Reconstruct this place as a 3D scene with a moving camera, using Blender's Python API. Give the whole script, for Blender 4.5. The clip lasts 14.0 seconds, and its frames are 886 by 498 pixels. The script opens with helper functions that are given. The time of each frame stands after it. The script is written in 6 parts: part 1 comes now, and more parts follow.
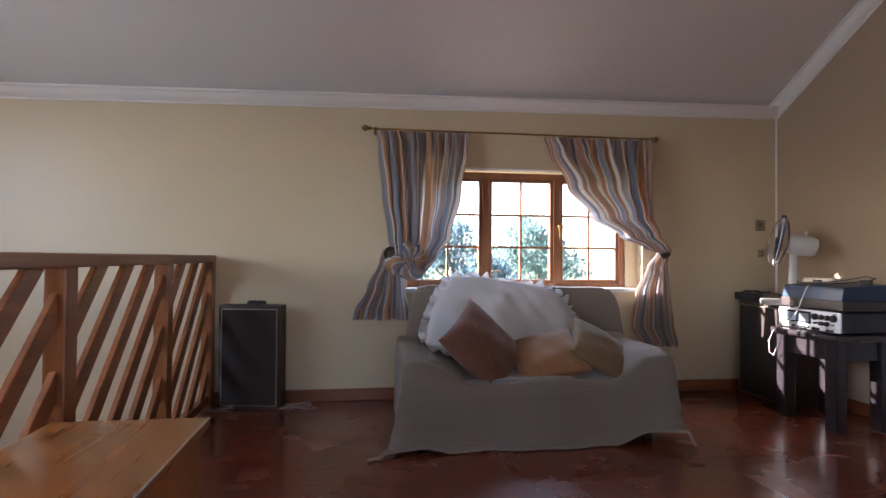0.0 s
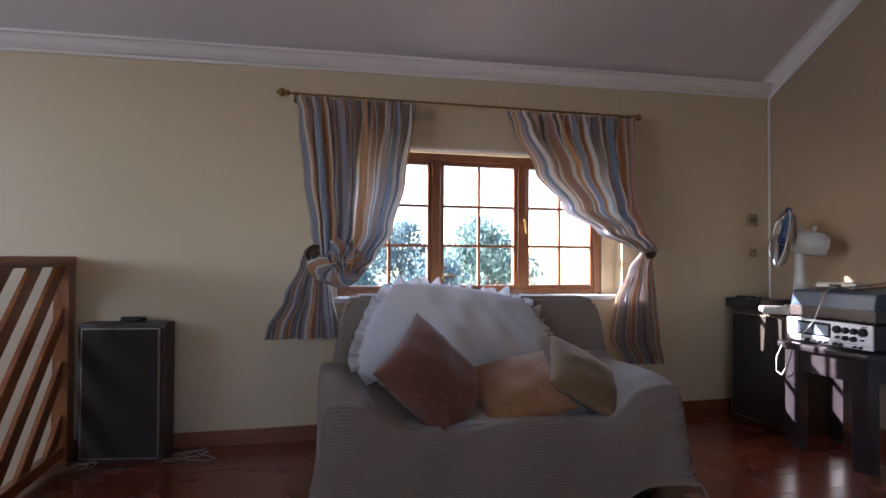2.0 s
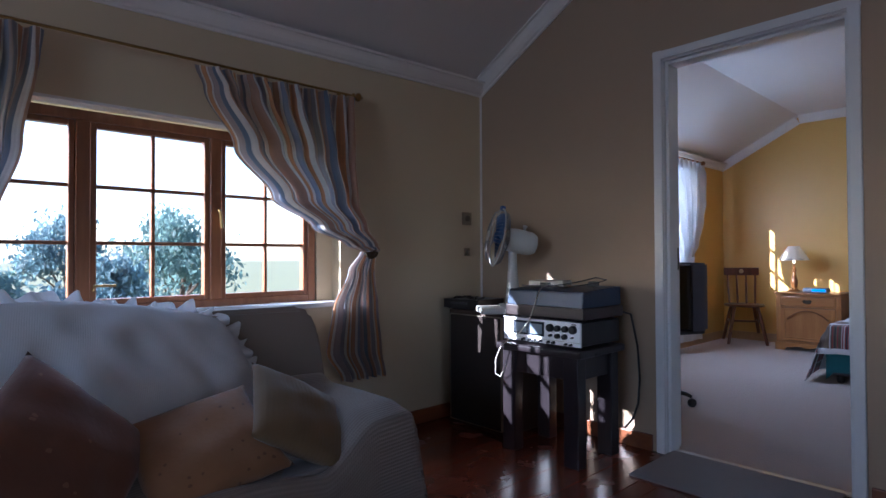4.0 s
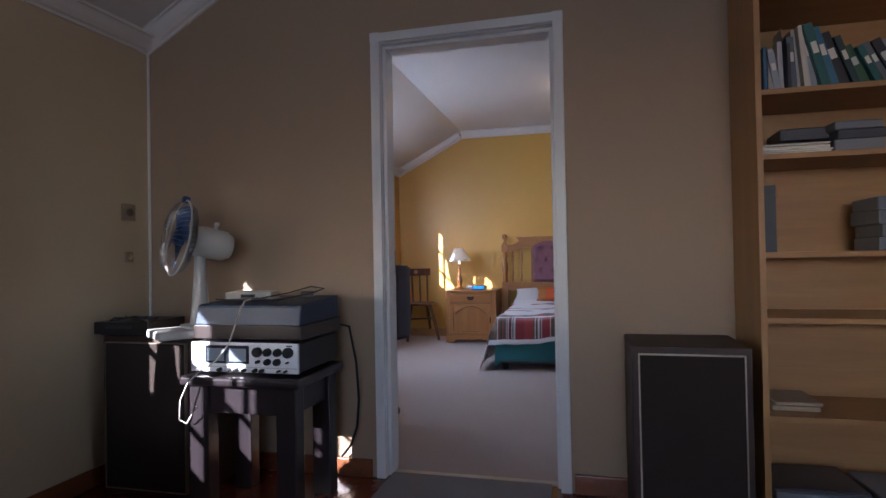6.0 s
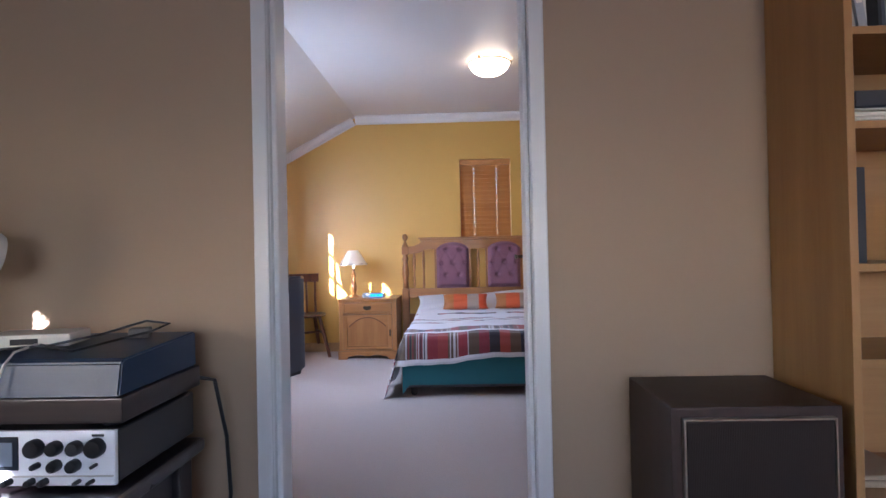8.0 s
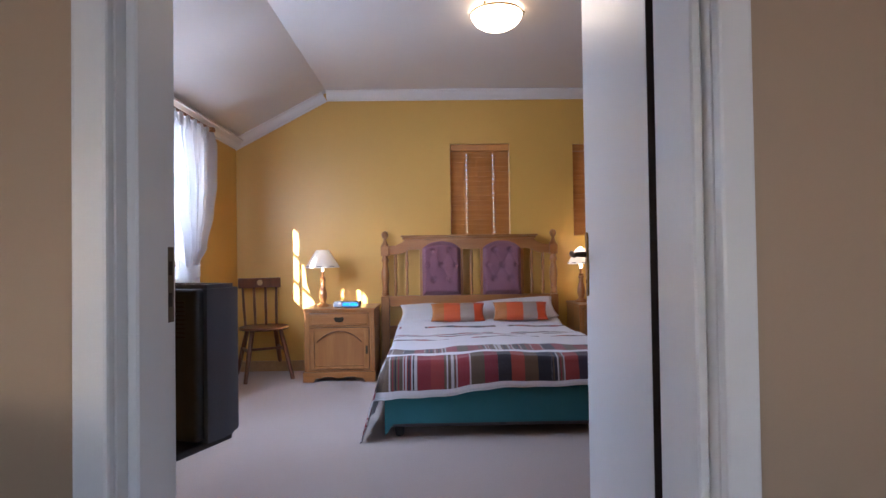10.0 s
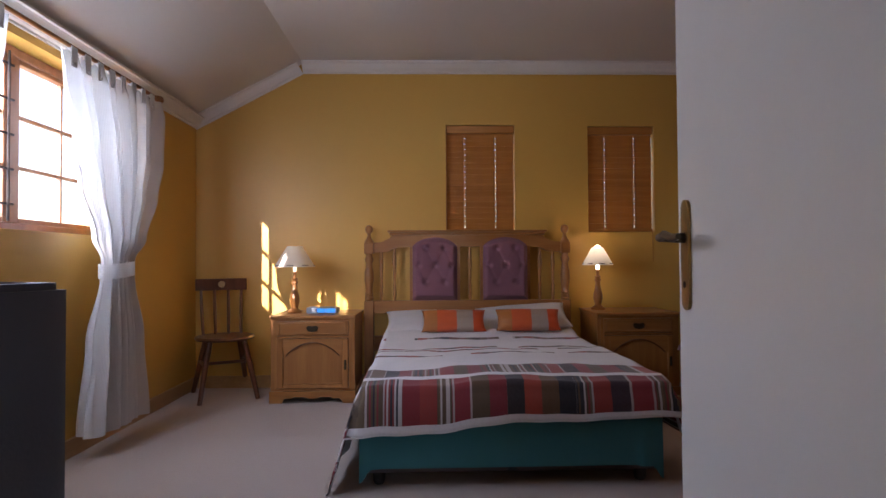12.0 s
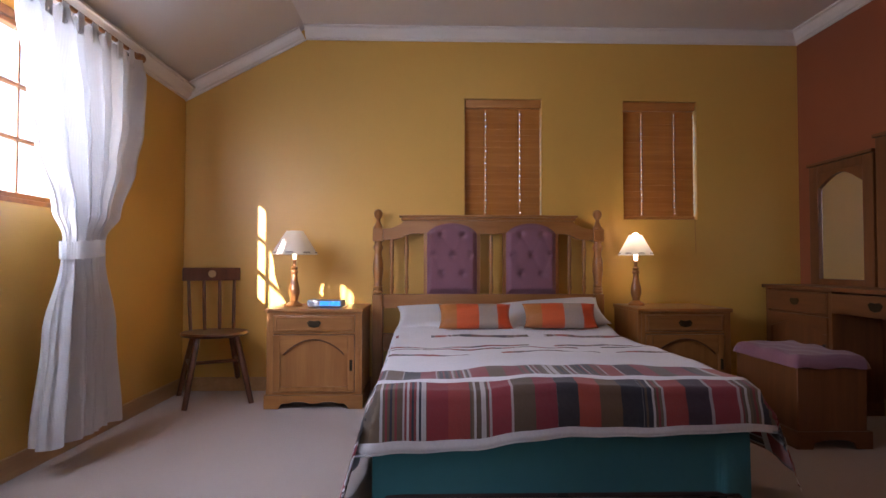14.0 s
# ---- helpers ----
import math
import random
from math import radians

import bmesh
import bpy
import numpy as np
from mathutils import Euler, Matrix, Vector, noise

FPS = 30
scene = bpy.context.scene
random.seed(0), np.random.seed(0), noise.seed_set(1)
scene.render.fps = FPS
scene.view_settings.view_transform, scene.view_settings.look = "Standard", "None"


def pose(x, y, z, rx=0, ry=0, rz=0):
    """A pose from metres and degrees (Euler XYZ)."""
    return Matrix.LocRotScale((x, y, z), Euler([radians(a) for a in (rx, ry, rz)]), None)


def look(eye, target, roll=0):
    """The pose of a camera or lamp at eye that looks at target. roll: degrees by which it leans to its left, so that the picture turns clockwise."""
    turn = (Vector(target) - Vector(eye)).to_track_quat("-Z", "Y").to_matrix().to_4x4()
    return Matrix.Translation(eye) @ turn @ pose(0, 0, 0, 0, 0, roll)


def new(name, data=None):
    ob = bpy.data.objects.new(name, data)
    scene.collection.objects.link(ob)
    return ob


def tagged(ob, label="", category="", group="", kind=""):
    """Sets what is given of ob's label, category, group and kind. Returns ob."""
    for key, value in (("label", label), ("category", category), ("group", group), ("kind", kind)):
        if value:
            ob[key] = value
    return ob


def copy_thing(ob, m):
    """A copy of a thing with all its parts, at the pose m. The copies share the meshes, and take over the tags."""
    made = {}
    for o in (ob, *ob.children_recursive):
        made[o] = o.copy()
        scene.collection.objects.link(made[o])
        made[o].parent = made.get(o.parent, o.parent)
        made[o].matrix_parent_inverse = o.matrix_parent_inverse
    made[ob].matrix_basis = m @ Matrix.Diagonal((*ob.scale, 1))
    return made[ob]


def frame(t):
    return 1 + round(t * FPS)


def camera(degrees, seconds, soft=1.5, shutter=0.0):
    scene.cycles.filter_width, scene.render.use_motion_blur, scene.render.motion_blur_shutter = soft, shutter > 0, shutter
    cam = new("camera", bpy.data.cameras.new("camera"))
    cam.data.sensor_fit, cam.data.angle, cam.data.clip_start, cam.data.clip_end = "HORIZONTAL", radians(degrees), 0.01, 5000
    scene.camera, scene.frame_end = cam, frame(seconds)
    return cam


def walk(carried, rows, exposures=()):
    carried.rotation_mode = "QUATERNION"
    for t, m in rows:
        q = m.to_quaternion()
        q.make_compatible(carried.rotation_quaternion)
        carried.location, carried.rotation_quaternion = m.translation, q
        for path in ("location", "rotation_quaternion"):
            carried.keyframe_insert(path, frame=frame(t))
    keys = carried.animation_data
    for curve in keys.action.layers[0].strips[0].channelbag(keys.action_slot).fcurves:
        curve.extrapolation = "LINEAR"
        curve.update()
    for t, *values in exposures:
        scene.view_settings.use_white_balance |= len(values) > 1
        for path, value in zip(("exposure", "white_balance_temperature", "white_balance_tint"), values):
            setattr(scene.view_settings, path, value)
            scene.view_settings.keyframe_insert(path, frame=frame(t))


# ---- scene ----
# camera and walk
cam = camera(76.49, 14.0)
PATH = [
    (0.0, pose(-0.000, -0.000, 1.007, 90.92, -0.43, -8.35)),
    (0.5, pose(0.044, 0.207, 1.018, 90.88, -0.37, -8.40)),
    (1.0, pose(0.043, 0.440, 1.019, 90.83, -0.37, -8.42)),
    (1.5, pose(0.073, 0.625, 1.015, 91.12, -0.33, -9.50)),
    (2.0, pose(0.162, 0.793, 1.013, 90.97, -0.27, -13.65)),
    (2.5, pose(0.248, 0.959, 1.025, 90.86, -0.17, -19.23)),
    (3.0, pose(0.324, 1.121, 1.033, 90.81, -0.11, -26.18)),
    (3.5, pose(0.368, 1.242, 1.034, 90.76, 0.09, -34.98)),
    (4.0, pose(0.432, 1.356, 1.021, 90.90, 0.25, -42.79)),
    (6.5, pose(0.926, 1.936, 1.043, 90.69, 1.11, -81.16)),
    (7.0, pose(1.130, 2.062, 1.055, 90.62, 1.10, -84.00)),
    (7.5, pose(1.307, 2.119, 1.060, 90.55, 1.12, -86.40)),
    (8.0, pose(1.554, 2.134, 1.070, 90.56, 1.20, -88.12)),
    (10.5, pose(2.706, 2.314, 1.037, 91.03, 0.65, -91.14)),
    (11.0, pose(2.881, 2.312, 1.031, 91.13, 0.51, -91.38)),
    (11.5, pose(3.088, 2.287, 1.031, 91.16, 0.44, -91.59)),
    (12.0, pose(3.267, 2.287, 1.012, 91.26, 0.36, -91.53)),
    (12.5, pose(3.455, 2.333, 1.019, 91.31, 0.22, -91.60)),
    (13.0, pose(3.584, 2.362, 1.003, 91.42, 0.16, -91.76)),
    (13.5, pose(3.701, 2.380, 0.959, 91.54, 0.07, -91.67)),
    (14.0, pose(3.765, 2.399, 0.906, 91.64, -0.08, -91.48)),
]
# seconds, stops, kelvin, tint of the clip's own picture
EXPOSURES = [(0, 3.40, 6150, 19), (1.5, 3.12, 6000, 19), (3, 2.82, 5400, 17), (4, 2.27, 5030, 16), (6.5, 2.49, 5600, 19), (7, 2.74, 5600, 19), (8, 3.24, 5400, 19), (10.5, 2.74, 5800, 19), (11.5, 2.14, 6300, 22), (12.5, 2.14, 6450, 24), (14, 2.59, 6350, 25)]
WEST_LIGHT, SOUTH_LIGHT, NORTH_LIGHT, BED_LIGHT = 8.5, 1.2, 15, 20
LAMP_L, LAMP_R, CEIL_LAMP, CEIL_GLOW = 0.03, 0.10, 0.12, 1.2
walk(cam, PATH, EXPOSURES)

# world, sun and large lights
SUN_AZ, SUN_EL = -26.0, 22.5   # heading of the light in plan (from +x), height of the sun
world = bpy.data.worlds.new("world")
scene.world = world
world.use_nodes = True
sky = world.node_tree.nodes.new("ShaderNodeTexSky")
sky.sky_type, sky.sun_disc = "NISHITA", False
sky.sun_elevation = radians(SUN_EL)
sky.sun_rotation = radians(-64.0)
world.node_tree.links.new(sky.outputs[0], world.node_tree.nodes["Background"].inputs[0])
world.node_tree.nodes["Background"].inputs[1].default_value = 0.15
sun = new("sun", bpy.data.lights.new("sun", "SUN"))
sun.data.energy, sun.data.angle, sun.data.color = 5.0, radians(0.5), (1.0, 0.95, 0.87)
_c = math.cos(radians(SUN_EL))
SUN_DIR = Vector((_c * math.cos(radians(SUN_AZ)), _c * math.sin(radians(SUN_AZ)), -math.sin(radians(SUN_EL))))
sun.matrix_world = look((0, 0, 0), SUN_DIR)


def lamp(name, kind, m, energy, color, size=0.1, size_y=None):
    ob = new(name, bpy.data.lights.new(name, kind))
    ob.data.energy, ob.data.color = energy, color
    if kind == "AREA":
        ob.data.shape, ob.data.size, ob.data.size_y = "RECTANGLE", size, size_y or size
    else:
        ob.data.shadow_soft_size = size
    ob.matrix_world = m
    return ob


# ------------------------------------------------------------------ materials
def nodes_of(name):
    m = bpy.data.materials.new(name)
    m.use_nodes = True
    nt = m.node_tree
    return m, nt, nt.nodes["Principled BSDF"]


def add(nt, kind, **kw):
    n = nt.nodes.new(kind)
    for k, v in kw.items():
        n.inputs[k].default_value = v
    return n


def mix(nt, fac, a, b, mode="MIX"):
    n = nt.nodes.new("ShaderNodeMix")
    n.data_type, n.blend_type = "RGBA", mode
    for i, v in ((0, fac), (6, a), (7, b)):
        if isinstance(v, bpy.types.NodeSocket):
            nt.links.new(v, n.inputs[i])
        else:
            n.inputs[i].default_value = v if i == 0 else (*v[:3], 1)
    return n.outputs[2]


def maths(nt, op, a, b=0.0):
    n = nt.nodes.new("ShaderNodeMath")
    n.operation = op
    for i, v in enumerate((a, b)):
        if isinstance(v, bpy.types.NodeSocket):
            nt.links.new(v, n.inputs[i])
        else:
            n.inputs[i].default_value = v
    return n.outputs[0]


def ramp(nt, fac, stops, constant=False):
    n = nt.nodes.new("ShaderNodeValToRGB")
    n.color_ramp.interpolation = "CONSTANT" if constant else "LINEAR"
    while len(n.color_ramp.elements) < len(stops):
        n.color_ramp.elements.new(1.0)
    for e, (p, c) in zip(n.color_ramp.elements, stops):
        e.position, e.color = p, (*c, 1)
    nt.links.new(fac, n.inputs[0])
    return n.outputs[0]


def coords(nt, scale=(1, 1, 1), kind="Object"):
    tc, mp = nt.nodes.new("ShaderNodeTexCoord"), nt.nodes.new("ShaderNodeMapping")
    mp.inputs["Scale"].default_value = scale
    nt.links.new(tc.outputs[kind], mp.inputs[0])
    return mp.outputs[0]


def noise_of(nt, vec, scale, detail=4.0, rough=0.55):
    n = add(nt, "ShaderNodeTexNoise", Scale=scale, Detail=detail, Roughness=rough)
    nt.links.new(vec, n.inputs["Vector"])
    return n.outputs["Fac"]


def bump(nt, bsdf, height, strength, distance=0.01):
    b = add(nt, "ShaderNodeBump", Strength=strength, Distance=distance)
    nt.links.new(height, b.inputs["Height"])
    nt.links.new(b.outputs[0], bsdf.inputs["Normal"])


def shade(c, k):
    return tuple(max(0.0, min(1.0, v * k)) for v in c)


def plain(name, color, rough=0.6, metal=0.0, vary=0.08, scale=6.0, grain=0.1, fine=120.0, coat=0.0, spec=0.5, sheen=0.0):
    """Paint, plastic, metal or cloth of one colour, with stains at one scale and grain at another."""
    m, nt, b = nodes_of(name)
    v = coords(nt)
    big, small = noise_of(nt, v, scale), noise_of(nt, v, fine, 2.0)
    col = mix(nt, big, shade(color, 1 - vary), shade(color, 1 + vary))
    col = mix(nt, maths(nt, "MULTIPLY", small, 0.35), col, shade(color, 1 - 1.5 * vary))
    nt.links.new(col, b.inputs["Base Color"])
    b.inputs["Metallic"].default_value = metal
    b.inputs["Coat Weight"].default_value = coat
    b.inputs["Sheen Weight"].default_value = sheen
    b.inputs["Specular IOR Level"].default_value = spec
    nt.links.new(maths(nt, "ADD", rough - 0.06, maths(nt, "MULTIPLY", big, 0.12)), b.inputs["Roughness"])
    if grain:
        bump(nt, b, small, grain, 0.004)
    return m


def wood(name, dark, light, axis="x", rough=0.4, coat=0.15, scale=1.0, knots=0.0):
    """Wood with its grain along one axis."""
    m, nt, b = nodes_of(name)
    s = {"x": (0.6, 9, 9), "y": (9, 0.6, 9), "z": (9, 9, 0.6)}[axis]
    v = coords(nt, tuple(k * scale for k in s))
    info = nt.nodes.new("ShaderNodeObjectInfo")
    shift = add(nt, "ShaderNodeVectorMath")
    shift.operation = "ADD"
    nt.links.new(v, shift.inputs[0])
    nt.links.new(maths(nt, "MULTIPLY", info.outputs["Random"], 37.0), shift.inputs[1])
    v = shift.outputs[0]
    a, f = noise_of(nt, v, 2.2, 6.0, 0.65), noise_of(nt, v, 11.0, 3.0, 0.6)
    col = ramp(nt, a, [(0.25, dark), (0.55, tuple((p + q) / 2 for p, q in zip(dark, light))), (0.8, light)])
    col = mix(nt, maths(nt, "MULTIPLY", f, 0.45), col, shade(dark, 0.75))
    nt.links.new(col, b.inputs["Base Color"])
    nt.links.new(maths(nt, "ADD", rough - 0.08, maths(nt, "MULTIPLY", a, 0.16)), b.inputs["Roughness"])
    b.inputs["Coat Weight"].default_value = coat
    b.inputs["Coat Roughness"].default_value = 0.2
    bump(nt, b, f, 0.08, 0.003)
    return m


def wall_paint(name, color, rough=0.5, vary=0.05, coat=0.0):
    """Plastered wall under a satin paint: trowel waves, roller grain, faint marks."""
    m, nt, b = nodes_of(name)
    v = coords(nt)
    big, mid, small = noise_of(nt, v, 0.9, 3.0), noise_of(nt, v, 7.0, 4.0), noise_of(nt, v, 160.0, 2.0)
    col = mix(nt, big, shade(color, 1 - vary), shade(color, 1 + vary))
    col = mix(nt, maths(nt, "MULTIPLY", mid, 0.2), col, shade(color, 0.9))
    nt.links.new(col, b.inputs["Base Color"])
    nt.links.new(maths(nt, "ADD", rough - 0.05, maths(nt, "MULTIPLY", mid, 0.1)), b.inputs["Roughness"])
    hgt = maths(nt, "ADD", maths(nt, "MULTIPLY", mid, 0.6), maths(nt, "MULTIPLY", small, 0.25))
    bump(nt, b, hgt, 0.12, 0.006)
    return m


def carpet_mat(name, color):
    m, nt, b = nodes_of(name)
    v = coords(nt)
    big, mid, small = noise_of(nt, v, 1.3, 3.0), noise_of(nt, v, 14.0), noise_of(nt, v, 420.0, 2.0, 0.8)
    col = mix(nt, big, shade(color, 0.9), shade(color, 1.08))
    col = mix(nt, maths(nt, "MULTIPLY", mid, 0.25), col, shade(color, 0.8))
    col = mix(nt, maths(nt, "MULTIPLY", small, 0.5), col, shade(color, 0.62))
    nt.links.new(col, b.inputs["Base Color"])
    b.inputs["Roughness"].default_value = 0.95
    b.inputs["Sheen Weight"].default_value = 0.2
    bump(nt, b, maths(nt, "ADD", small, maths(nt, "MULTIPLY", mid, 0.8)), 0.6, 0.012)
    return m


def floor_wood(name):
    """Red-stained, varnished wooden boards."""
    m, nt, b = nodes_of(name)
    v = coords(nt, (0.5, 7, 7))
    info = nt.nodes.new("ShaderNodeObjectInfo")
    shift = add(nt, "ShaderNodeVectorMath")
    shift.operation = "ADD"
    nt.links.new(v, shift.inputs[0])
    nt.links.new(maths(nt, "MULTIPLY", info.outputs["Random"], 53.0), shift.inputs[1])
    a, f = noise_of(nt, shift.outputs[0], 2.0, 6.0, 0.6), noise_of(nt, shift.outputs[0], 16.0, 3.0)
    wear = noise_of(nt, coords(nt), 3.0, 5.0)
    col = ramp(nt, a, [(0.2, (0.09, 0.016, 0.006)), (0.5, (0.16, 0.030, 0.011)), (0.85, (0.23, 0.055, 0.02))])
    col = mix(nt, maths(nt, "MULTIPLY", f, 0.4), col, (0.07, 0.014, 0.006))
    tint = ramp(nt, info.outputs["Random"], [(0.0, (0.92, 0.92, 0.92)), (1.0, (1.06, 1.05, 1.05))])
    col = mix(nt, 1.0, col, tint, "MULTIPLY")
    nt.links.new(col, b.inputs["Base Color"])
    nt.links.new(maths(nt, "ADD", 0.16, maths(nt, "MULTIPLY", wear, 0.2)), b.inputs["Roughness"])
    b.inputs["Coat Weight"].default_value = 0.3
    b.inputs["Coat Roughness"].default_value = 0.15
    bump(nt, b, maths(nt, "ADD", maths(nt, "MULTIPLY", wear, 0.7), maths(nt, "MULTIPLY", f, 0.2)), 0.12, 0.006)
    return m


def glass_mat(name, tint=(1, 1, 1)):
    m, nt, b = nodes_of(name)
    clear, gloss = add(nt, "ShaderNodeBsdfTransparent"), add(nt, "ShaderNodeBsdfGlossy", Roughness=0.02)
    clear.inputs[0].default_value = (*tint, 1)
    face, blend = add(nt, "ShaderNodeLayerWeight"), add(nt, "ShaderNodeMixShader")
    schlick = maths(nt, "ADD", 0.04, maths(nt, "MULTIPLY", maths(nt, "POWER", face.outputs["Facing"], 5.0), 0.9))
    nt.links.new(schlick, blend.inputs[0])
    nt.links.new(clear.outputs[0], blend.inputs[1])
    nt.links.new(gloss.outputs[0], blend.inputs[2])
    nt.links.new(blend.outputs[0], nt.nodes["Material Output"].inputs[0])
    return m


def glow(name, color, strength):
    m, nt, b = nodes_of(name)
    b.inputs["Base Color"].default_value = (*color, 1)
    b.inputs["Emission Color"].default_value = (*color, 1)
    b.inputs["Emission Strength"].default_value = strength
    return m


def cloth(name, color, weave=260.0, vary=0.1, thin=0.0, rough=0.9, sheen=0.2):
    """Woven cloth; thin: how much light passes through."""
    m, nt, b = nodes_of(name)
    v = coords(nt)
    big, mid = noise_of(nt, v, 4.0), noise_of(nt, v, 40.0)
    wv = add(nt, "ShaderNodeTexWave", Scale=weave / 6.28, Distortion=1.5)
    nt.links.new(v, wv.inputs["Vector"])
    col = mix(nt, big, shade(color, 1 - vary), shade(color, 1 + vary))
    col = mix(nt, maths(nt, "MULTIPLY", mid, 0.3), col, shade(color, 0.8))
    nt.links.new(col, b.inputs["Base Color"])
    b.inputs["Roughness"].default_value = rough
    b.inputs["Sheen Weight"].default_value = sheen
    bump(nt, b, maths(nt, "ADD", mid, maths(nt, "MULTIPLY", wv.outputs["Fac"], 0.4)), 0.25, 0.004)
    if thin:
        tr, blend = add(nt, "ShaderNodeBsdfTranslucent"), add(nt, "ShaderNodeMixShader", Fac=thin)
        nt.links.new(col, tr.inputs[0])
        nt.links.new(b.outputs[0], blend.inputs[1])
        nt.links.new(tr.outputs[0], blend.inputs[2])
        nt.links.new(blend.outputs[0], nt.nodes["Material Output"].inputs[0])
    return m


def striped(name, stripes, thin=0.0):
    """Cloth with a repeating run of stripes, (width, colour), across the cloth's own width (UV, in metres)."""
    m, nt, b = nodes_of(name)
    uv = nt.nodes.new("ShaderNodeTexCoord").outputs["UV"]
    sep = nt.nodes.new("ShaderNodeSeparateXYZ")
    nt.links.new(uv, sep.inputs[0])
    whole, stops, at = sum(w for w, c in stripes), [], 0.0
    for w, c in stripes:
        stops.append((at / whole, c))
        at += w
    col = ramp(nt, maths(nt, "FRACT", maths(nt, "DIVIDE", sep.outputs[0], whole)), stops, True)
    # fine woven lines within the stripes
    wn = nt.nodes.new("ShaderNodeTexWhiteNoise")
    wn.noise_dimensions = "1D"
    nt.links.new(maths(nt, "FLOOR", maths(nt, "DIVIDE", sep.outputs[0], 0.006)), wn.inputs["W"])
    col = mix(nt, maths(nt, "MULTIPLY", wn.outputs["Value"], 0.28), col, (0.20, 0.17, 0.17))
    mid = noise_of(nt, coords(nt), 60.0)
    col = mix(nt, maths(nt, "MULTIPLY", mid, 0.2), col, (0.12, 0.11, 0.11))
    nt.links.new(col, b.inputs["Base Color"])
    b.inputs["Roughness"].default_value = 0.6
    b.inputs["Sheen Weight"].default_value = 0.25
    bump(nt, b, mid, 0.2, 0.003)
    tr, blend = add(nt, "ShaderNodeBsdfTranslucent"), add(nt, "ShaderNodeMixShader", Fac=thin)
    nt.links.new(col, tr.inputs[0])
    nt.links.new(b.outputs[0], blend.inputs[1])
    nt.links.new(tr.outputs[0], blend.inputs[2])
    nt.links.new(blend.outputs[0], nt.nodes["Material Output"].inputs[0])
    return m


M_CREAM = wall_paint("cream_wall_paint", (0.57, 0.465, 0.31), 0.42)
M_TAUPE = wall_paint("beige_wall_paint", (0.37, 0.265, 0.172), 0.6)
M_OCHRE = wall_paint("ochre_wall_paint", (0.65, 0.375, 0.078), 0.42)
M_TERRA = wall_paint("terracotta_wall_paint", (0.30, 0.085, 0.035), 0.45)
M_CEIL = wall_paint("ceiling_paint", (0.66, 0.62, 0.59), 0.45, 0.03)
M_WHITE = plain("white_gloss_paint", (0.68, 0.67, 0.66), 0.35, vary=0.04, grain=0.05)
M_CORNICE = plain("white_plaster", (0.74, 0.70, 0.66), 0.6, vary=0.04, grain=0.05)
M_FLOOR = floor_wood("red_stained_boards")
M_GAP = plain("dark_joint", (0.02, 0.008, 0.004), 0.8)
M_CARPET = carpet_mat("beige_carpet", (0.50, 0.40, 0.345))
M_SKIRT = wood("brown_skirting_wood", (0.13, 0.035, 0.012), (0.30, 0.10, 0.03), "x")
M_SKIRT2 = wood("pale_skirting_wood", (0.38, 0.21, 0.08), (0.60, 0.38, 0.17), "x")
M_FRAME = wood("window_frame_wood", (0.20, 0.07, 0.025), (0.42, 0.17, 0.07), "z", 0.4)
M_FRAME_PAINT = plain("window_white_paint", (0.75, 0.72, 0.70), 0.4, vary=0.05)
M_GLASS = glass_mat("window_glass")
M_OUTWALL = wall_paint("outside_plaster", (0.6, 0.55, 0.48), 0.8)
M_BRASS = plain("brass", (0.30, 0.19, 0.07), 0.36, 1.0, vary=0.15)
M_BRONZE = plain("dull_bronze", (0.10, 0.075, 0.05), 0.4, 0.9, vary=0.2)
M_STEEL = plain("steel", (0.55, 0.53, 0.5), 0.3, 1.0, vary=0.1)


# ------------------------------------------------------------------ shapes
def bx(bm, x0, x1, y0, y1, z0, z1, bevel=0.0, seg=1):
    """A box, with rounded edges where bevel is given."""
    r = bmesh.ops.create_cube(bm, size=1.0)
    bmesh.ops.scale(bm, vec=(x1 - x0, y1 - y0, z1 - z0), verts=r["verts"])
    bmesh.ops.translate(bm, vec=((x0 + x1) / 2, (y0 + y1) / 2, (z0 + z1) / 2), verts=r["verts"])
    if bevel:
        edges = list({e for v in r["verts"] for e in v.link_edges})
        bmesh.ops.bevel(bm, geom=edges, offset=bevel, segments=seg, affect="EDGES", profile=0.6)
    return bm


def box(x0, x1, y0, y1, z0, z1, bevel=0.0, seg=1):
    return bx(bmesh.new(), x0, x1, y0, y1, z0, z1, bevel, seg)


def lathe(bm, profile, centre=(0, 0, 0), segs=20, axis="z"):
    """A turned shape from (radius, height) pairs."""
    rings = []
    for r, h in profile:
        ring = []
        for i in range(segs):
            a = 2 * math.pi * i / segs
            c, s = r * math.cos(a), r * math.sin(a)
            p = {"z": (c, s, h), "x": (h, c, s), "y": (s, h, c)}[axis]
            ring.append(bm.verts.new(Vector(p) + Vector(centre)))
        rings.append(ring)
    for a, b in zip(rings, rings[1:]):
        for i in range(segs):
            j = (i + 1) % segs
            bm.faces.new((a[i], a[j], b[j], b[i]))
    for ring, flip in ((rings[0], True), (rings[-1], False)):
        bm.faces.new(ring[::-1] if flip else ring)
    return bm


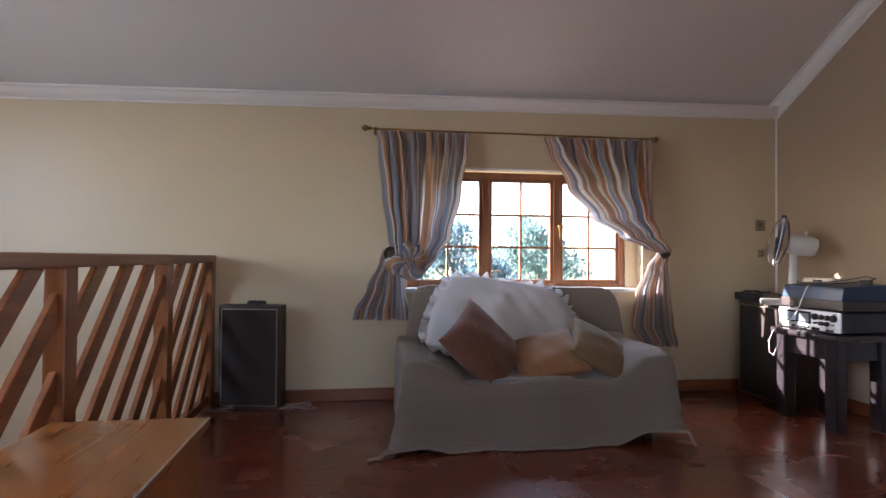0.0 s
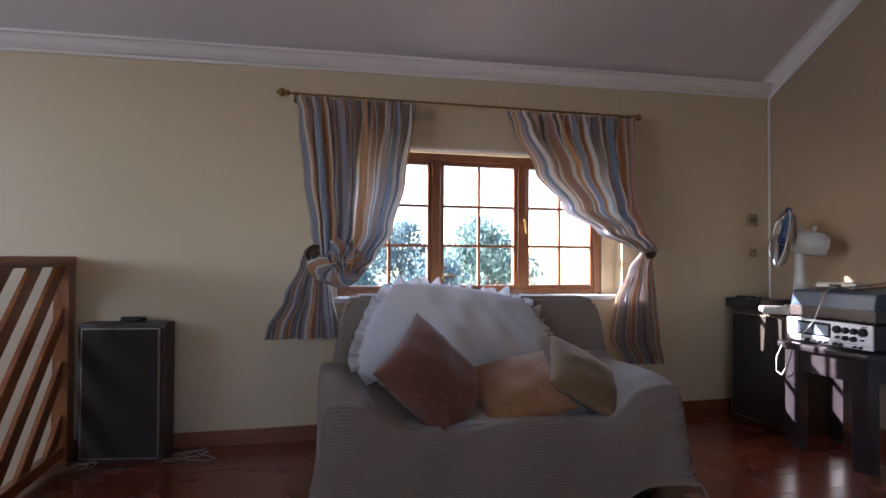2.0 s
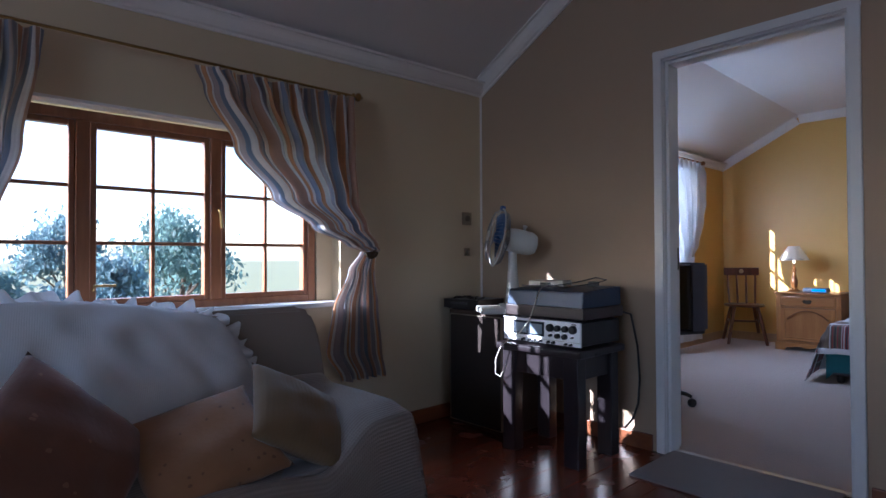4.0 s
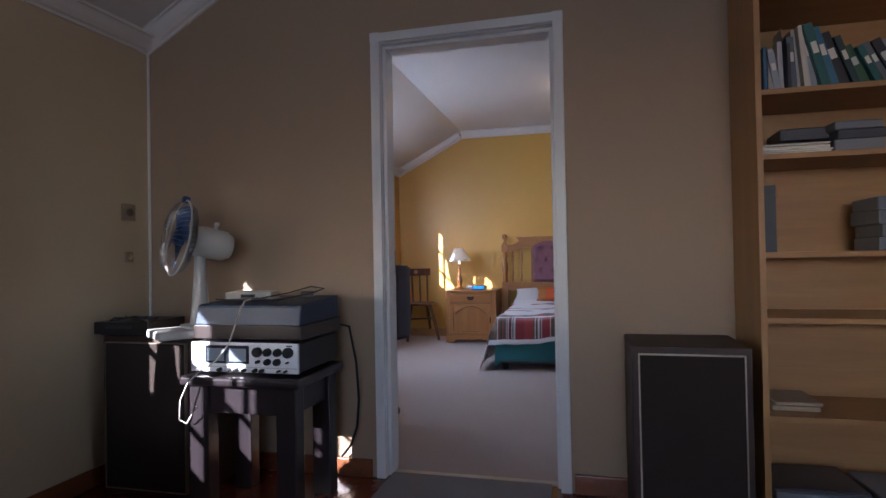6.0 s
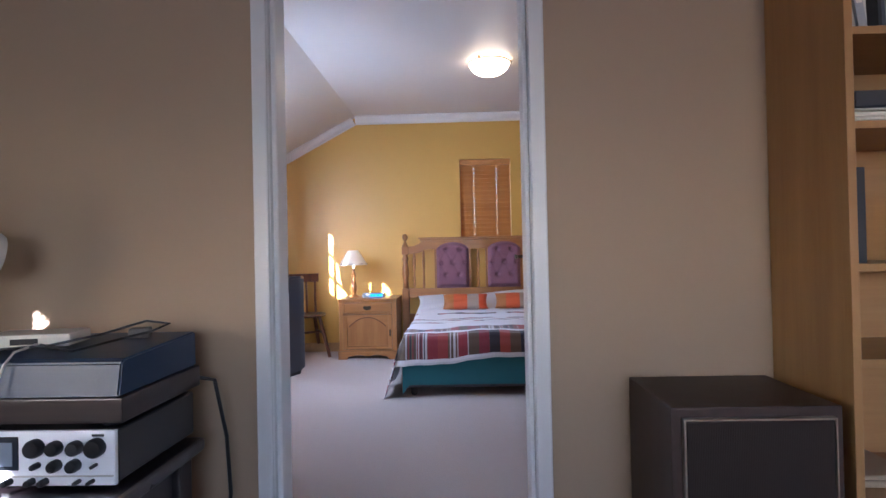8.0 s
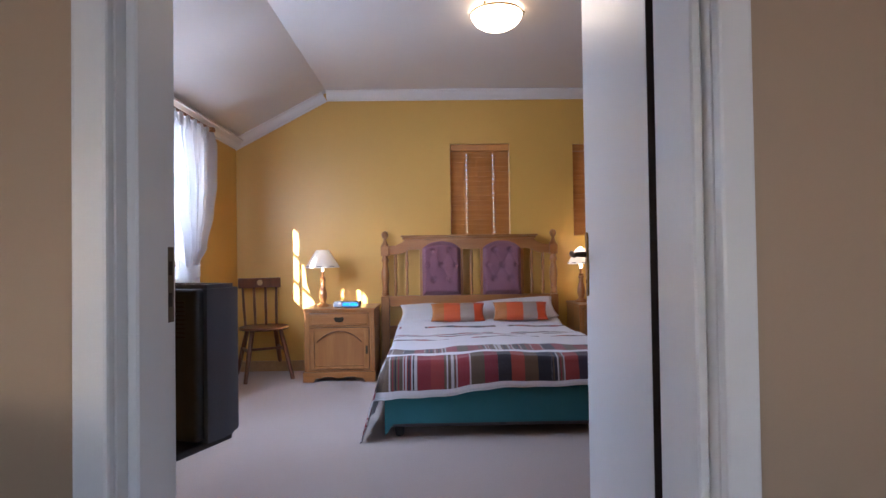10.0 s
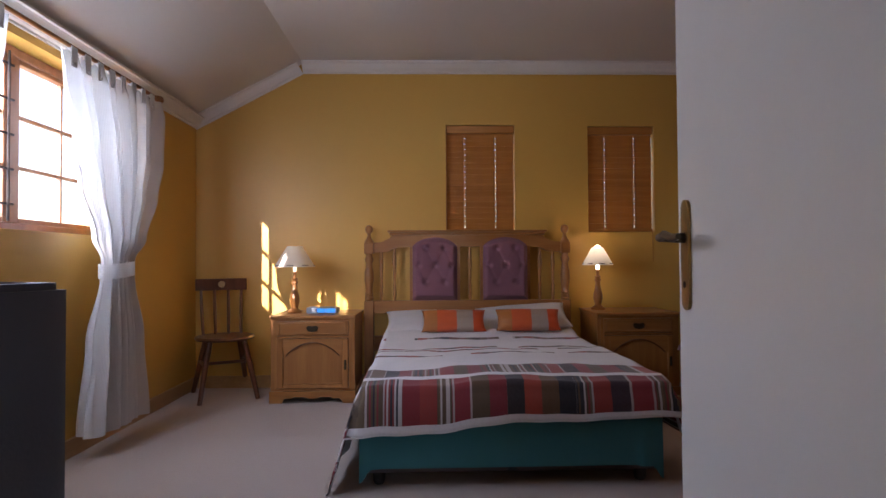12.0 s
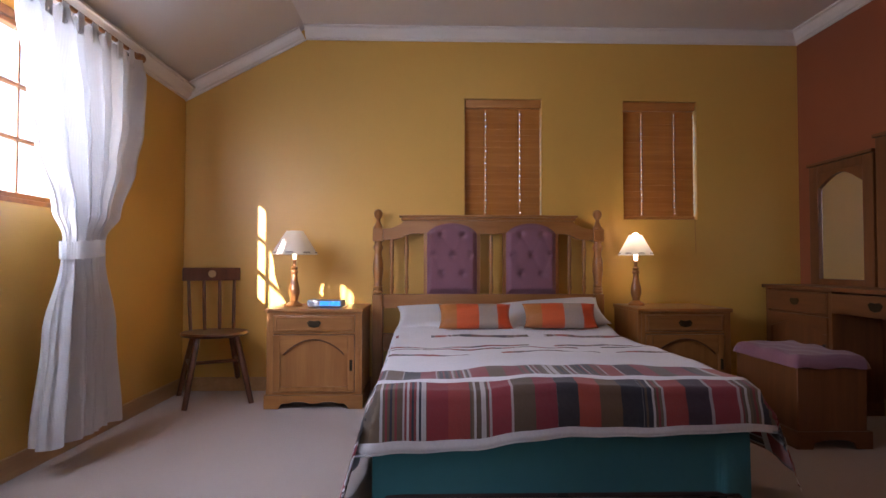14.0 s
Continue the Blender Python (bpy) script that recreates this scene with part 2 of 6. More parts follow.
def tube(bm, pts, r, segs=8):
    """A round bar along points."""
    pts = [Vector(p) for p in pts]
    rings = []
    for i, p in enumerate(pts):
        d = (pts[min(i + 1, len(pts) - 1)] - pts[max(i - 1, 0)]).normalized()
        q = d.to_track_quat("Z", "Y")
        rr = r[i] if isinstance(r, (list, tuple)) else r
        rings.append([bm.verts.new(p + q @ Vector((rr * math.cos(2 * math.pi * k / segs), rr * math.sin(2 * math.pi * k / segs), 0))) for k in range(segs)])
    for a, b in zip(rings, rings[1:]):
        for i in range(segs):
            j = (i + 1) % segs
            bm.faces.new((a[i], a[j], b[j], b[i]))
    bm.faces.new(rings[0][::-1])
    bm.faces.new(rings[-1])
    return bm


def sheet(bm, fn, nu, nv, uvfn=None):
    """A surface from fn(u, v), u and v from 0 to 1."""
    vs = [[bm.verts.new(fn(i / nu, j / nv)) for j in range(nv + 1)] for i in range(nu + 1)]
    lay = bm.loops.layers.uv.verify() if uvfn else None
    for i in range(nu):
        for j in range(nv):
            f = bm.faces.new((vs[i][j], vs[i + 1][j], vs[i + 1][j + 1], vs[i][j + 1]))
            f.smooth = True
            if lay:
                for lp, (a, b) in zip(f.loops, ((i, j), (i + 1, j), (i + 1, j + 1), (i, j + 1))):
                    lp[lay].uv = uvfn(a / nu, b / nv)
    return bm


def prism(bm, outline, axis, a, b):
    """An outline (pairs in the plane square to axis) drawn out from a to b."""
    def at(p, q):
        return {"x": (q, p[0], p[1]), "y": (p[0], q, p[1]), "z": (p[0], p[1], q)}[axis]
    lo, hi = [bm.verts.new(at(p, a)) for p in outline], [bm.verts.new(at(p, b)) for p in outline]
    n = len(outline)
    bm.faces.new(lo[::-1])
    bm.faces.new(hi)
    for i in range(n):
        j = (i + 1) % n
        bm.faces.new((lo[i], lo[j], hi[j], hi[i]))
    return bm


def mesh_from(name, bm, material, smooth=None):
    bmesh.ops.recalc_face_normals(bm, faces=bm.faces[:])
    me = bpy.data.meshes.new(name)
    if smooth is not None:
        for f in bm.faces:
            f.smooth = True
        for e in bm.edges:
            e.smooth = len(e.link_faces) == 2 and e.calc_face_angle(0) < radians(smooth)
    bm.to_mesh(me)
    bm.free()
    for mt in (material if isinstance(material, (list, tuple)) else [material]):
        me.materials.append(mt)
    return me


def part(name, bm, material, parent, label="", smooth=None):
    ob = new(name, mesh_from(name, bm, material, smooth))
    ob.parent = parent
    return tagged(ob, label)


def thing(name, m, label, category, group="", kind=""):
    ob = new(name)
    ob.empty_display_size = 0.1
    ob.matrix_world = m if isinstance(m, Matrix) else pose(*m)
    return tagged(ob, label, category, group, kind)


def solo(name, bm, material, label, category, m=None, group="", kind="", smooth=None):
    ob = new(name, mesh_from(name, bm, material, smooth))
    if m is not None:
        ob.matrix_world = m
    return tagged(ob, label, category, group, kind)


def structure(name, bm, material, label="", category="", parent=None, smooth=None):
    ob = new(name, mesh_from(name, bm, material, smooth))
    if parent:
        ob.parent = parent
    return tagged(ob, label, category, "", "structure")


def pierced(bm, axis, lo, hi, a0, a1, z0, z1, holes):
    """A wall from lo to hi through its thickness, a0 to a1 along, with rectangular holes (b0, b1, c0, c1)."""
    cuts = sorted({a0, a1, *[h[0] for h in holes], *[h[1] for h in holes]})
    for p, q in zip(cuts, cuts[1:]):
        spans, at = [], z0
        for h in sorted((h for h in holes if h[0] < q and h[1] > p), key=lambda h: h[2]):
            if h[2] > at:
                spans.append((at, h[2]))
            at = h[3]
        if at < z1:
            spans.append((at, z1))
        for s, e in spans:
            if axis == "x":
                bx(bm, lo, hi, p, q, s, e)
            else:
                bx(bm, p, q, lo, hi, s, e)
    bmesh.ops.remove_doubles(bm, verts=bm.verts[:], dist=1e-5)
    return bm


# ------------------------------------------------------------------ the large structure
WN, WD, WE, WS = 4.026, 3.266, 7.87, -0.36        # lounge window wall, door wall, bedroom back wall, bedroom dresser wall
WB = 4.165                                        # bedroom window wall
WW, WK = -3.4, -3.0                               # lounge far walls
LWIN = (0.335, 2.13, 0.785, 1.672)
BWIN = (4.75, 6.78, 1.17, 2.06)
BL1, BL2 = (1.566, 2.136, 1.20, 2.135), (0.405, 0.96, 1.245, 2.125)
DOOR = (1.905, 2.735, -0.02, 2.062)
structure("wall_north", pierced(bmesh.new(), "y", WN, WN + 0.23, WW - 0.2, WD + 0.08, -2.8, 2.9, [LWIN]), M_CREAM, "cream painted lounge wall round the window", "wall")
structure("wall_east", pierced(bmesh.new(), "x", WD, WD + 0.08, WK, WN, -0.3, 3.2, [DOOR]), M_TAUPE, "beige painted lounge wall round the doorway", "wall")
structure("wall_bedroom_west", pierced(bmesh.new(), "x", WD + 0.08, WD + 0.17, WS - 0.2, WB, -0.3, 2.9, [DOOR]), M_OCHRE, "ochre painted bedroom wall round the doorway", "wall")
structure("wall_bedroom_north", pierced(bmesh.new(), "y", WB, WB + 0.23, WD + 0.08, WE + 0.23, -2.8, 2.9, [BWIN]), M_OCHRE, "ochre painted bedroom wall round the window", "wall")
structure("wall_bedroom_east", pierced(bmesh.new(), "x", WE, WE + 0.23, WS - 0.2, WB, -2.8, 2.9, [BL1, BL2]), M_OCHRE, "ochre painted bedroom wall behind the bed", "wall")
structure("wall_bedroom_south", box(WD + 0.17, WE, WS - 0.2, WS, -0.3, 2.9), M_TERRA, "dark terracotta painted bedroom wall", "wall")
SWIN = (-0.6, 1.2, 0.75, 2.0)
WWIN = (0.2, 2.6, 1.0, 2.1)
structure("wall_south", pierced(bmesh.new(), "y", WK - 0.23, WK, WW - 0.2, WD + 0.08, -0.3, 3.2, [SWIN]), M_CREAM, "cream painted lounge wall", "wall")
structure("wall_west", pierced(bmesh.new(), "x", WW - 0.23, WW, WK, WN, -2.8, 3.2, [WWIN]), M_CREAM, "cream painted stairwell wall", "wall")
structure("wall_stairwell_south", box(WW, -1.03, 0.45, 0.55, -2.8, -0.16), M_CREAM, "cream painted stairwell wall", "wall")
structure("wall_stairwell_east", box(-1.13, -1.03, 0.55, WN, -2.8, -0.16), M_CREAM, "cream painted stairwell wall", "wall")
structure("floor_below", box(WW, -1.03, 0.55, WN, -2.9, -2.8), M_FLOOR, "red-brown stairwell floor below", "floor")

# lounge floor: slab and boards on it
floor = structure("floor", bx(box(-1.03, WD + 0.06, WK, WN, -0.16, -0.006), WW, -1.03, WK, 0.55, -0.16, -0.006), M_GAP, "red-stained varnished wooden board floor", "floor")
structure("floor_bedroom", box(WD + 0.10, WE, WS, WB, -0.16, 0.004), M_CARPET, "pale beige cut-pile bedroom carpet", "carpet")
structure("threshold", box(WD + 0.06, WD + 0.10, DOOR[0], DOOR[1], -0.10, 0.006, 0.002), M_STEEL, "metal carpet strip in the doorway", "trim")

# ceilings: sloped along the eaves, then level
def ceiling(name, x0, x1, y_wall, z_wall, slope, z_flat, y_end, material, tilt=0.0):
    y_knee = y_wall - (z_flat - z_wall) / slope
    out = [(y_wall, z_wall), (y_knee, z_flat), (y_end, z_flat), (y_end, z_flat + 0.15), (y_knee, z_flat + 0.15), (y_wall, z_wall + 0.15)]
    bm = prism(bmesh.new(), out, "x", x0, x1)
    for v in bm.verts:
        v.co.z += tilt * (v.co.x - x1)
    structure(name, bm, material, "pale painted ceiling sloping down to the eaves", "ceiling")
    return y_knee


LZ, LSLOPE, LFLAT = 2.215, 0.575, 2.95
LTILT = 0.019   # the lounge eaves line sinks a little towards the stairwell
BZ, BSLOPE, BFLAT = 2.185, 0.526, 2.64
LKNEE = ceiling("ceiling", WW, WD, WN, LZ, LSLOPE, LFLAT, WK, M_CEIL, LTILT)
BKNEE = ceiling("ceiling_bedroom", WD + 0.17, WE, WB, BZ, BSLOPE, BFLAT, WS, M_CEIL)
structure("roof", prism(bmesh.new(), [(WB + 0.26, 2.42), (WB + 0.26, 2.55), (1.0, 4.2), (WK - 0.5, 3.6), (WK - 0.5, 3.4), (1.0, 4.0)], "x", WW - 0.5, WE + 0.5), M_GAP, "dark roof over the rooms", "roof")


def cornice(name, p, q, inward, normal_up, size=0.085):
    """A coved plaster strip from p to q under a ceiling: inward points off the wall, normal_up along the wall up."""
    p, q, n, u = Vector(p), Vector(q), Vector(inward).normalized(), Vector(normal_up).normalized()
    prof = [(0, 0), (0.012, 0), (0.014, 0.012), (0.03, 0.018), (0.048, 0.036), (0.062, 0.06), (0.07, 0.07), (0.085, 0.072), (0.085, 0.085), (0, 0.085)]
    bm = bmesh.new()
    ends = []
    for e in (p, q):
        ends.append([bm.verts.new(e + n * (a * size / 0.085) + u * (b * size / 0.085)) for a, b in prof])
    k = len(prof)
    for i in range(k):
        j = (i + 1) % k
        bm.faces.new((ends[0][i], ends[0][j], ends[1][j], ends[1][i]))
    bm.faces.new(ends[0][::-1])
    bm.faces.new(ends[1])
    structure(name, bm, M_CORNICE, "white coved plaster cornice", "trim")


su = Vector((0, -1, LSLOPE)).normalized()
cornice("cornice", (WW, WN, LZ - 0.085 + LTILT * (WW - WD)), (WD, WN, LZ - 0.085), (0, -1, 0), (0, 0, 1))
up = Vector((0, LSLOPE, 1)).normalized()
cornice("cornice", (WD, WN, LZ - 0.095), (WD, LKNEE, LFLAT - 0.095), (-1, 0, 0), up)
cornice("cornice", (WD, LKNEE, LFLAT - 0.085), (WD, WK, LFLAT - 0.085), (-1, 0, 0), (0, 0, 1))
upb = Vector((0, BSLOPE, 1)).normalized()
cornice("cornice", (WD + 0.17, WB, BZ - 0.085), (WE, WB, BZ - 0.085), (0, -1, 0), (0, 0, 1))
cornice("cornice", (WE, WB, BZ - 0.093), (WE, BKNEE, BFLAT - 0.088), (-1, 0, 0), upb)
cornice("cornice", (WE, BKNEE, BFLAT - 0.085), (WE, WS, BFLAT - 0.085), (-1, 0, 0), (0, 0, 1))
cornice("cornice", (WD + 0.17, WS, BFLAT - 0.085), (WE, WS, BFLAT - 0.085), (0, 1, 0), (0, 0, 1))


def skirting(name, x0, x1, y0, y1, h, material, label):
    structure(name, box(x0, x1, y0, y1, 0.0, h, 0.006, 2), material, label, "skirting")


skirting("baseboard", -1.0, WD, WN - 0.018, WN, 0.085, M_SKIRT, "brown wooden skirting board along the lounge wall")
skirting("baseboard", WD - 0.018, WD, 2.79, WN - 0.02, 0.085, M_SKIRT, "brown wooden skirting board along the lounge wall")
skirting("baseboard", WD - 0.018, WD, 1.24, 1.86, 0.085, M_SKIRT, "brown wooden skirting board along the lounge wall")
skirting("baseboard", WD + 0.18, WE, WB - 0.018, WB, 0.10, M_SKIRT2, "pale wooden skirting board along the bedroom wall")
skirting("baseboard", WE - 0.018, WE, WS, WB - 0.02, 0.10, M_SKIRT2, "pale wooden skirting board along the bedroom wall")
skirting("baseboard", WD + 0.18, WE - 0.02, WS, WS + 0.018, 0.10, M_SKIRT2, "pale wooden skirting board along the bedroom wall")

# door frame and open door leaf
df = thing("door_frame", (0, 0, 0), "white painted door frame with worn edges", "door frame", "", "structure")
for nm, bm in (("architrave", box(WD - 0.016, WD + 0.004, DOOR[0] - 0.032, DOOR[0] + 0.014, 0, 2.10, 0.005, 2)),
               ("architrave", box(WD - 0.016, WD + 0.004, DOOR[1] - 0.014, DOOR[1] + 0.032, 0, 2.10, 0.005, 2)),
               ("architrave", box(WD - 0.0165, WD + 0.004, DOOR[0] - 0.034, DOOR[1] + 0.034, 2.054, 2.096, 0.005, 2)),
               ("jamb", box(WD + 0.004, WD + 0.203, DOOR[0], DOOR[0] + 0.014, 0, 2.055, 0.003)),
               ("jamb", box(WD + 0.004, WD + 0.178, DOOR[1] - 0.014, DOOR[1], 0, 2.055, 0.003)),
               ("head", box(WD + 0.004, WD + 0.178, DOOR[0], DOOR[1], 2.048, 2.062, 0.003)),
               ("door_stop", box(WD + 0.03, WD + 0.12, DOOR[0] + 0.014, DOOR[0] + 0.03, 0, 2.05, 0.003)),
               ("door_stop", box(WD + 0.03, WD + 0.12, DOOR[1] - 0.03, DOOR[1] - 0.014, 0, 2.05, 0.003)),
               ("door_stop", box(WD + 0.03, WD + 0.12, DOOR[0] + 0.03, DOOR[1] - 0.03, 2.03, 2.047, 0.003))):
    part(nm, bm, M_WHITE, df)
part("strike_plate", box(WD + 0.142, WD + 0.168, DOOR[1] - 0.0158, DOOR[1] - 0.0142, 0.95, 1.07, 0.0004), M_BRONZE, df, "dull metal strike plate")
for z in (0.975, 1.025):
    part("latch_hole", box(WD + 0.149, WD + 0.161, DOOR[1] - 0.0164, DOOR[1] - 0.0159, z, z + 0.022), M_GAP, df)
for z in (0.28, 1.75):
    part("hinge", box(WD + 0.124, WD + 0.172, DOOR[0] + 0.0145, DOOR[0] + 0.018, z, z + 0.10), M_WHITE, df, "painted steel hinge")
HINGE = (3.478, 1.926)
LEAF_W = 0.860
ang = math.degrees(math.atan2(1.807 - HINGE[1], 4.333 - HINGE[0]))
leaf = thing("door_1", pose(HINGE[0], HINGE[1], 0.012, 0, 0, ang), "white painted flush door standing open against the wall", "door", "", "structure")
# near-black strip on the leaf edge, in place of the gap's shade
part("hinge_gap_shade", box(0.008, 0.0098, -0.039, -0.001, 0.002, 2.018), M_GAP, leaf, "near-black strip standing in for shade in the hinge gap")
part("door_leaf", box(0.010, LEAF_W, -0.04, 0, 0, 2.02, 0.003, 2), M_WHITE, leaf)
for s, y in ((1, 0.0), (-1, -0.04)):
    out = []
    for i in range(16):
        a = 2 * math.pi * i / 16
        out.append((LEAF_W - 0.055 + 0.021 * math.cos(a), 1.009 + 0.082 * math.copysign(1, math.sin(a)) * (abs(math.sin(a)) > 0.01) + 0.018 * math.sin(a)))
    plate = part("lock_plate", prism(bmesh.new(), out, "y", y + s * 0.0005, y + s * 0.006), M_BRASS, leaf, "worn brass lock plate")
    hx, hz = LEAF_W - 0.055, 1.04
    bm = tube(bmesh.new(), [(hx, y + s * 0.005, hz), (hx, y + s * 0.04, hz), (hx - 0.012, y + s * 0.052, hz), (hx - 0.05, y + s * 0.055, hz + 0.004), (hx - 0.09, y + s * 0.052, hz - 0.004), (hx - 0.115, y + s * 0.05, hz - 0.002)], [0.010, 0.0075, 0.008, 0.0075, 0.007, 0.005], 10)
    part("lever", bm, M_BRONZE, leaf, "worn brass lever handle", 50)
    part("keyhole", lathe(bmesh.new(), [(0.006, 0), (0.006, 0.001)], (hx, y + s * 0.0065, 0.955), 10, "y"), M_GAP, leaf)

# ------------------------------------------------------------------ windows
def window(name, x0, x1, z0, z1, y, mullions, rows, paint, label):
    """A wooden casement window in a wall along x: mullions cut it into bays, rows into panes."""
    w = thing(name, (x0, y, z0), label, "window", "", "structure")
    W, H, d = x1 - x0, z1 - z0, 0.06
    fr = 0.045
    part("frame", box(0, fr, 0, d, 0, H, 0.004), paint, w)
    part("frame", box(W - fr, W, 0, d, 0, H, 0.004), paint, w)
    part("frame", box(fr, W - fr, 0, d, 0, fr * 0.8, 0.004), paint, w)
    part("frame", box(fr, W - fr, 0, d, H - fr, H, 0.004), paint, w)
    edges = [fr] + [m for mm in mullions for m in (mm - 0.028, mm + 0.028)] + [W - fr]
    for m in mullions:
        part("mullion", box(m - 0.028, m + 0.028, -0.004, d - 0.004, fr * 0.8, H - fr, 0.004), paint, w)
    for a, b in zip(edges[::2], edges[1::2]):
        s = 0.024
        sash = part("sash", bx(bx(bx(box(a, a + s, 0.008, 0.05, fr * 0.8, H - fr, 0.003), b - s, b, 0.008, 0.05, fr * 0.8, H - fr, 0.003),
                               a + s, b - s, 0.008, 0.05, fr * 0.8, fr * 0.8 + s, 0.003), a + s, b - s, 0.008, 0.05, H - fr - s, H - fr, 0.003), paint, w)
        zs = [fr * 0.8 + s + (H - fr * 1.8 - 2 * s) * k for k in rows]
        xm = (a + b) / 2
        for z in zs[1:-1]:
            part("glazing_bar", box(a + s, b - s, 0.016, 0.044, z - 0.008, z + 0.008, 0.002), paint, sash)
        part("glazing_bar", box(xm - 0.008, xm + 0.008, 0.017, 0.043, zs[0], zs[-1], 0.002), paint, sash)
        for p, q in ((a + s, xm - 0.008), (xm + 0.008, b - s)):
            for zz, zt in zip(zs, zs[1:]):
                pane = part("pane", box(p, q, 0.029, 0.032, zz, zt), M_GLASS, w)
                pane.visible_shadow = False
    return w


w1 = window("window_1", LWIN[0] + 0.005, LWIN[1] - 0.105, LWIN[2] + 0.004, LWIN[3] - 0.02, WN + 0.09, [0.585, 1.14], [0.0, 0.33, 0.66, 1.0], M_FRAME, "brown wooden casement window with twelve panes and a blown-out view")
structure("window_reveal", box(LWIN[1] - 0.10, LWIN[1], WN + 0.085, WN + 0.23, LWIN[2], LWIN[3]), M_CREAM, "painted plaster beside the window frame", "wall")
structure("window_sill", box(LWIN[0] - 0.03, LWIN[1] + 0.02, WN - 0.035, WN + 0.09, LWIN[2] - 0.025, LWIN[2] + 0.002, 0.006, 2), M_WHITE, "white painted inner window sill", "window sill")
structure("window_head", box(LWIN[0], LWIN[1] - 0.1, WN + 0.002, WN + 0.088, LWIN[3] - 0.014, LWIN[3] + 0.004, 0.003), M_WHITE, "white painted window head", "trim")
part("stay_peg", tube(bmesh.new(), [(0.62, -0.02, 0.10), (0.62, -0.035, 0.12), (0.70, -0.035, 0.12)], 0.006), M_BRASS, w1, "brass casement stay")
part("window_catch", tube(bmesh.new(), [(1.15, -0.01, 0.47), (1.15, -0.03, 0.46), (1.158, -0.032, 0.38)], 0.007), M_BRASS, w1, "brass casement catch")
w2 = window("window_2", BWIN[0] + 0.005, BWIN[1] - 0.005, BWIN[2] + 0.004, BWIN[3] - 0.005, WB + 0.10, [0.62, 1.24], [0.0, 0.33, 0.66, 1.0], M_FRAME, "brown wooden bedroom casement window with bright panes")
for i in range(5):
    z = 0.12 + i * 0.165
    part("burglar_bar", tube(bmesh.new(), [(0.05, -0.015, z), (1.22, -0.015, z)], 0.006, 6), M_GAP, w2, "thin dark burglar bar")
for xx in (0.25, 0.55, 0.85, 1.18):
    part("burglar_bar", tube(bmesh.new(), [(xx, -0.022, 0.04), (xx, -0.022, 0.84)], 0.006, 6), M_GAP, w2, "thin dark burglar bar")
# unseen window, added to let fill light in from behind
w3 = window("window_3", SWIN[0], SWIN[1], SWIN[2], SWIN[3], WK - 0.15, [0.9], [0.0, 0.5, 1.0], M_FRAME, "brown wooden casement window added unseen in the far lounge wall")
w4 = thing("window_4", (WW - 0.12, WWIN[0], WWIN[2]), "brown wooden stairwell window", "window", "", "structure")
for a, b in ((0, 0.05), (1.17, 1.23), (2.35, 2.4)):
    part("frame", box(0, 0.06, a, b, 0, 1.1, 0.004), M_FRAME, w4)
for a, b in ((0, 0.05), (0.53, 0.57), (1.05, 1.1)):
    part("frame", box(0.001, 0.059, 0.05, 2.35, a, b, 0.004), M_FRAME, w4)
pn = part("pane", box(0.03, 0.034, 0.05, 2.35, 0.05, 1.05), M_GLASS, w4)
pn.visible_shadow = False
lamp("sky_through_stairwell_window", "AREA", look((WW - 0.3, 1.4, 1.6), (0, 1.4, 1.35)), WEST_LIGHT, (0.68, 0.83, 1.0), 2.3, 1.1)
# fill lamp added behind the unseen back window
lamp("back_window_fill", "AREA", look((0.3, WK - 0.3, 1.45), (0.3, 0, 1.0)), SOUTH_LIGHT, (0.80, 0.90, 1.0), 1.7, 1.2)
lamp("sky_through_lounge_window", "AREA", look((1.2, WN + 1.0, 2.55), (1.2, WN, 1.3)), NORTH_LIGHT, (0.66, 0.82, 1.0), 1.9, 0.8)
lamp("sky_through_bedroom_window", "AREA", look((5.625, WB + 0.20, 1.615), (6.2, WB - 1, 1.15)), BED_LIGHT, (0.68, 0.83, 1.0), 1.7, 0.86)

# outside: ground, garden trees, distant bushes and one unseen tree added against the sun
M_GRASS = plain("dry_grass", (0.16, 0.15, 0.06), 0.9, vary=0.3, scale=0.6, fine=20.0, grain=0.4)
# leaf colours are lifted and blued to hold the glare and haze outside
M_LEAF = cloth("leaves", (0.13, 0.20, 0.18), 30.0, 0.35, 0.62, 0.6, 0.0)
M_LEAF2 = cloth("haze_blue_leaves", (0.13, 0.20, 0.22), 30.0, 0.35, 0.62, 0.6, 0.0)
M_BARK = plain("bark", (0.10, 0.07, 0.05), 0.9, vary=0.3, scale=9.0, grain=0.5)
structure("ground", box(-600, 600, -600, 900, -3.1, -3.0), M_GRASS, "dry garden ground far below the windows", "ground")


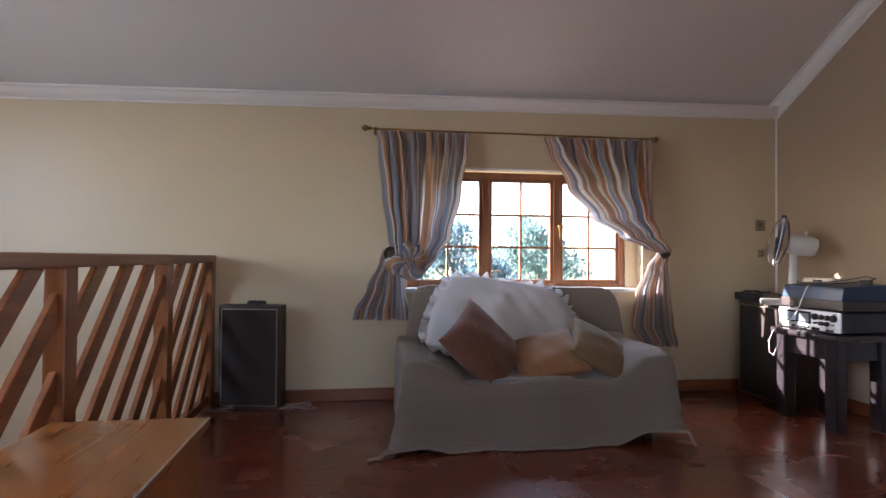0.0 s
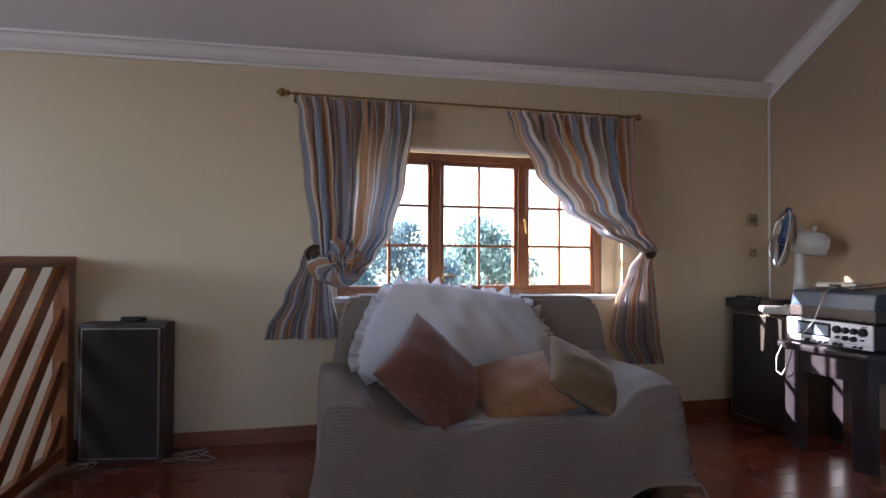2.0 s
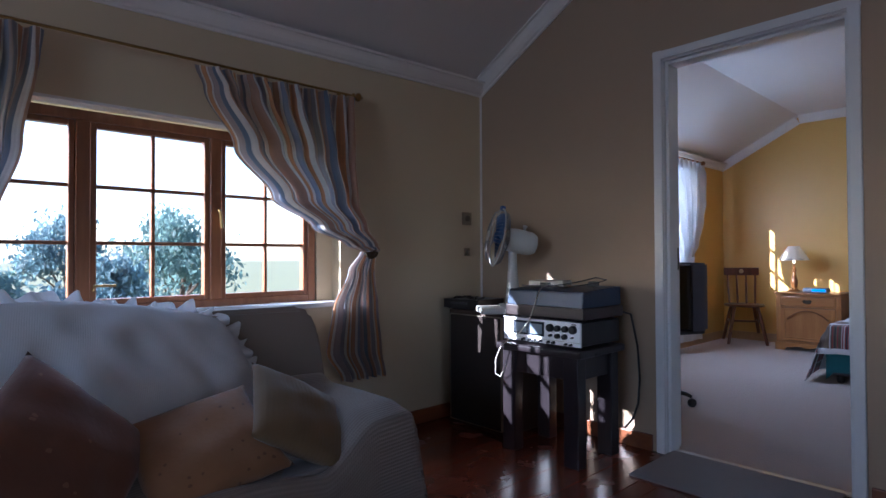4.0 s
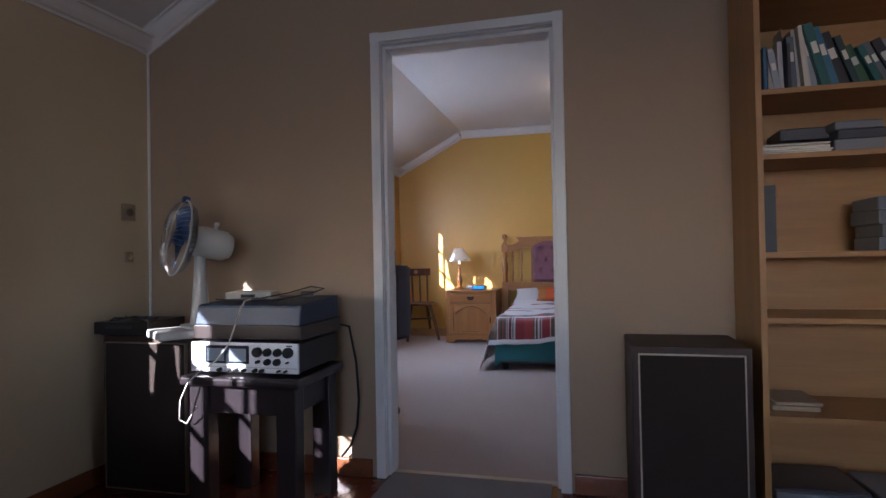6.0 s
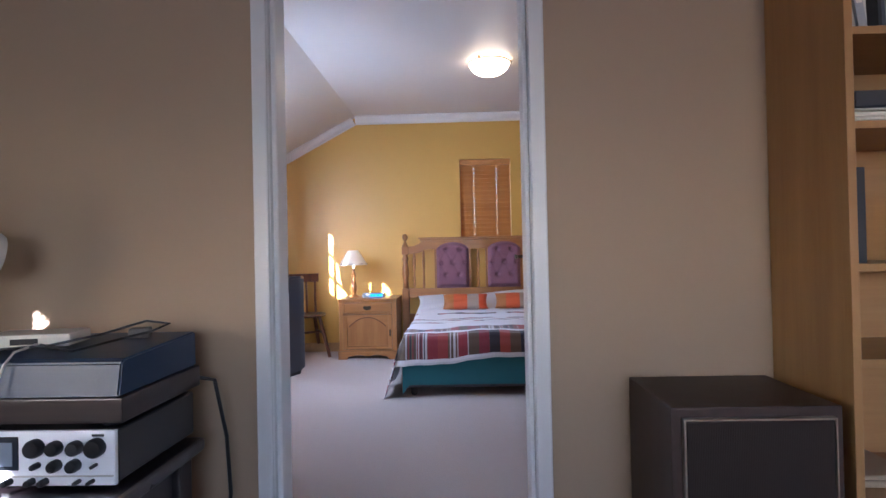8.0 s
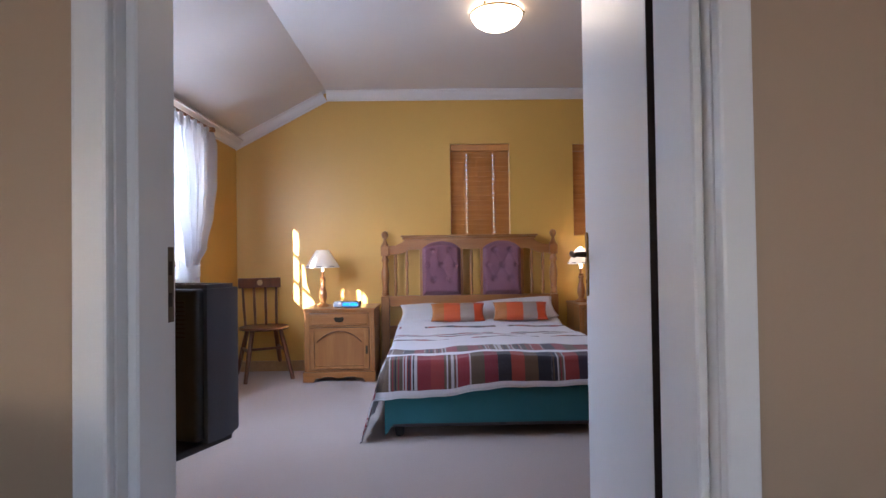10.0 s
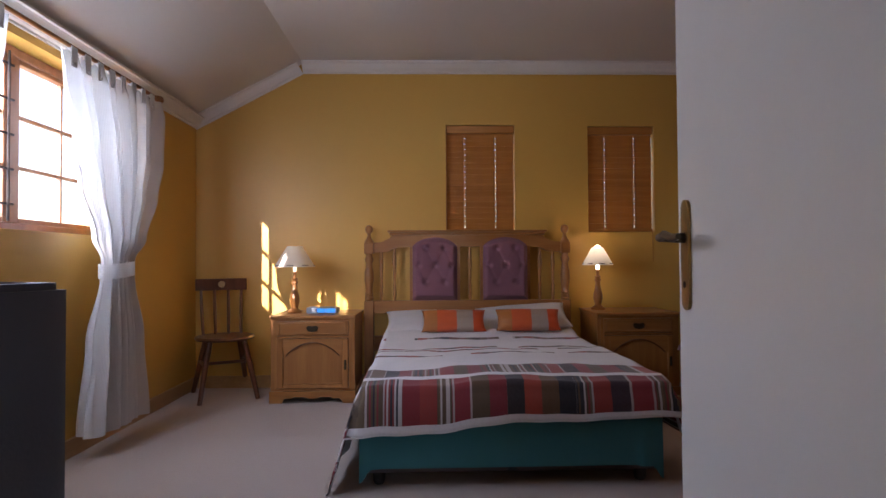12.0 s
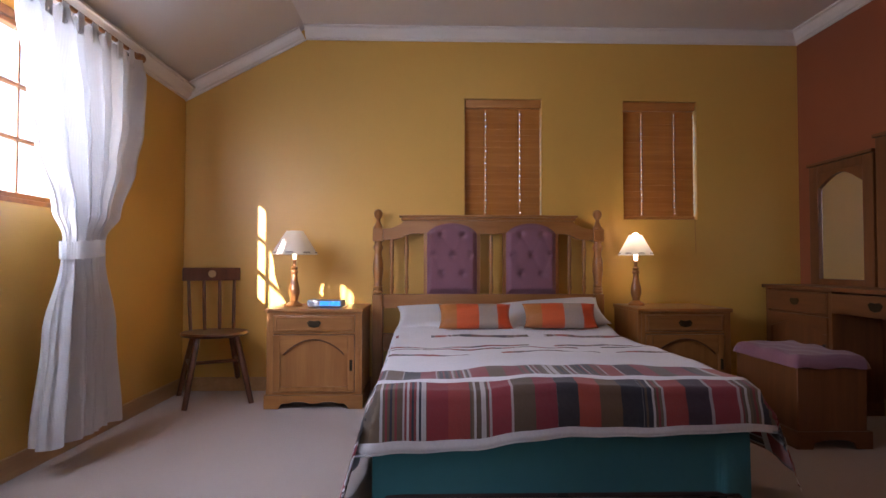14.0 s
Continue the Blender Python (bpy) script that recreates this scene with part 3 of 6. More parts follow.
def tree(x, y, base, height, spread, seed, leafmat):
    """A tapered trunk with limbs and a crown of many small leaf blades."""
    rnd = random.Random(seed)
    t = thing("tree", (x, y, base), "bushy green garden tree, beyond the window or added unseen as shade", "tree", "garden trees")
    bm = bmesh.new()
    tube(bm, [(0, 0, 0), (0.05, 0.02, height * 0.3), (-0.05, 0.05, height * 0.6), (0.02, 0, height * 0.85)], [0.16, 0.12, 0.08, 0.03], 8)
    tips = []
    for i in range(11):
        a, h = rnd.uniform(0, 6.28), height * rnd.uniform(0.25, 0.7)
        e = Vector((math.cos(a) * spread * rnd.uniform(0.4, 0.85), math.sin(a) * spread * rnd.uniform(0.4, 0.85), h + height * rnd.uniform(0.1, 0.28)))
        tube(bm, [(0, 0, h), e * 0.5 + Vector((0, 0, h * 0.55)), e], [0.05, 0.035, 0.012], 6)
        tips.append(e)
    tips += [Vector((rnd.uniform(-0.3, 0.3) * spread, rnd.uniform(-0.3, 0.3) * spread, height * rnd.uniform(0.75, 1.0))) for _ in range(6)]
    part("trunk", bm, M_BARK, t, "brown bark trunk", 40)
    verts, faces = [], []
    for tip in tips:
        for _ in range(210):
            d = Vector((rnd.gauss(0, 1), rnd.gauss(0, 1), rnd.gauss(0, 0.8)))
            p = tip + d * spread * 0.17
            q = Euler((rnd.uniform(0, 6.3), rnd.uniform(0, 6.3), rnd.uniform(0, 6.3))).to_matrix()
            s = rnd.uniform(0.07, 0.14)
            k = len(verts)
            verts += [p + q @ Vector(c) for c in ((-s, 0, 0), (0, -s * 0.45, s * 0.1), (s, 0, 0), (0, s * 0.45, s * 0.1))]
            faces.append((k, k + 1, k + 2, k + 3))
    me = bpy.data.meshes.new("crown")
    me.from_pydata(verts, [], faces)
    me.materials.append(leafmat)
    cr = new("crown", me)
    cr.parent = t


# the last tree stands out of view, added to block sun from the bedroom
for i, (x, y, h, s) in enumerate(((0.9, 17.0, 3.9, 1.25), (3.4, 16.0, 3.9, 1.5), (6.2, 19.0, 4.9, 1.9), (4.2, 25.0, 5.6, 1.7), (8.2, 27.0, 5.8, 2.0), (-1.2, 20.0, 3.9, 1.5), (0.6, 28.0, 5.2, 2.2), (-2.3, 7.6, 8.2, 1.05))):
    tree(x, y, -3.0, h, s, 40 + i, (M_LEAF, M_LEAF2)[i % 2])

# ------------------------------------------------------------------ curtains
STRIPES = [(0.040, (0.32, 0.32, 0.36)), (0.014, (0.82, 0.81, 0.74)), (0.042, (0.70, 0.37, 0.18)), (0.014, (0.82, 0.82, 0.79)), (0.034, (0.44, 0.36, 0.35)),
           (0.018, (0.17, 0.23, 0.32)), (0.022, (0.82, 0.77, 0.73)), (0.036, (0.56, 0.33, 0.22)), (0.012, (0.82, 0.82, 0.79)), (0.030, (0.28, 0.33, 0.44)), (0.026, (0.51, 0.42, 0.37))]
M_STRIPE = striped("striped_curtain_cloth", STRIPES, 0.5)
M_VOILE = cloth("white_curtain_cloth", (0.72, 0.71, 0.71), 300.0, 0.05, 0.28)


def lerp_rows(rows, z):
    for a, b in zip(rows, rows[1:]):
        if a[0] >= z >= b[0]:
            k = (a[0] - z) / (a[0] - b[0]) if a[0] != b[0] else 0
            k = k * k * (3 - 2 * k)
            return [p + (q - p) * k for p, q in zip(a[1:], b[1:])]
    return list(rows[-1][1:])


def drape(rows, y, folds, seed, nu=150, nv=70, width=1.5):
    """A hanging cloth: rows of (height, left, right, fold depth, forward), top to bottom."""
    top, bot = rows[0][0], rows[-1][0]
    rnd = random.Random(seed)
    ph = [rnd.uniform(0, 6.28) for _ in range(6)]

    def fn(u, v):
        z = top + (bot - top) * v
        xl, xr, amp, fwd = lerp_rows(rows, z)
        uu = u + 0.016 * math.sin(5 * u * 6.28 + ph[0]) + 0.008 * math.sin(2.2 * v + 6 * u + ph[1]) * v
        w = math.sin(folds * uu * 6.28 + ph[2]) + 0.45 * math.sin(folds * 1.62 * uu * 6.28 + ph[3]) + 0.4 * math.sin(folds * 0.47 * uu * 6.28 + ph[4])
        x = xl + (xr - xl) * u + 0.012 * amp / 0.03 * math.sin(folds * uu * 6.28 + 1.4 + ph[5]) * min(1, v * 4)
        return (x, y - fwd - amp * w, z + 0.006 * math.sin(folds * u * 6.28 + ph[1]) * (v > 0.98))
    bm = sheet(bmesh.new(), fn, nu, nv, lambda u, v: (u * width, v))
    return bm


# lounge curtain pole and the pair tied back
pole = thing("curtain_pole", (0.038, WN - 0.085, 1.908), "thin brass curtain pole above the lounge window", "curtain pole")
part("pole", tube(bmesh.new(), [(0.02, 0, 0), (2.12, 0, 0.004)], 0.0065, 12), M_BRASS, pole, "", 40)
for x in (0.0, 2.14):
    s = -1 if x == 0 else 1
    part("finial", lathe(bmesh.new(), [(0.008, -0.03 * s), (0.017, -0.02 * s), (0.010, -0.008 * s), (0.022, 0.006 * s), (0.024, 0.016 * s), (0.014, 0.03 * s), (0.004, 0.042 * s)], (x, 0, 0.002), 14, "x"), M_BRASS, pole, "turned brass finial", 40)
    part("bracket", bx(tube(bmesh.new(), [(x - s * 0.06, 0.085, 0.0), (x - s * 0.06, 0.0, 0.0)], 0.006), x - s * 0.06 - 0.012, x - s * 0.06 + 0.012, 0.074, 0.0845, -0.03, 0.03, 0.002), M_BRASS, pole)

cl = thing("curtain", (0, 0, 0), "striped blue, grey and orange curtain knotted back", "curtain", "lounge curtains")
part("drop", drape([(1.895, 0.10, 0.765, 0.02, 0.0), (1.80, 0.12, 0.76, 0.032, 0.0), (1.45, 0.16, 0.70, 0.042, 0.02), (1.16, 0.20, 0.62, 0.045, 0.05), (1.02, 0.22, 0.53, 0.03, 0.08), (0.93, 0.30, 0.44, 0.02, 0.11)], WN - 0.095, 10, 1, 220, 60, 1.7), M_STRIPE, cl)
part("tail", drape([(1.06, 0.15, 0.25, 0.014, 0.07), (0.98, 0.13, 0.27, 0.016, 0.06), (0.8, 0.05, 0.31, 0.024, 0.04), (0.62, -0.04, 0.345, 0.028, 0.03), (0.575, -0.05, 0.35, 0.028, 0.03)], WN - 0.06, 6, 2, 120, 40, 1.2), M_STRIPE, cl)


def knot(centre, r, squash, seed):
    """A bunched loop of cloth: a lumpy torus."""
    bm = bmesh.new()

    def fn(u, v):
        a, b = u * 6.2832, v * 6.2832
        rr = r * (0.60 + 0.07 * math.sin(4 * a + seed) + 0.06 * math.sin(7 * b + 2 * a) + 0.04 * math.sin(11 * b - 3 * a))
        R = r * 0.42
        return (centre[0] + (R + rr * math.cos(b)) * math.cos(a) * squash, centre[1] - rr * math.sin(b) * 0.8, centre[2] + (R + rr * math.cos(b)) * math.sin(a))
    return sheet(bm, fn, 40, 18, lambda u, v: (0.62 * u + 0.06 * math.sin(v * 6.28), v))


part("loop", knot((0.335, WN - 0.15, 0.99), 0.125, 1.25, 1.0), M_STRIPE, cl, "bunched loop of curtain cloth")
part("rosette", lathe(bmesh.new(), [(0.012, 0.0), (0.05, -0.008), (0.046, -0.02), (0.03, -0.016), (0.024, -0.03), (0.008, -0.034)], (0.205, WN - 0.16, 1.035), 18, "y"), M_BRONZE, cl, "dull brass holdback rosette", 40)
cr_ = thing("curtain", (0, 0, 0), "striped blue, grey and orange curtain swept aside", "curtain", "lounge curtains")
part("drop", drape([(1.895, 1.32, 2.16, 0.02, 0.0), (1.80, 1.36, 2.15, 0.032, 0.0), (1.55, 1.50, 2.13, 0.042, 0.01), (1.32, 1.68, 2.13, 0.042, 0.03), (1.18, 1.88, 2.19, 0.026, 0.05), (1.09, 2.06, 2.25, 0.018, 0.07), (1.06, 2.16, 2.26, 0.014, 0.08)], WN - 0.095, 10, 3, 220, 70, 1.7), M_STRIPE, cr_)
part("tail", drape([(1.07, 2.18, 2.27, 0.012, 0.07), (0.95, 2.11, 2.27, 0.016, 0.05), (0.75, 2.02, 2.30, 0.022, 0.04), (0.52, 1.99, 2.33, 0.026, 0.03), (0.36, 2.08, 2.36, 0.024, 0.03)], WN - 0.06, 5, 4, 110, 40, 1.0), M_STRIPE, cr_)
part("rosette", lathe(bmesh.new(), [(0.012, 0.0), (0.045, -0.008), (0.042, -0.018), (0.028, -0.014), (0.02, -0.026), (0.008, -0.03)], (2.225, WN - 0.15, 1.06), 18, "y"), M_BRONZE, cr_, "dull brass holdback rosette", 40)

# ------------------------------------------------------------------ railing at the stairwell
M_RAIL = wood("rail_wood_upright", (0.15, 0.042, 0.010), (0.44, 0.15, 0.038), "z", 0.35, 0.3)
M_RAILY = wood("rail_wood_along", (0.15, 0.042, 0.010), (0.44, 0.15, 0.038), "y", 0.35, 0.3)
RX = -1.005
rail = thing("stair_railing", (RX, 0.55, 0), "brown varnished wooden railing with slanting slats", "railing")
y_of = lambda y: y - 0.55
part("handrail", box(-0.04, 0.04, y_of(0.6), y_of(3.995), 0.965, 1.015, 0.008, 2), M_RAILY, rail)
part("bottom_rail", box(-0.022, 0.022, y_of(0.6), y_of(3.96), 0.03, 0.085, 0.004), M_RAILY, rail)
POSTS = [3.955, 3.09, 2.08, 1.1]
for p in POSTS:
    part("post", box(-0.035, 0.035, y_of(p) - 0.042, y_of(p) + 0.042, 0.0, 0.966, 0.005, 2), M_RAIL, rail)
for a, b in zip(POSTS[1:], POSTS):
    lo, hi = y_of(a) + 0.042, y_of(b) - 0.042
    step, half = 0.262, 0.052
    c = lo - 0.9
    while c < hi:
        # a slat rising at 45 degrees, clipped to its bay
        quad = [(c - half, 0.085), (c + half, 0.085), (c + half + 0.88, 0.965), (c - half + 0.88, 0.965)]
        def clip(poly, axis, lim, keep):
            out = []
            for i, p in enumerate(poly):
                q = poly[(i + 1) % len(poly)]
                pi_, qi = keep * (p[axis] - lim) >= 0, keep * (q[axis] - lim) >= 0
                if pi_:
                    out.append(p)
                if pi_ != qi:
                    k = (lim - p[axis]) / (q[axis] - p[axis])
                    out.append((p[0] + (q[0] - p[0]) * k, p[1] + (q[1] - p[1]) * k))
            return out
        poly = clip(quad, 0, lo, 1)
        poly = clip(poly, 0, hi, -1) if len(poly) > 2 else poly
        if len(poly) > 2 and max(p[1] for p in poly) - min(p[1] for p in poly) > 0.05:
            bm = prism(bmesh.new(), poly, "x", -0.012, 0.012)
            bmesh.ops.bevel(bm, geom=bm.edges[:], offset=0.003, segments=1, affect="EDGES")
            part("slat", bm, M_RAILY, rail)
        c += step

# ------------------------------------------------------------------ low pine chest beside the railing
M_PINE = wood("varnished_pine", (0.27, 0.088, 0.016), (0.44, 0.175, 0.038), "y", 0.28, 0.4, 0.35)
M_PINEZ = wood("varnished_pine_side", (0.26, 0.085, 0.016), (0.50, 0.20, 0.045), "z", 0.4, 0.2, 0.8)
chest = thing("low_chest", (-0.955, 0.75, 0), "low varnished pine chest beside the railing", "chest")
part("lid", bx(bmesh.new(), 0, 0.477, 0, 1.18, 0.452, 0.484, 0.008, 3), M_PINE, chest, "varnished pine top with a pale edge")
part("side_panel", box(0.43, 0.455, 0.03, 1.15, 0.0, 0.451, 0.003), M_PINEZ, chest)
part("side_panel", box(0.012, 0.035, 0.03, 1.15, 0.0, 0.451, 0.003), M_PINEZ, chest)
part("end_panel", box(0.035, 0.43, 1.125, 1.15, 0.0, 0.451, 0.003), M_PINEZ, chest)
part("end_panel", box(0.035, 0.43, 0.03, 0.055, 0.0, 0.451, 0.003), M_PINEZ, chest)
part("edge_strip", box(0.474, 0.4795, 0.01, 1.17, 0.4795, 0.4862, 0.001), M_STEEL, chest, "thin bright metal edge strip")

# ------------------------------------------------------------------ loudspeakers
M_BLACK = plain("black_veneer", (0.022, 0.018, 0.017), 0.45, vary=0.2, grain=0.1)
M_GRILLE = cloth("black_grille_cloth", (0.026, 0.016, 0.012), 500.0, 0.15, 0.0, 0.95, 0.0)
M_BROWNV = wood("dark_brown_veneer", (0.028, 0.014, 0.009), (0.068, 0.034, 0.023), "z", 0.5, 0.0)
M_SILVER = plain("silver_trim", (0.46, 0.40, 0.31), 0.4, 0.9, vary=0.1)


def speaker(m, w, d, h, label):
    """A floor loudspeaker that faces -y."""
    s = thing("loudspeaker", m, label, "loudspeaker", "floor loudspeakers")
    part("cabinet", box(-w / 2, w / 2, 0.012, d, 0, h, 0.005, 2), M_BROWNV, s)
    e = 0.028
    part("grille", box(-w / 2 + e, w / 2 - e, -0.004, 0.013, e, h - e, 0.005, 2), M_GRILLE, s, "black cloth grille")
    t = 0.004
    bm = bmesh.new()
    a, b, z0, z1 = -w / 2 + e - t, w / 2 - e + t, e - t, h - e + t
    for q in ((a, a + t, z0, z1), (b - t, b, z0, z1), (a + t, b - t, z0, z0 + t), (a + t, b - t, z1 - t, z1)):
        bx(bm, q[0], q[1], -0.006, 0.012, q[2], q[3])
    part("trim", bm, M_SILVER, s, "thin silver line round the grille")
    return s


speaker(pose(-0.7215, 3.858, 0, 0, 0, -8.8), 0.415, 0.13, 0.685, "tall dark brown loudspeaker against the cream wall")
speaker(pose(2.897, 1.445, 0, 0, 0, -90), 0.40, 0.35, 0.695, "dark brown loudspeaker with a black grille by the bookcase")
speaker(pose(2.86, 3.70, 0, 0, 0, -90), 0.47, 0.36, 0.70, "dark loudspeaker in the corner with boxes on it")
solo("cable_coil", tube(bmesh.new(), [(0.055 * math.cos(i * 0.55) * (1 + 0.12 * math.sin(i)), 0.035 * math.sin(i * 0.55), 0.006 + 0.004 * (i % 5)) for i in range(48)], 0.004, 6), M_BLACK, "small black cable coil on the loudspeaker", "cable", pose(-0.69, 3.94, 0.685), smooth=60)
for m, seed in ((pose(-0.40, 3.86, 0), 5), (pose(-0.93, 3.80, 0), 6)):
    rnd = random.Random(seed)
    pts = [(0.10 * math.sin(i * 0.7 + seed) + rnd.uniform(-0.03, 0.03), 0.07 * math.cos(i * 0.55) + rnd.uniform(-0.02, 0.02), 0.006 + 0.006 * (i % 4)) for i in range(26)]
    solo("speaker_wire", tube(bmesh.new(), pts, 0.0022, 6), plain("grey_wire", (0.30, 0.26, 0.22), 0.5), "thin loose speaker wire on the floor", "cable", m, smooth=60)

# ------------------------------------------------------------------ soft things
def smooth01(a, b, x):
    k = max(0.0, min(1.0, (x - a) / (b - a)))
    return k * k * (3 - 2 * k)


def pillow(w, h, t, seed=0, sag=0.0, nu=26, nv=26, rounding=0.0, taper=0.0):
    """A stuffed cushion standing in the xz plane, centre at its middle."""
    rnd = random.Random(seed)
    ph = [rnd.uniform(0, 6.28) for _ in range(4)]
    bm = bmesh.new()

    def side(s):
        def fn(u, v):
            a, b = 2 * u - 1, 2 * v - 1
            pinch = 1 - 0.07 * (1 - abs(a) ** 2) * abs(b) ** 3 - 0.0
            pinch2 = 1 - 0.07 * (1 - abs(b) ** 2) * abs(a) ** 3
            puff = (max(0.0, 1 - a ** 2) * max(0.0, 1 - b ** 2)) ** 0.42
            wr = 0.05 * math.sin(6 * a + 4 * b + ph[0]) + 0.04 * math.sin(9 * b - 3 * a + ph[1]) + 0.025 * math.sin(17 * a + 5 * b + ph[2]) * abs(b)
            if taper:
                wr = 1.6 * wr + 0.07 * math.sin(13 * a - 4 * b * b + ph[3]) * (1 - 0.5 * b) + 0.04 * math.sin(21 * a + 9 * b)
            if rounding:
                pinch2, pinch = math.sqrt(1 - rounding * b * b), math.sqrt(1 - rounding * a * a)
            return (a * w / 2 * pinch2 * (1 - taper * b), s * t / 2 * puff * (1 + wr), b * h / 2 * pinch - sag * (1 - a * a) * (b > 0) * b)
        return fn
    sheet(bm, side(-1), nu, nv, lambda u, v: (u * w, v * h))
    sheet(bm, side(1), nu, nv, lambda u, v: (u * w, v * h))
    bmesh.ops.remove_doubles(bm, verts=bm.verts[:], dist=1e-4)
    return bm


def throw_mat():
    m, nt, b = nodes_of("grey_waffle_throw")
    tc = nt.nodes.new("ShaderNodeTexCoord").outputs["UV"]
    hgt = []
    for rot_, sc in ((0, 60.0), (1.5708, 38.0)):
        mp = nt.nodes.new("ShaderNodeMapping")
        mp.inputs["Rotation"].default_value = (0, 0, rot_)
        nt.links.new(tc, mp.inputs[0])
        wv = add(nt, "ShaderNodeTexWave", Scale=sc / 1.5, Distortion=0.8)
        nt.links.new(mp.outputs[0], wv.inputs["Vector"])
        hgt.append(wv.outputs["Fac"])
    big, mid = noise_of(nt, coords(nt), 3.0), noise_of(nt, coords(nt), 90.0)
    weave = maths(nt, "MULTIPLY", hgt[1], maths(nt, "ADD", 0.65, maths(nt, "MULTIPLY", hgt[0], 0.35)))
    col = mix(nt, big, (0.205, 0.158, 0.125), (0.25, 0.198, 0.158))
    col = mix(nt, maths(nt, "MULTIPLY", weave, 0.28), col, (0.10, 0.08, 0.066))
    nt.links.new(col, b.inputs["Base Color"])
    b.inputs["Roughness"].default_value = 0.9
    b.inputs["Sheen Weight"].default_value = 0.12
    h = maths(nt, "ADD", weave, maths(nt, "MULTIPLY", mid, 0.3))
    bump(nt, b, h, 0.38, 0.006)
    return m


def speckled(name, color, spot, scale):
    """Cloth with small scattered motifs."""
    m, nt, b = nodes_of(name)
    v = coords(nt)
    vo = add(nt, "ShaderNodeTexVoronoi", Scale=scale)
    nt.links.new(v, vo.inputs["Vector"])
    big, mid = noise_of(nt, v, 7.0), noise_of(nt, v, 60.0)
    col = mix(nt, big, shade(color, 0.7), shade(color, 1.25))
    dot = maths(nt, "LESS_THAN", maths(nt, "ADD", vo.outputs["Distance"], maths(nt, "MULTIPLY", mid, 0.25)), 0.27)
    col = mix(nt, maths(nt, "MULTIPLY", dot, 0.55), col, spot)
    nt.links.new(col, b.inputs["Base Color"])
    b.inputs["Roughness"].default_value = 0.85
    b.inputs["Sheen Weight"].default_value = 0.25
    bump(nt, b, mid, 0.3, 0.004)
    return m


M_THROW = throw_mat()
M_SOFA = cloth("grey_brown_upholstery", (0.20, 0.175, 0.165), 300.0)
M_LINEN = cloth("white_cotton", (0.74, 0.72, 0.73), 320.0, 0.06, 0.25)
M_RUST = speckled("rust_velvet", (0.15, 0.055, 0.028), (0.30, 0.14, 0.07), 17.0)
M_AMBER = speckled("amber_print_cloth", (0.25, 0.108, 0.038), (0.07, 0.024, 0.010), 26.0)
M_OLIVE = cloth("gold_brown_cloth", (0.165, 0.096, 0.038), 120.0, 0.25)

# loveseat: frame, back, then the throw over seat and arms
SX, SY, SW, SD = 0.235, 2.90, 1.47, 0.83
sofa = thing("loveseat", (SX, SY, 0), "grey upholstered loveseat hidden under a loose throw", "sofa")
part("base", box(0.04, SW - 0.04, 0.05, SD, 0.06, 0.33, 0.02, 2), M_SOFA, sofa)
part("seat", box(0.18, SW - 0.18, 0.03, 0.6, 0.33, 0.36, 0.01, 2), M_SOFA, sofa)
for a, b in ((0.02, 0.19), (SW - 0.19, SW - 0.02)):
    part("arm", box(a, b, 0.03, 0.66, 0.06, 0.475, 0.05, 3), M_SOFA, sofa, "", 50)
for x in (0.07, SW - 0.11):
    for y in (0.08, SD - 0.06):
        part("foot", box(x, x + 0.04, y, y + 0.04, 0, 0.062), M_BLACK, sofa, "short dark foot")
bm = bmesh.new()
prism(bm, [(0.13, 0.30), (SW - 0.02, 0.30), (SW + 0.06, 0.42), (SW + 0.01, 0.70), (SW - 0.03, 0.785), (SW - 0.08, 0.815), (0.17, 0.83), (0.125, 0.805), (0.10, 0.72), (0.05, 0.42)], "y", 0.64, 0.83)
bmesh.ops.bevel(bm, geom=[e for e in bm.edges], offset=0.02, segments=2, affect="EDGES")
part("backrest", bm, M_THROW, sofa, "grey covered backrest", 40)


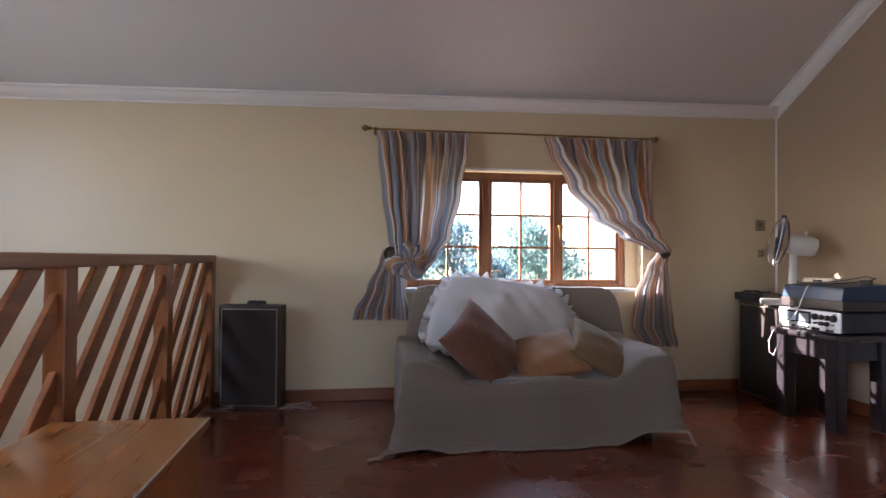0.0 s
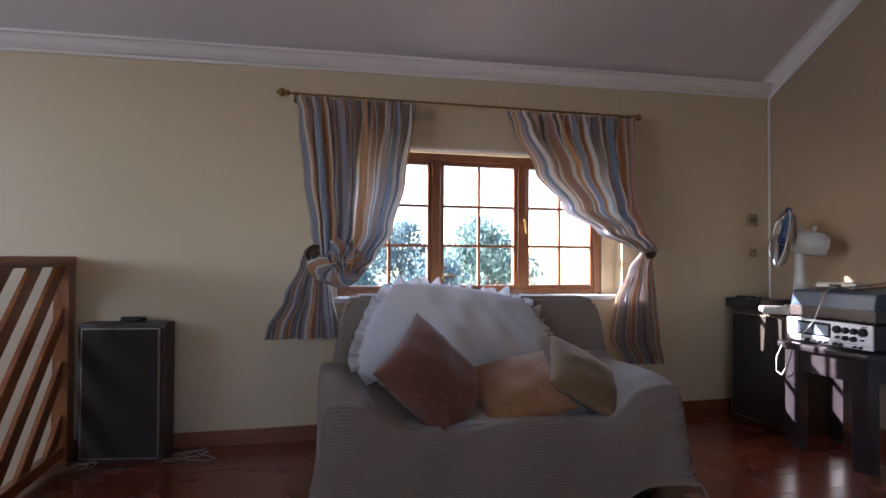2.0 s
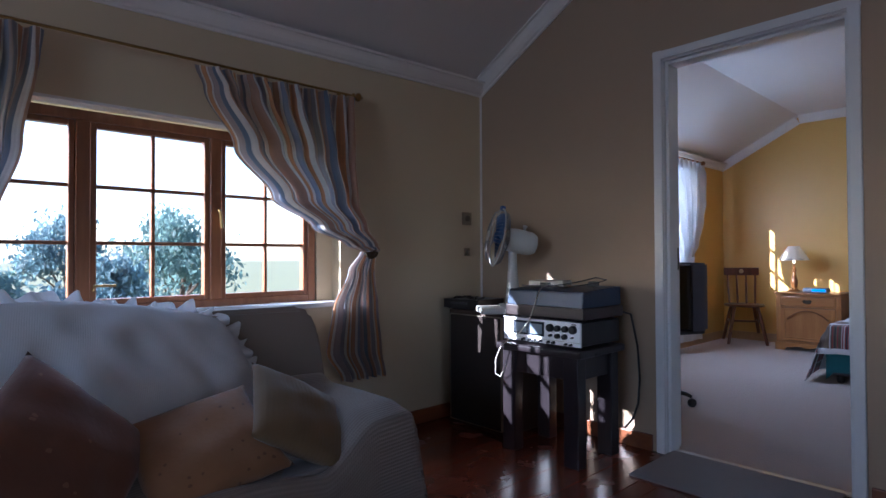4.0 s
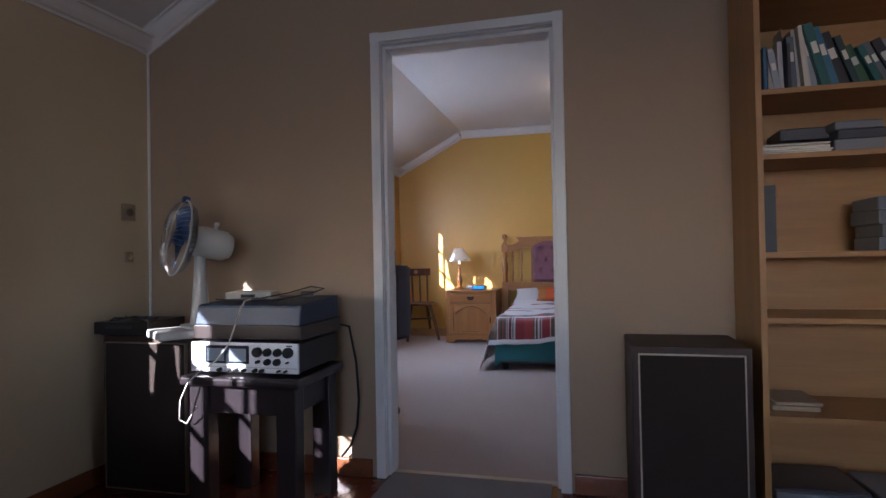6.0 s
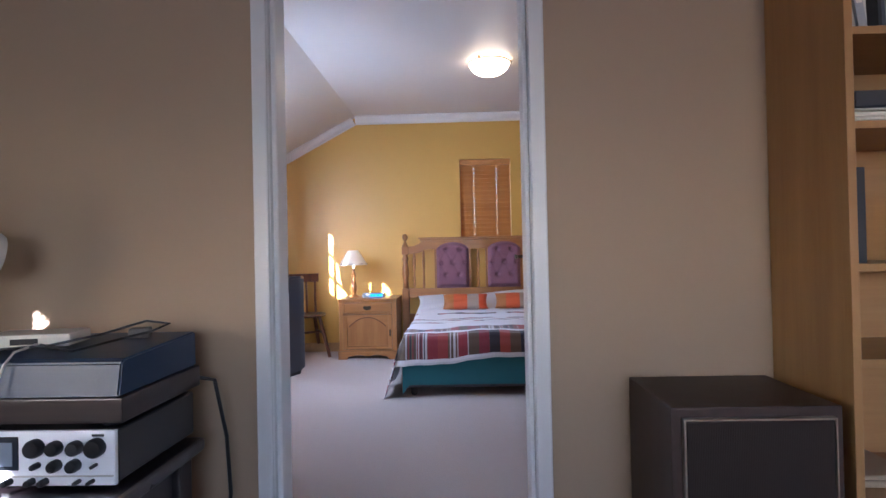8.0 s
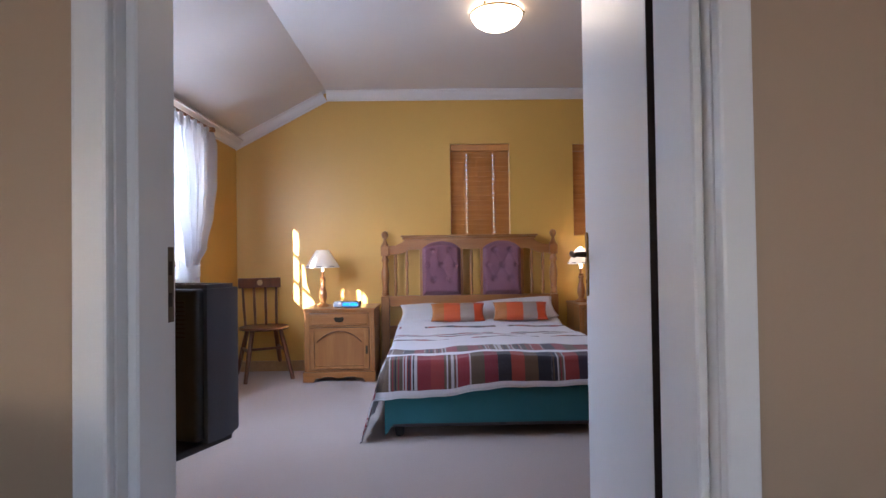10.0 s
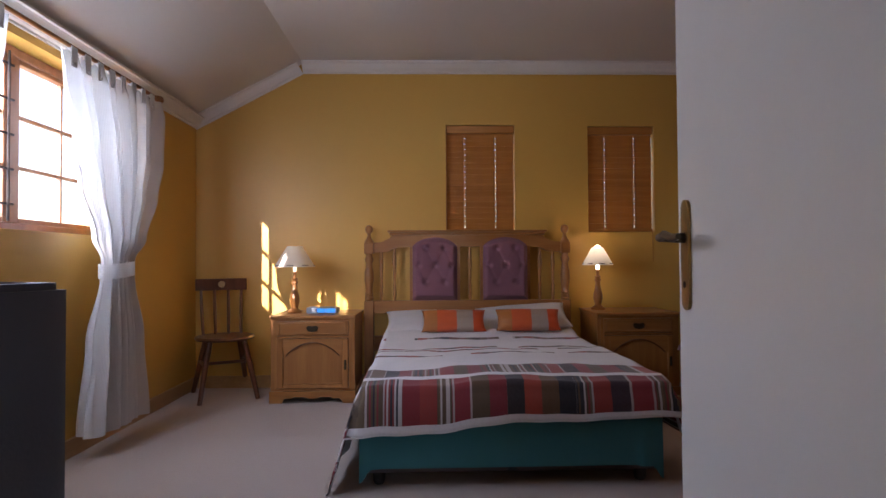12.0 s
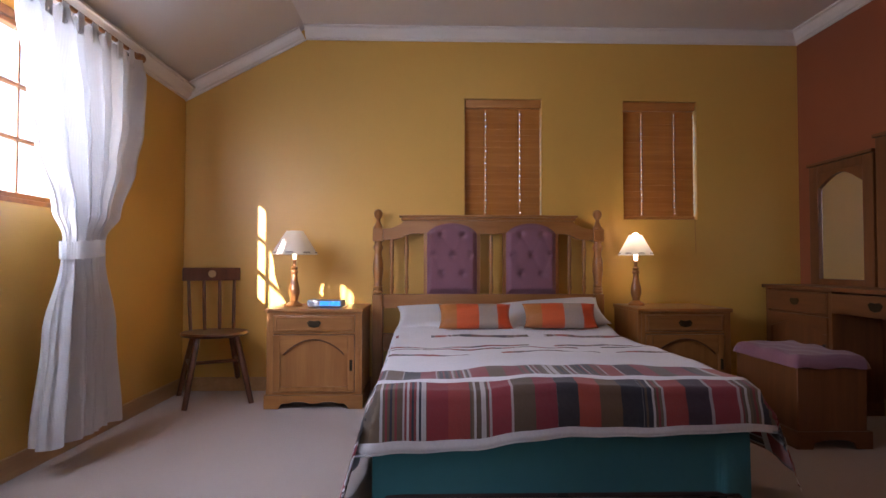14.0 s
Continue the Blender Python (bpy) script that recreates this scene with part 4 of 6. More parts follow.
def throw_fn(u, v):
    over = 0.44
    U, V = -over + u * (SW + 2 * over), -over + v * (0.60 + over)
    uc, vc = max(0.0, min(SW, U)), max(0.0, min(0.60, V))
    arm = max(0.92 * smooth01(0.36, 0.06, uc), smooth01(SW - 0.36, SW - 0.14, uc))
    top = 0.372 + 0.108 * arm - 0.038 * smooth01(0.3, 0.0, vc) * (1 - arm) - 0.012 * math.sin(6 * uc) * (1 - arm) + 0.03 * smooth01(0.5, 0.6, vc) + 0.008 * math.sin(9 * uc + 4 * vc)
    top -= 0.02 * arm * smooth01(0.12, 0.0, vc)
    du, dv = U - uc, V - vc
    drop = math.hypot(du, dv)
    if abs(du) > 0.01 and dv < -0.01:
        drop = max(abs(du), abs(dv)) + 0.35 * min(abs(du), abs(dv))
    along = uc * 9.0 + vc * 8.0
    wave = math.sin(along + 0.8) + 0.6 * math.sin(2.3 * along + 1.9)
    zmin = 0.03 + 0.02 * math.sin(uc * 5 + 1) + 0.055 * smooth01(SW * 0.5, SW * 0.85, uc) - 0.01 * smooth01(0.3, 0, uc)
    z = top - drop * 1.0 + 0.012 * math.exp(-drop * 30)
    spread = 0.008 + 0.014 * min(drop, 0.45) / 0.45 * (1 + 1.1 * wave)
    excess = max(0.0, zmin - z)
    z = max(z, zmin if excess < 0.02 else max(0.006, zmin - excess * 0.4))
    k = smooth01(0.0, 0.06, drop)
    sx = (1 if du > 0 else -1) if abs(du) > 1e-6 else 0.0
    sy = -1 if dv < -1e-6 else 0.0
    corner = 1.0 if (sx and sy) else 0.0
    x = uc + sx * k * (spread + excess * (0.22 if sx < 0 else 0.08) + (0.30 if sx < 0 else 0.04) * corner * drop * drop)
    y = vc + sy * k * (spread * 0.9 + excess * 0.12 + 0.12 * corner * drop * drop)
    return (x, y, z)


thr = solo("sofa_throw", sheet(bmesh.new(), throw_fn, 120, 70, lambda u, v: (u * 2.4, v * 1.1)), M_THROW, "grey waffle-weave throw hanging over the loveseat to the floor", "throw", pose(SX, SY, 0))
sol = thr.modifiers.new("thickness", "SOLIDIFY")
sol.thickness, sol.offset = 0.006, 1.0

part("hem", tube(bmesh.new(), [Vector(throw_fn(i / 160, 0.0)) + Vector((0, -0.002, 0.004)) for i in range(161)], 0.007, 6), M_THROW, thr, "thick knotted hem of the throw", 60)
part("hem", tube(bmesh.new(), [Vector(throw_fn(1.0, i / 60)) + Vector((0.002, 0, 0.004)) for i in range(61)], 0.008, 6), M_THROW, thr, "thick knotted hem of the throw", 60)
part("hem", tube(bmesh.new(), [Vector(throw_fn(0.0, i / 60)) + Vector((-0.002, 0, 0.004)) for i in range(61)], 0.008, 6), M_THROW, thr, "thick knotted hem of the throw", 60)

fp = thing("frilled_pillow", pose(0.905, 3.44, 0.63, -27, 8, 0), "large white frilled pillow leaning on the backrest", "pillow")
part("cover", pillow(0.94, 0.53, 0.20, 3, 0.0, 48, 36, 0.20, 0.17), M_LINEN, fp)
def frill(u, v):
    a = u * 2 * math.pi
    c, s = math.cos(a), math.sin(a)
    k = (abs(c) ** 4.2 + abs(s) ** 4.2) ** (-1 / 4.2)
    r = 1 + v * 0.15
    return (0.44 * k * c * r * (1 - 0.17 * k * s), 0.018 * math.sin(u * 46 * 6.28) * v * 1.5 + 0.02 * math.sin(u * 5 * 6.28) * v, 0.245 * k * s * r + 0.014 * math.sin(u * 31 * 6.28) * v)
part("frill", sheet(bmesh.new(), frill, 340, 5), M_LINEN, fp, "gathered white cotton frill")
for m, sz, t, mt, lb, seed in ((pose(0.689, 3.1, 0.508, -50, 45, -6), 0.455, 0.16, M_RUST, "rust brown square cushion standing on its corner", 4),
                               (pose(1.06, 3.10, 0.450, -60, -12, -4), 0.40, 0.12, M_AMBER, "amber patterned square cushion on the seat", 5),
                               (pose(1.372, 3.08, 0.485, -60, 30, -8), 0.38, 0.12, M_OLIVE, "dull gold square cushion by the arm", 6)):
    solo("cushion", pillow(sz, sz * 0.97, t, seed), mt, lb, "cushion", m, "loveseat cushions")

# ------------------------------------------------------------------ stool with the stereo
M_DARKW = wood("very_dark_wood", (0.010, 0.007, 0.009), (0.028, 0.019, 0.022), "y", 0.3, 0.3)
M_DARKZ = wood("very_dark_wood_upright", (0.010, 0.007, 0.009), (0.028, 0.019, 0.022), "z", 0.32, 0.3)
st = thing("wooden_stool", (2.70, 2.865, 0), "very dark stained wooden stool carrying the stereo", "stool")
part("top", bx(bmesh.new(), 0, 0.42, 0, 0.53, 0.535, 0.572, 0.012, 3), M_DARKW, st)
for x in (0.03, 0.33):
    for y in (0.03, 0.42):
        part("leg", bx(bmesh.new(), x, x + 0.07, y, y + 0.085, 0, 0.535, 0.006, 2), M_DARKZ, st)
part("apron", box(0.045, 0.07, 0.115, 0.42, 0.42, 0.534, 0.002), M_DARKW, st)
part("apron", box(0.36, 0.385, 0.115, 0.42, 0.42, 0.534, 0.002), M_DARKW, st)
for y in (0.05, 0.455):
    part("apron", box(0.10, 0.33, y, y + 0.025, 0.42, 0.534, 0.002), M_DARKZ, st)

M_ALU = plain("brushed_aluminium", (0.78, 0.79, 0.82), 0.45, 0.15, vary=0.05, grain=0.05)
M_PLAST = plain("black_plastic", (0.012, 0.012, 0.014), 0.3, vary=0.15, grain=0.03)
M_METER = plain("dark_meter_glass", (0.03, 0.035, 0.045), 0.06, vary=0.1, grain=0.0, coat=1.0)
amp = thing("stereo_amplifier", (2.755, 2.895, 0.573), "silver-fronted stereo amplifier on the dark stool", "amplifier")
part("case", box(0.012, 0.36, 0.0, 0.485, 0.012, 0.128, 0.004), M_PLAST, amp, "black amplifier case")
part("front_panel", box(0.0, 0.012, 0.0, 0.485, 0.010, 0.130, 0.003, 2), M_ALU, amp, "brushed silver front panel")
part("meter_window", box(-0.003, 0.001, 0.215, 0.415, 0.045, 0.118, 0.001), M_METER, amp, "dark glass meter window")
for y in (0.265, 0.365):
    part("meter", box(-0.0045, -0.0025, y - 0.038, y + 0.038, 0.055, 0.106), plain("pale_meter_dial", (0.22, 0.26, 0.32), 0.3), amp, "pale meter dial")
part("lower_strip", box(-0.002, 0.001, 0.004, 0.481, 0.030, 0.033), M_STEEL, amp)
def knob(y, z, r, parent):
    part("knob", lathe(bmesh.new(), [(r, 0.0), (r, -0.014), (r * 0.85, -0.020), (r * 0.2, -0.021)], (0, y, z), 16, "x"), M_PLAST, parent, "black rotary knob", 40)
for y, r in ((0.175, 0.020), (0.13, 0.016), (0.085, 0.016), (0.04, 0.021)):
    knob(y, 0.094, r, amp)
for y, r in ((0.172, 0.007), (0.13, 0.013), (0.088, 0.014), (0.042, 0.004)):
    knob(y, 0.056, r, amp)
for y in (0.345, 0.305, 0.27, 0.235, 0.185, 0.155, 0.08, 0.05):
    knob(y, 0.021, 0.008 if y > 0.15 else 0.005, amp)
part("badge", box(-0.002, 0.001, 0.024, 0.05, 0.117, 0.122), M_PLAST, amp)

M_LID = plain("smoked_acrylic", (0.018, 0.040, 0.085), 0.32, vary=0.25, grain=0.03, spec=0.3)
tt = thing("record_player", (2.765, 2.885, 0.702), "record player with a smoked lid on the amplifier", "record player")
part("plinth", box(0.0, 0.37, 0.0, 0.49, 0.012, 0.068, 0.004, 2), wood("dark_veneer", (0.02, 0.013, 0.012), (0.06, 0.035, 0.03), "y", 0.4), tt, "dark wood-grain plinth")
bm = bmesh.new()
prism(bm, [(0.002, 0.070), (0.365, 0.070), (0.362, 0.165), (0.030, 0.150), (0.016, 0.142)], "y", 0.008, 0.482)
bmesh.ops.bevel(bm, geom=bm.edges[:], offset=0.004, segments=2, affect="EDGES")
part("lid", bm, M_LID, tt, "scratched smoked acrylic lid")
for x in (0.04, 0.33):
    for y in (0.05, 0.44):
        part("foot", lathe(bmesh.new(), [(0.016, 0), (0.018, 0.012)], (x, y, 0), 12), M_PLAST, tt)
M_CREAMP = plain("cream_plastic", (0.62, 0.58, 0.50), 0.45, vary=0.06)
M_CREAMC = plain("cream_cable", (0.66, 0.62, 0.55), 0.45)
md = thing("router", pose(2.93, 3.20, 0.866, 0, 0, 12), "cream plastic router on the record player lid", "router")
part("case", bx(bmesh.new(), -0.06, 0.06, -0.10, 0.10, 0.0, 0.032, 0.008, 2), M_CREAMP, md)
part("socket", box(-0.062, -0.055, -0.03, 0.03, 0.008, 0.022), M_PLAST, md, "dark row of sockets")
solo("power_adapter", bx(bmesh.new(), -0.022, 0.022, -0.026, 0.026, 0, 0.026, 0.006, 2), plain("grey_plastic", (0.10, 0.095, 0.09), 0.5), "small grey power adapter beside the router", "adapter", pose(3.03, 2.995, 0.866, 0, 0, 20))
pts = [(2.90, 3.18, 0.873), (2.84, 3.10, 0.872), (2.80, 3.02, 0.868), (2.90, 2.99, 0.876), (2.97, 2.93, 0.89), (3.00, 2.90, 0.905), (2.98, 2.95, 0.915), (2.92, 3.03, 0.89), (2.86, 3.12, 0.873), (2.82, 3.25, 0.869), (2.84, 3.32, 0.87)]
solo("black_cable", tube(bmesh.new(), pts, 0.0035, 6), M_PLAST, "looped thin black cable on the lid", "cable", smooth=60)
pts = [(2.88, 3.16, 0.874), (2.80, 3.155, 0.868), (2.765, 3.15, 0.845), (2.742, 3.16, 0.78), (2.738, 3.19, 0.70), (2.735, 3.25, 0.63), (2.70, 3.31, 0.585), (2.682, 3.34, 0.55), (2.675, 3.37, 0.48), (2.69, 3.385, 0.40), (2.70, 3.36, 0.385), (2.69, 3.33, 0.42), (2.685, 3.30, 0.46)]
solo("cream_cable", tube(bmesh.new(), pts, 0.003, 8), M_CREAMC, "cream cable hanging over the amplifier and stool", "cable", smooth=60)
pts = [(3.10, 2.93, 0.75), (3.17, 2.86, 0.72), (3.20, 2.84, 0.55), (3.20, 2.83, 0.38), (3.21, 2.845, 0.25), (3.22, 2.88, 0.16), (3.225, 2.93, 0.10)]
solo("black_cable", tube(bmesh.new(), pts, 0.006, 8), M_PLAST, "black cable hanging behind the stool", "cable", smooth=60)

# things on the corner loudspeaker
pl = thing("disc_player", pose(2.88, 3.845, 0.701, 0, 0, 4), "flat black disc player on the corner loudspeaker", "disc player")
part("case", bx(bmesh.new(), 0, 0.26, -0.14, 0.14, 0.006, 0.062, 0.004, 2), M_PLAST, pl)
part("tray", box(-0.002, 0.001, -0.06, 0.08, 0.032, 0.046), plain("dark_grey_plastic", (0.05, 0.05, 0.055), 0.35), pl, "dark grey disc tray")
part("foot", box(0.02, 0.24, -0.12, 0.12, 0.0, 0.006), M_PLAST, pl)
pts = [(2.92 + 0.05 * math.sin(i * 0.9), 3.80 + 0.10 * math.cos(i * 0.55), 0.768 + 0.006 * (i % 3)) for i in range(24)]
solo("black_cable", tube(bmesh.new(), pts, 0.004, 6), M_PLAST, "tangled black cable on the disc player", "cable", smooth=60)

M_FANW = plain("white_fan_plastic", (0.55, 0.535, 0.50), 0.4, vary=0.06)
M_BLUE = plain("blue_fan_plastic", (0.018, 0.06, 0.17), 0.5, vary=0.1, grain=0.02)
M_WIRE = plain("chromed_wire", (0.30, 0.30, 0.32), 0.4, 1.0)
fan = thing("desk_fan", pose(2.955, 3.485, 0.701, 0, 0, 144), "white desk fan with blue blades on the corner loudspeaker", "fan")
part("base", bx(bx(bmesh.new(), -0.09, 0.20, -0.105, 0.105, 0.0, 0.036, 0.012, 3), -0.07, 0.07, -0.07, 0.07, 0.034, 0.05, 0.008, 2), M_FANW, fan)
part("stem", tube(bmesh.new(), [(0, 0, 0.03), (0, 0, 0.12), (0, 0, 0.26), (0, 0, 0.36)], [0.048, 0.038, 0.027, 0.024], 14), M_FANW, fan, "", 40)
HZ = 0.42
NOD = Matrix.Translation((0, 0, HZ)) @ Matrix.Rotation(radians(-11), 4, "Y") @ Matrix.Translation((0, 0, -HZ))


def nod(bm):
    """Tips a piece of the fan's head back a little."""
    bm.transform(NOD)
    return bm


part("motor", nod(lathe(bmesh.new(), [(0.02, -0.145), (0.052, -0.138), (0.068, -0.11), (0.072, -0.02), (0.066, 0.03), (0.03, 0.035)], (0, 0, HZ), 20, "x")), M_FANW, fan, "rounded white motor housing", 40)
part("oscillation_knob", nod(lathe(bmesh.new(), [(0.008, 0.0), (0.008, 0.03), (0.013, 0.032), (0.012, 0.045)], (-0.06, 0, HZ + 0.055), 10)), M_FANW, fan)
for k in range(4):
    def blade(u, v, k=k):
        r, a = 0.03 + 0.115 * u, k * math.pi / 2 + (v - 0.5) * (0.75 + 0.5 * u)
        return (0.085 + 0.035 * (v - 0.5), r * math.cos(a), HZ + r * math.sin(a))
    part("blade", nod(sheet(bmesh.new(), blade, 6, 6)), M_BLUE, fan, "blue plastic fan blade", 50)
part("hub", nod(lathe(bmesh.new(), [(0.034, 0.07), (0.036, 0.10), (0.025, 0.11), (0.004, 0.112)], (0, 0, HZ), 18, "x")), M_BLUE, fan, "", 40)
R = 0.168
wire = mesh_from("cage_wire", tube(bmesh.new(), [(0.145, 0.028, 0), (0.142, 0.09, 0), (0.125, 0.145, 0), (0.09, R, 0), (0.055, 0.145, 0), (0.035, 0.06, 0)], 0.0011, 4), M_WIRE)
for k in range(44):
    w_ = new("cage_wire", wire)
    w_.parent = fan
    w_.matrix_local = NOD @ pose(0, 0, HZ, k * 360 / 44, 0, 0)
part("cage_rim", nod(tube(bmesh.new(), [(0.09, R * math.cos(i * 0.1309), HZ + R * math.sin(i * 0.1309)) for i in range(49)], 0.0045, 6)), M_FANW, fan)
part("cage_badge", nod(lathe(bmesh.new(), [(0.03, 0.143), (0.031, 0.15), (0.005, 0.153)], (0, 0, HZ), 18, "x")), M_STEEL, fan, "round steel badge", 40)
part("cage_clip", nod(bx(bmesh.new(), 0.075, 0.105, -0.015, 0.015, HZ + R - 0.01, HZ + R + 0.018, 0.004)), M_BLUE, fan, "blue cage clip")

# wall plates, corner conduit and mat
for z, s in ((1.284, 0.042), (1.06, 0.026)):
    wp = thing("wall_plate", (3.117, WN, z), "small brownish plastic wall plate", "socket")
    part("plate", bx(bmesh.new(), -s, s, -0.012, 0.0, -s, s, 0.003), plain("beige_plastic", (0.30, 0.23, 0.15), 0.5), wp)
    part("button", lathe(bmesh.new(), [(s * 0.5, -0.012), (s * 0.45, -0.02), (s * 0.1, -0.021)], (0, 0, 0), 14, "y"), M_SILVER if s < 0.03 else plain("brown_plastic", (0.16, 0.12, 0.08), 0.5), wp)
structure("conduit", box(WD - 0.014, WD - 0.001, WN - 0.014, WN - 0.001, 0.085, LZ - 0.09, 0.003), M_CORNICE, "thin white painted conduit in the corner", "trim")
solo("door_mat", bx(bmesh.new(), 2.86, 3.322, 1.96, 2.71, 0.0, 0.011, 0.004), carpet_mat("grey_mat", (0.26, 0.235, 0.235)), "pale grey carpet mat at the doorway", "mat")

# ------------------------------------------------------------------ bookcase
M_BCASE = wood("pale_veneer_along", (0.33, 0.165, 0.055), (0.50, 0.285, 0.11), "y", 0.45, 0.05, 0.7)
M_BCASEZ = wood("pale_veneer_upright", (0.33, 0.165, 0.055), (0.50, 0.285, 0.11), "z", 0.45, 0.05, 0.7)
bc = thing("bookcase", (2.917, 0.05, 0), "tall pale wooden bookcase with half-empty shelves", "bookcase")
BW, BD, BH = 1.163, 0.345, 2.4
part("side", box(0, BD, BW - 0.02, BW, 0, BH, 0.001), M_BCASEZ, bc)
part("side", box(0, BD, 0, 0.02, 0, BH, 0.001), M_BCASEZ, bc)
part("back_panel", box(BD - 0.008, BD - 0.001, 0.02, BW - 0.02, 0, BH), M_BCASE, bc)
SHELF = [0.09, 0.462, 0.80, 1.027, 1.368, 1.594, 1.93, 2.2]
for z in SHELF:
    part("shelf", box(0.004, BD - 0.009, 0.02, BW - 0.02, z - 0.019, z, 0.001), M_BCASE, bc)
part("plinth", box(0.03, 0.05, 0.02, BW - 0.02, 0, 0.071), M_BCASE, bc)
part("top", box(0, BD, 0.02, BW - 0.02, BH - 0.02, BH), M_BCASE, bc)

BOOKC = [(0.04, 0.13, 0.22), (0.45, 0.43, 0.40), (0.03, 0.03, 0.035), (0.55, 0.53, 0.50), (0.02, 0.10, 0.10), (0.30, 0.32, 0.36), (0.60, 0.55, 0.45), (0.02, 0.05, 0.05), (0.05, 0.12, 0.06), (0.10, 0.11, 0.13)]
M_PAPER = plain("book_pages", (0.70, 0.66, 0.58), 0.8, vary=0.08)
M_BOOK = [plain("book_cover", c, 0.4, vary=0.12, grain=0.05) for c in BOOKC]


def book(m, thick, height, depth, mt, label):
    """A book with its spine at -x: thickness along y."""
    b = thing("book", m, label, "book", "books on the shelves")
    part("cover", bx(bx(bx(bmesh.new(), 0, depth, 0, 0.003, 0, height), 0, depth, thick - 0.003, thick, 0, height), -0.002, 0.003, 0.0, thick, 0, height, 0.001), mt, b)
    part("pages", box(0.004, depth - 0.004, 0.003, thick - 0.003, 0.003, height - 0.004), M_PAPER, b)
    if 0.018 < thick < 0.04:
        part("spine_label", box(-0.0035, -0.0015, thick * 0.2, thick * 0.8, height * 0.55, height * 0.72), M_PAPER, b)
    return b


rnd = random.Random(9)
y = 1.165
specs = [(0.012, 0.17, 0, 0), (0.018, 0.16, 1, 0), (0.022, 0.15, 5, -9), (0.016, 0.19, 3, -2), (0.010, 0.17, 2, -1), (0.024, 0.20, 9, -3), (0.014, 0.23, 3, -4), (0.014, 0.23, 6, -5), (0.012, 0.24, 3, -6), (0.02, 0.235, 5, -8), (0.03, 0.245, 4, -14), (0.026, 0.235, 0, -16), (0.034, 0.22, 2, -18), (0.022, 0.20, 7, -19), (0.03, 0.17, 8, -22), (0.022, 0.16, 4, -24), (0.02, 0.17, 9, -25), (0.03, 0.18, 2, -25), (0.02, 0.18, 5, -26)]
names = {0: "blue", 1: "grey", 2: "black", 3: "white", 4: "teal", 5: "pale grey", 6: "cream", 7: "dark green", 8: "green", 9: "charcoal"}
for t, h, c, lean in specs:
    y -= t + 0.0015 + (0.004 if lean < -10 else 0)
    book(pose(2.917 + 0.06 + rnd.uniform(0, 0.04), y, 1.595, lean * 1.0, 0, 0), t, h, 0.16, M_BOOK[c], names[c] + " book standing in a leaning row")
fl = solo("paper_sheet", box(0, 0.2, 0, 0.002, 0, 0.29), M_PAPER, "loose pale sheet tucked behind the books", "paper", pose(3.16, 1.02, 1.596, -6, 0, 0))


def pile(x, y, z, w, d, n, hts, mts, label, name="notepad", cat="paper"):
    for i in range(n):
        h = hts[i % len(hts)]
        solo(name, bx(bmesh.new(), 0, d, -w, 0, 0, h - 0.001, min(0.003, h * 0.3)), mts[i % len(mts)], label, cat, pose(x + 0.004 * ((i * 7) % 3), y - 0.006 * ((i * 5) % 3), z + 0.001, 0, 0, (i * 37 % 5) - 2))
        z += h


M_GREYBOX = plain("grey_box_card", (0.16, 0.17, 0.19), 0.5, vary=0.12)
M_DKBOX = plain("charcoal_box_card", (0.05, 0.05, 0.06), 0.4, vary=0.12)
M_BLUEBOX = plain("slate_blue_tin", (0.13, 0.15, 0.19), 0.3, vary=0.12, coat=0.3)
pile(2.965, 1.188, 1.368, 0.22, 0.24, 4, [0.012, 0.008, 0.014, 0.006], [M_PAPER], "white pad of paper lying on a shelf")
pile(2.97, 0.955, 1.368, 0.15, 0.2, 3, [0.045, 0.035, 0.03], [M_GREYBOX, M_DKBOX], "flat grey storage box in a stack", "storage_box", "box")
pile(3.05, 1.10, 1.43, 0.16, 0.17, 1, [0.045], [M_DKBOX], "charcoal storage box on papers", "storage_box", "box")
book(pose(2.96, 1.145, 1.0275), 0.042, 0.235, 0.2, M_BOOK[2], "thick black book standing alone")
pile(2.97, 0.83, 1.027, 0.19, 0.2, 4, [0.045, 0.045, 0.05, 0.045], [M_BLUEBOX, M_GREYBOX, M_BLUEBOX, M_BLUEBOX], "slate grey tin box in a stack", "storage_box", "box")
pile(3.0, 1.16, 0.462, 0.15, 0.2, 2, [0.018, 0.012], [plain("buff_paper", (0.42, 0.33, 0.23), 0.8)], "small buff pad of paper on a low shelf")
pile(2.95, 1.18, 0.09, 0.30, 0.25, 3, [0.07, 0.03, 0.012], [M_DKBOX, M_GREYBOX, M_DKBOX], "dark folder on the bottom shelf", "folder", "folder")
pile(2.95, 0.85, 0.09, 0.30, 0.25, 3, [0.05, 0.04, 0.012], [M_DKBOX, M_DKBOX, M_GREYBOX], "dark folder on the bottom shelf", "folder", "folder")

# floor boards, laid along the room's width
rnd = random.Random(3)
board_w = 0.092
boards = {}
n = 0
yb = WN - 0.001
while yb > -1.2:
    x = -1.028 + 0.0
    cuts = [x + rnd.uniform(0.7, 2.2)]
    while cuts[-1] < WD - 1.0:
        cuts.append(cuts[-1] + rnd.uniform(1.2, 2.4))
    xs = [x] + [c for c in cuts if c < WD - 0.4] + [WD + 0.055]
    for a, b in zip(xs, xs[1:]):
        ob = new("board", mesh_from("board", box(a, b - 0.0006, yb - board_w + 0.0007, yb, -0.006, 0.0 + rnd.uniform(-0.0004, 0.0004), 0.0008), M_FLOOR))
        ob.parent = floor
    yb -= board_w
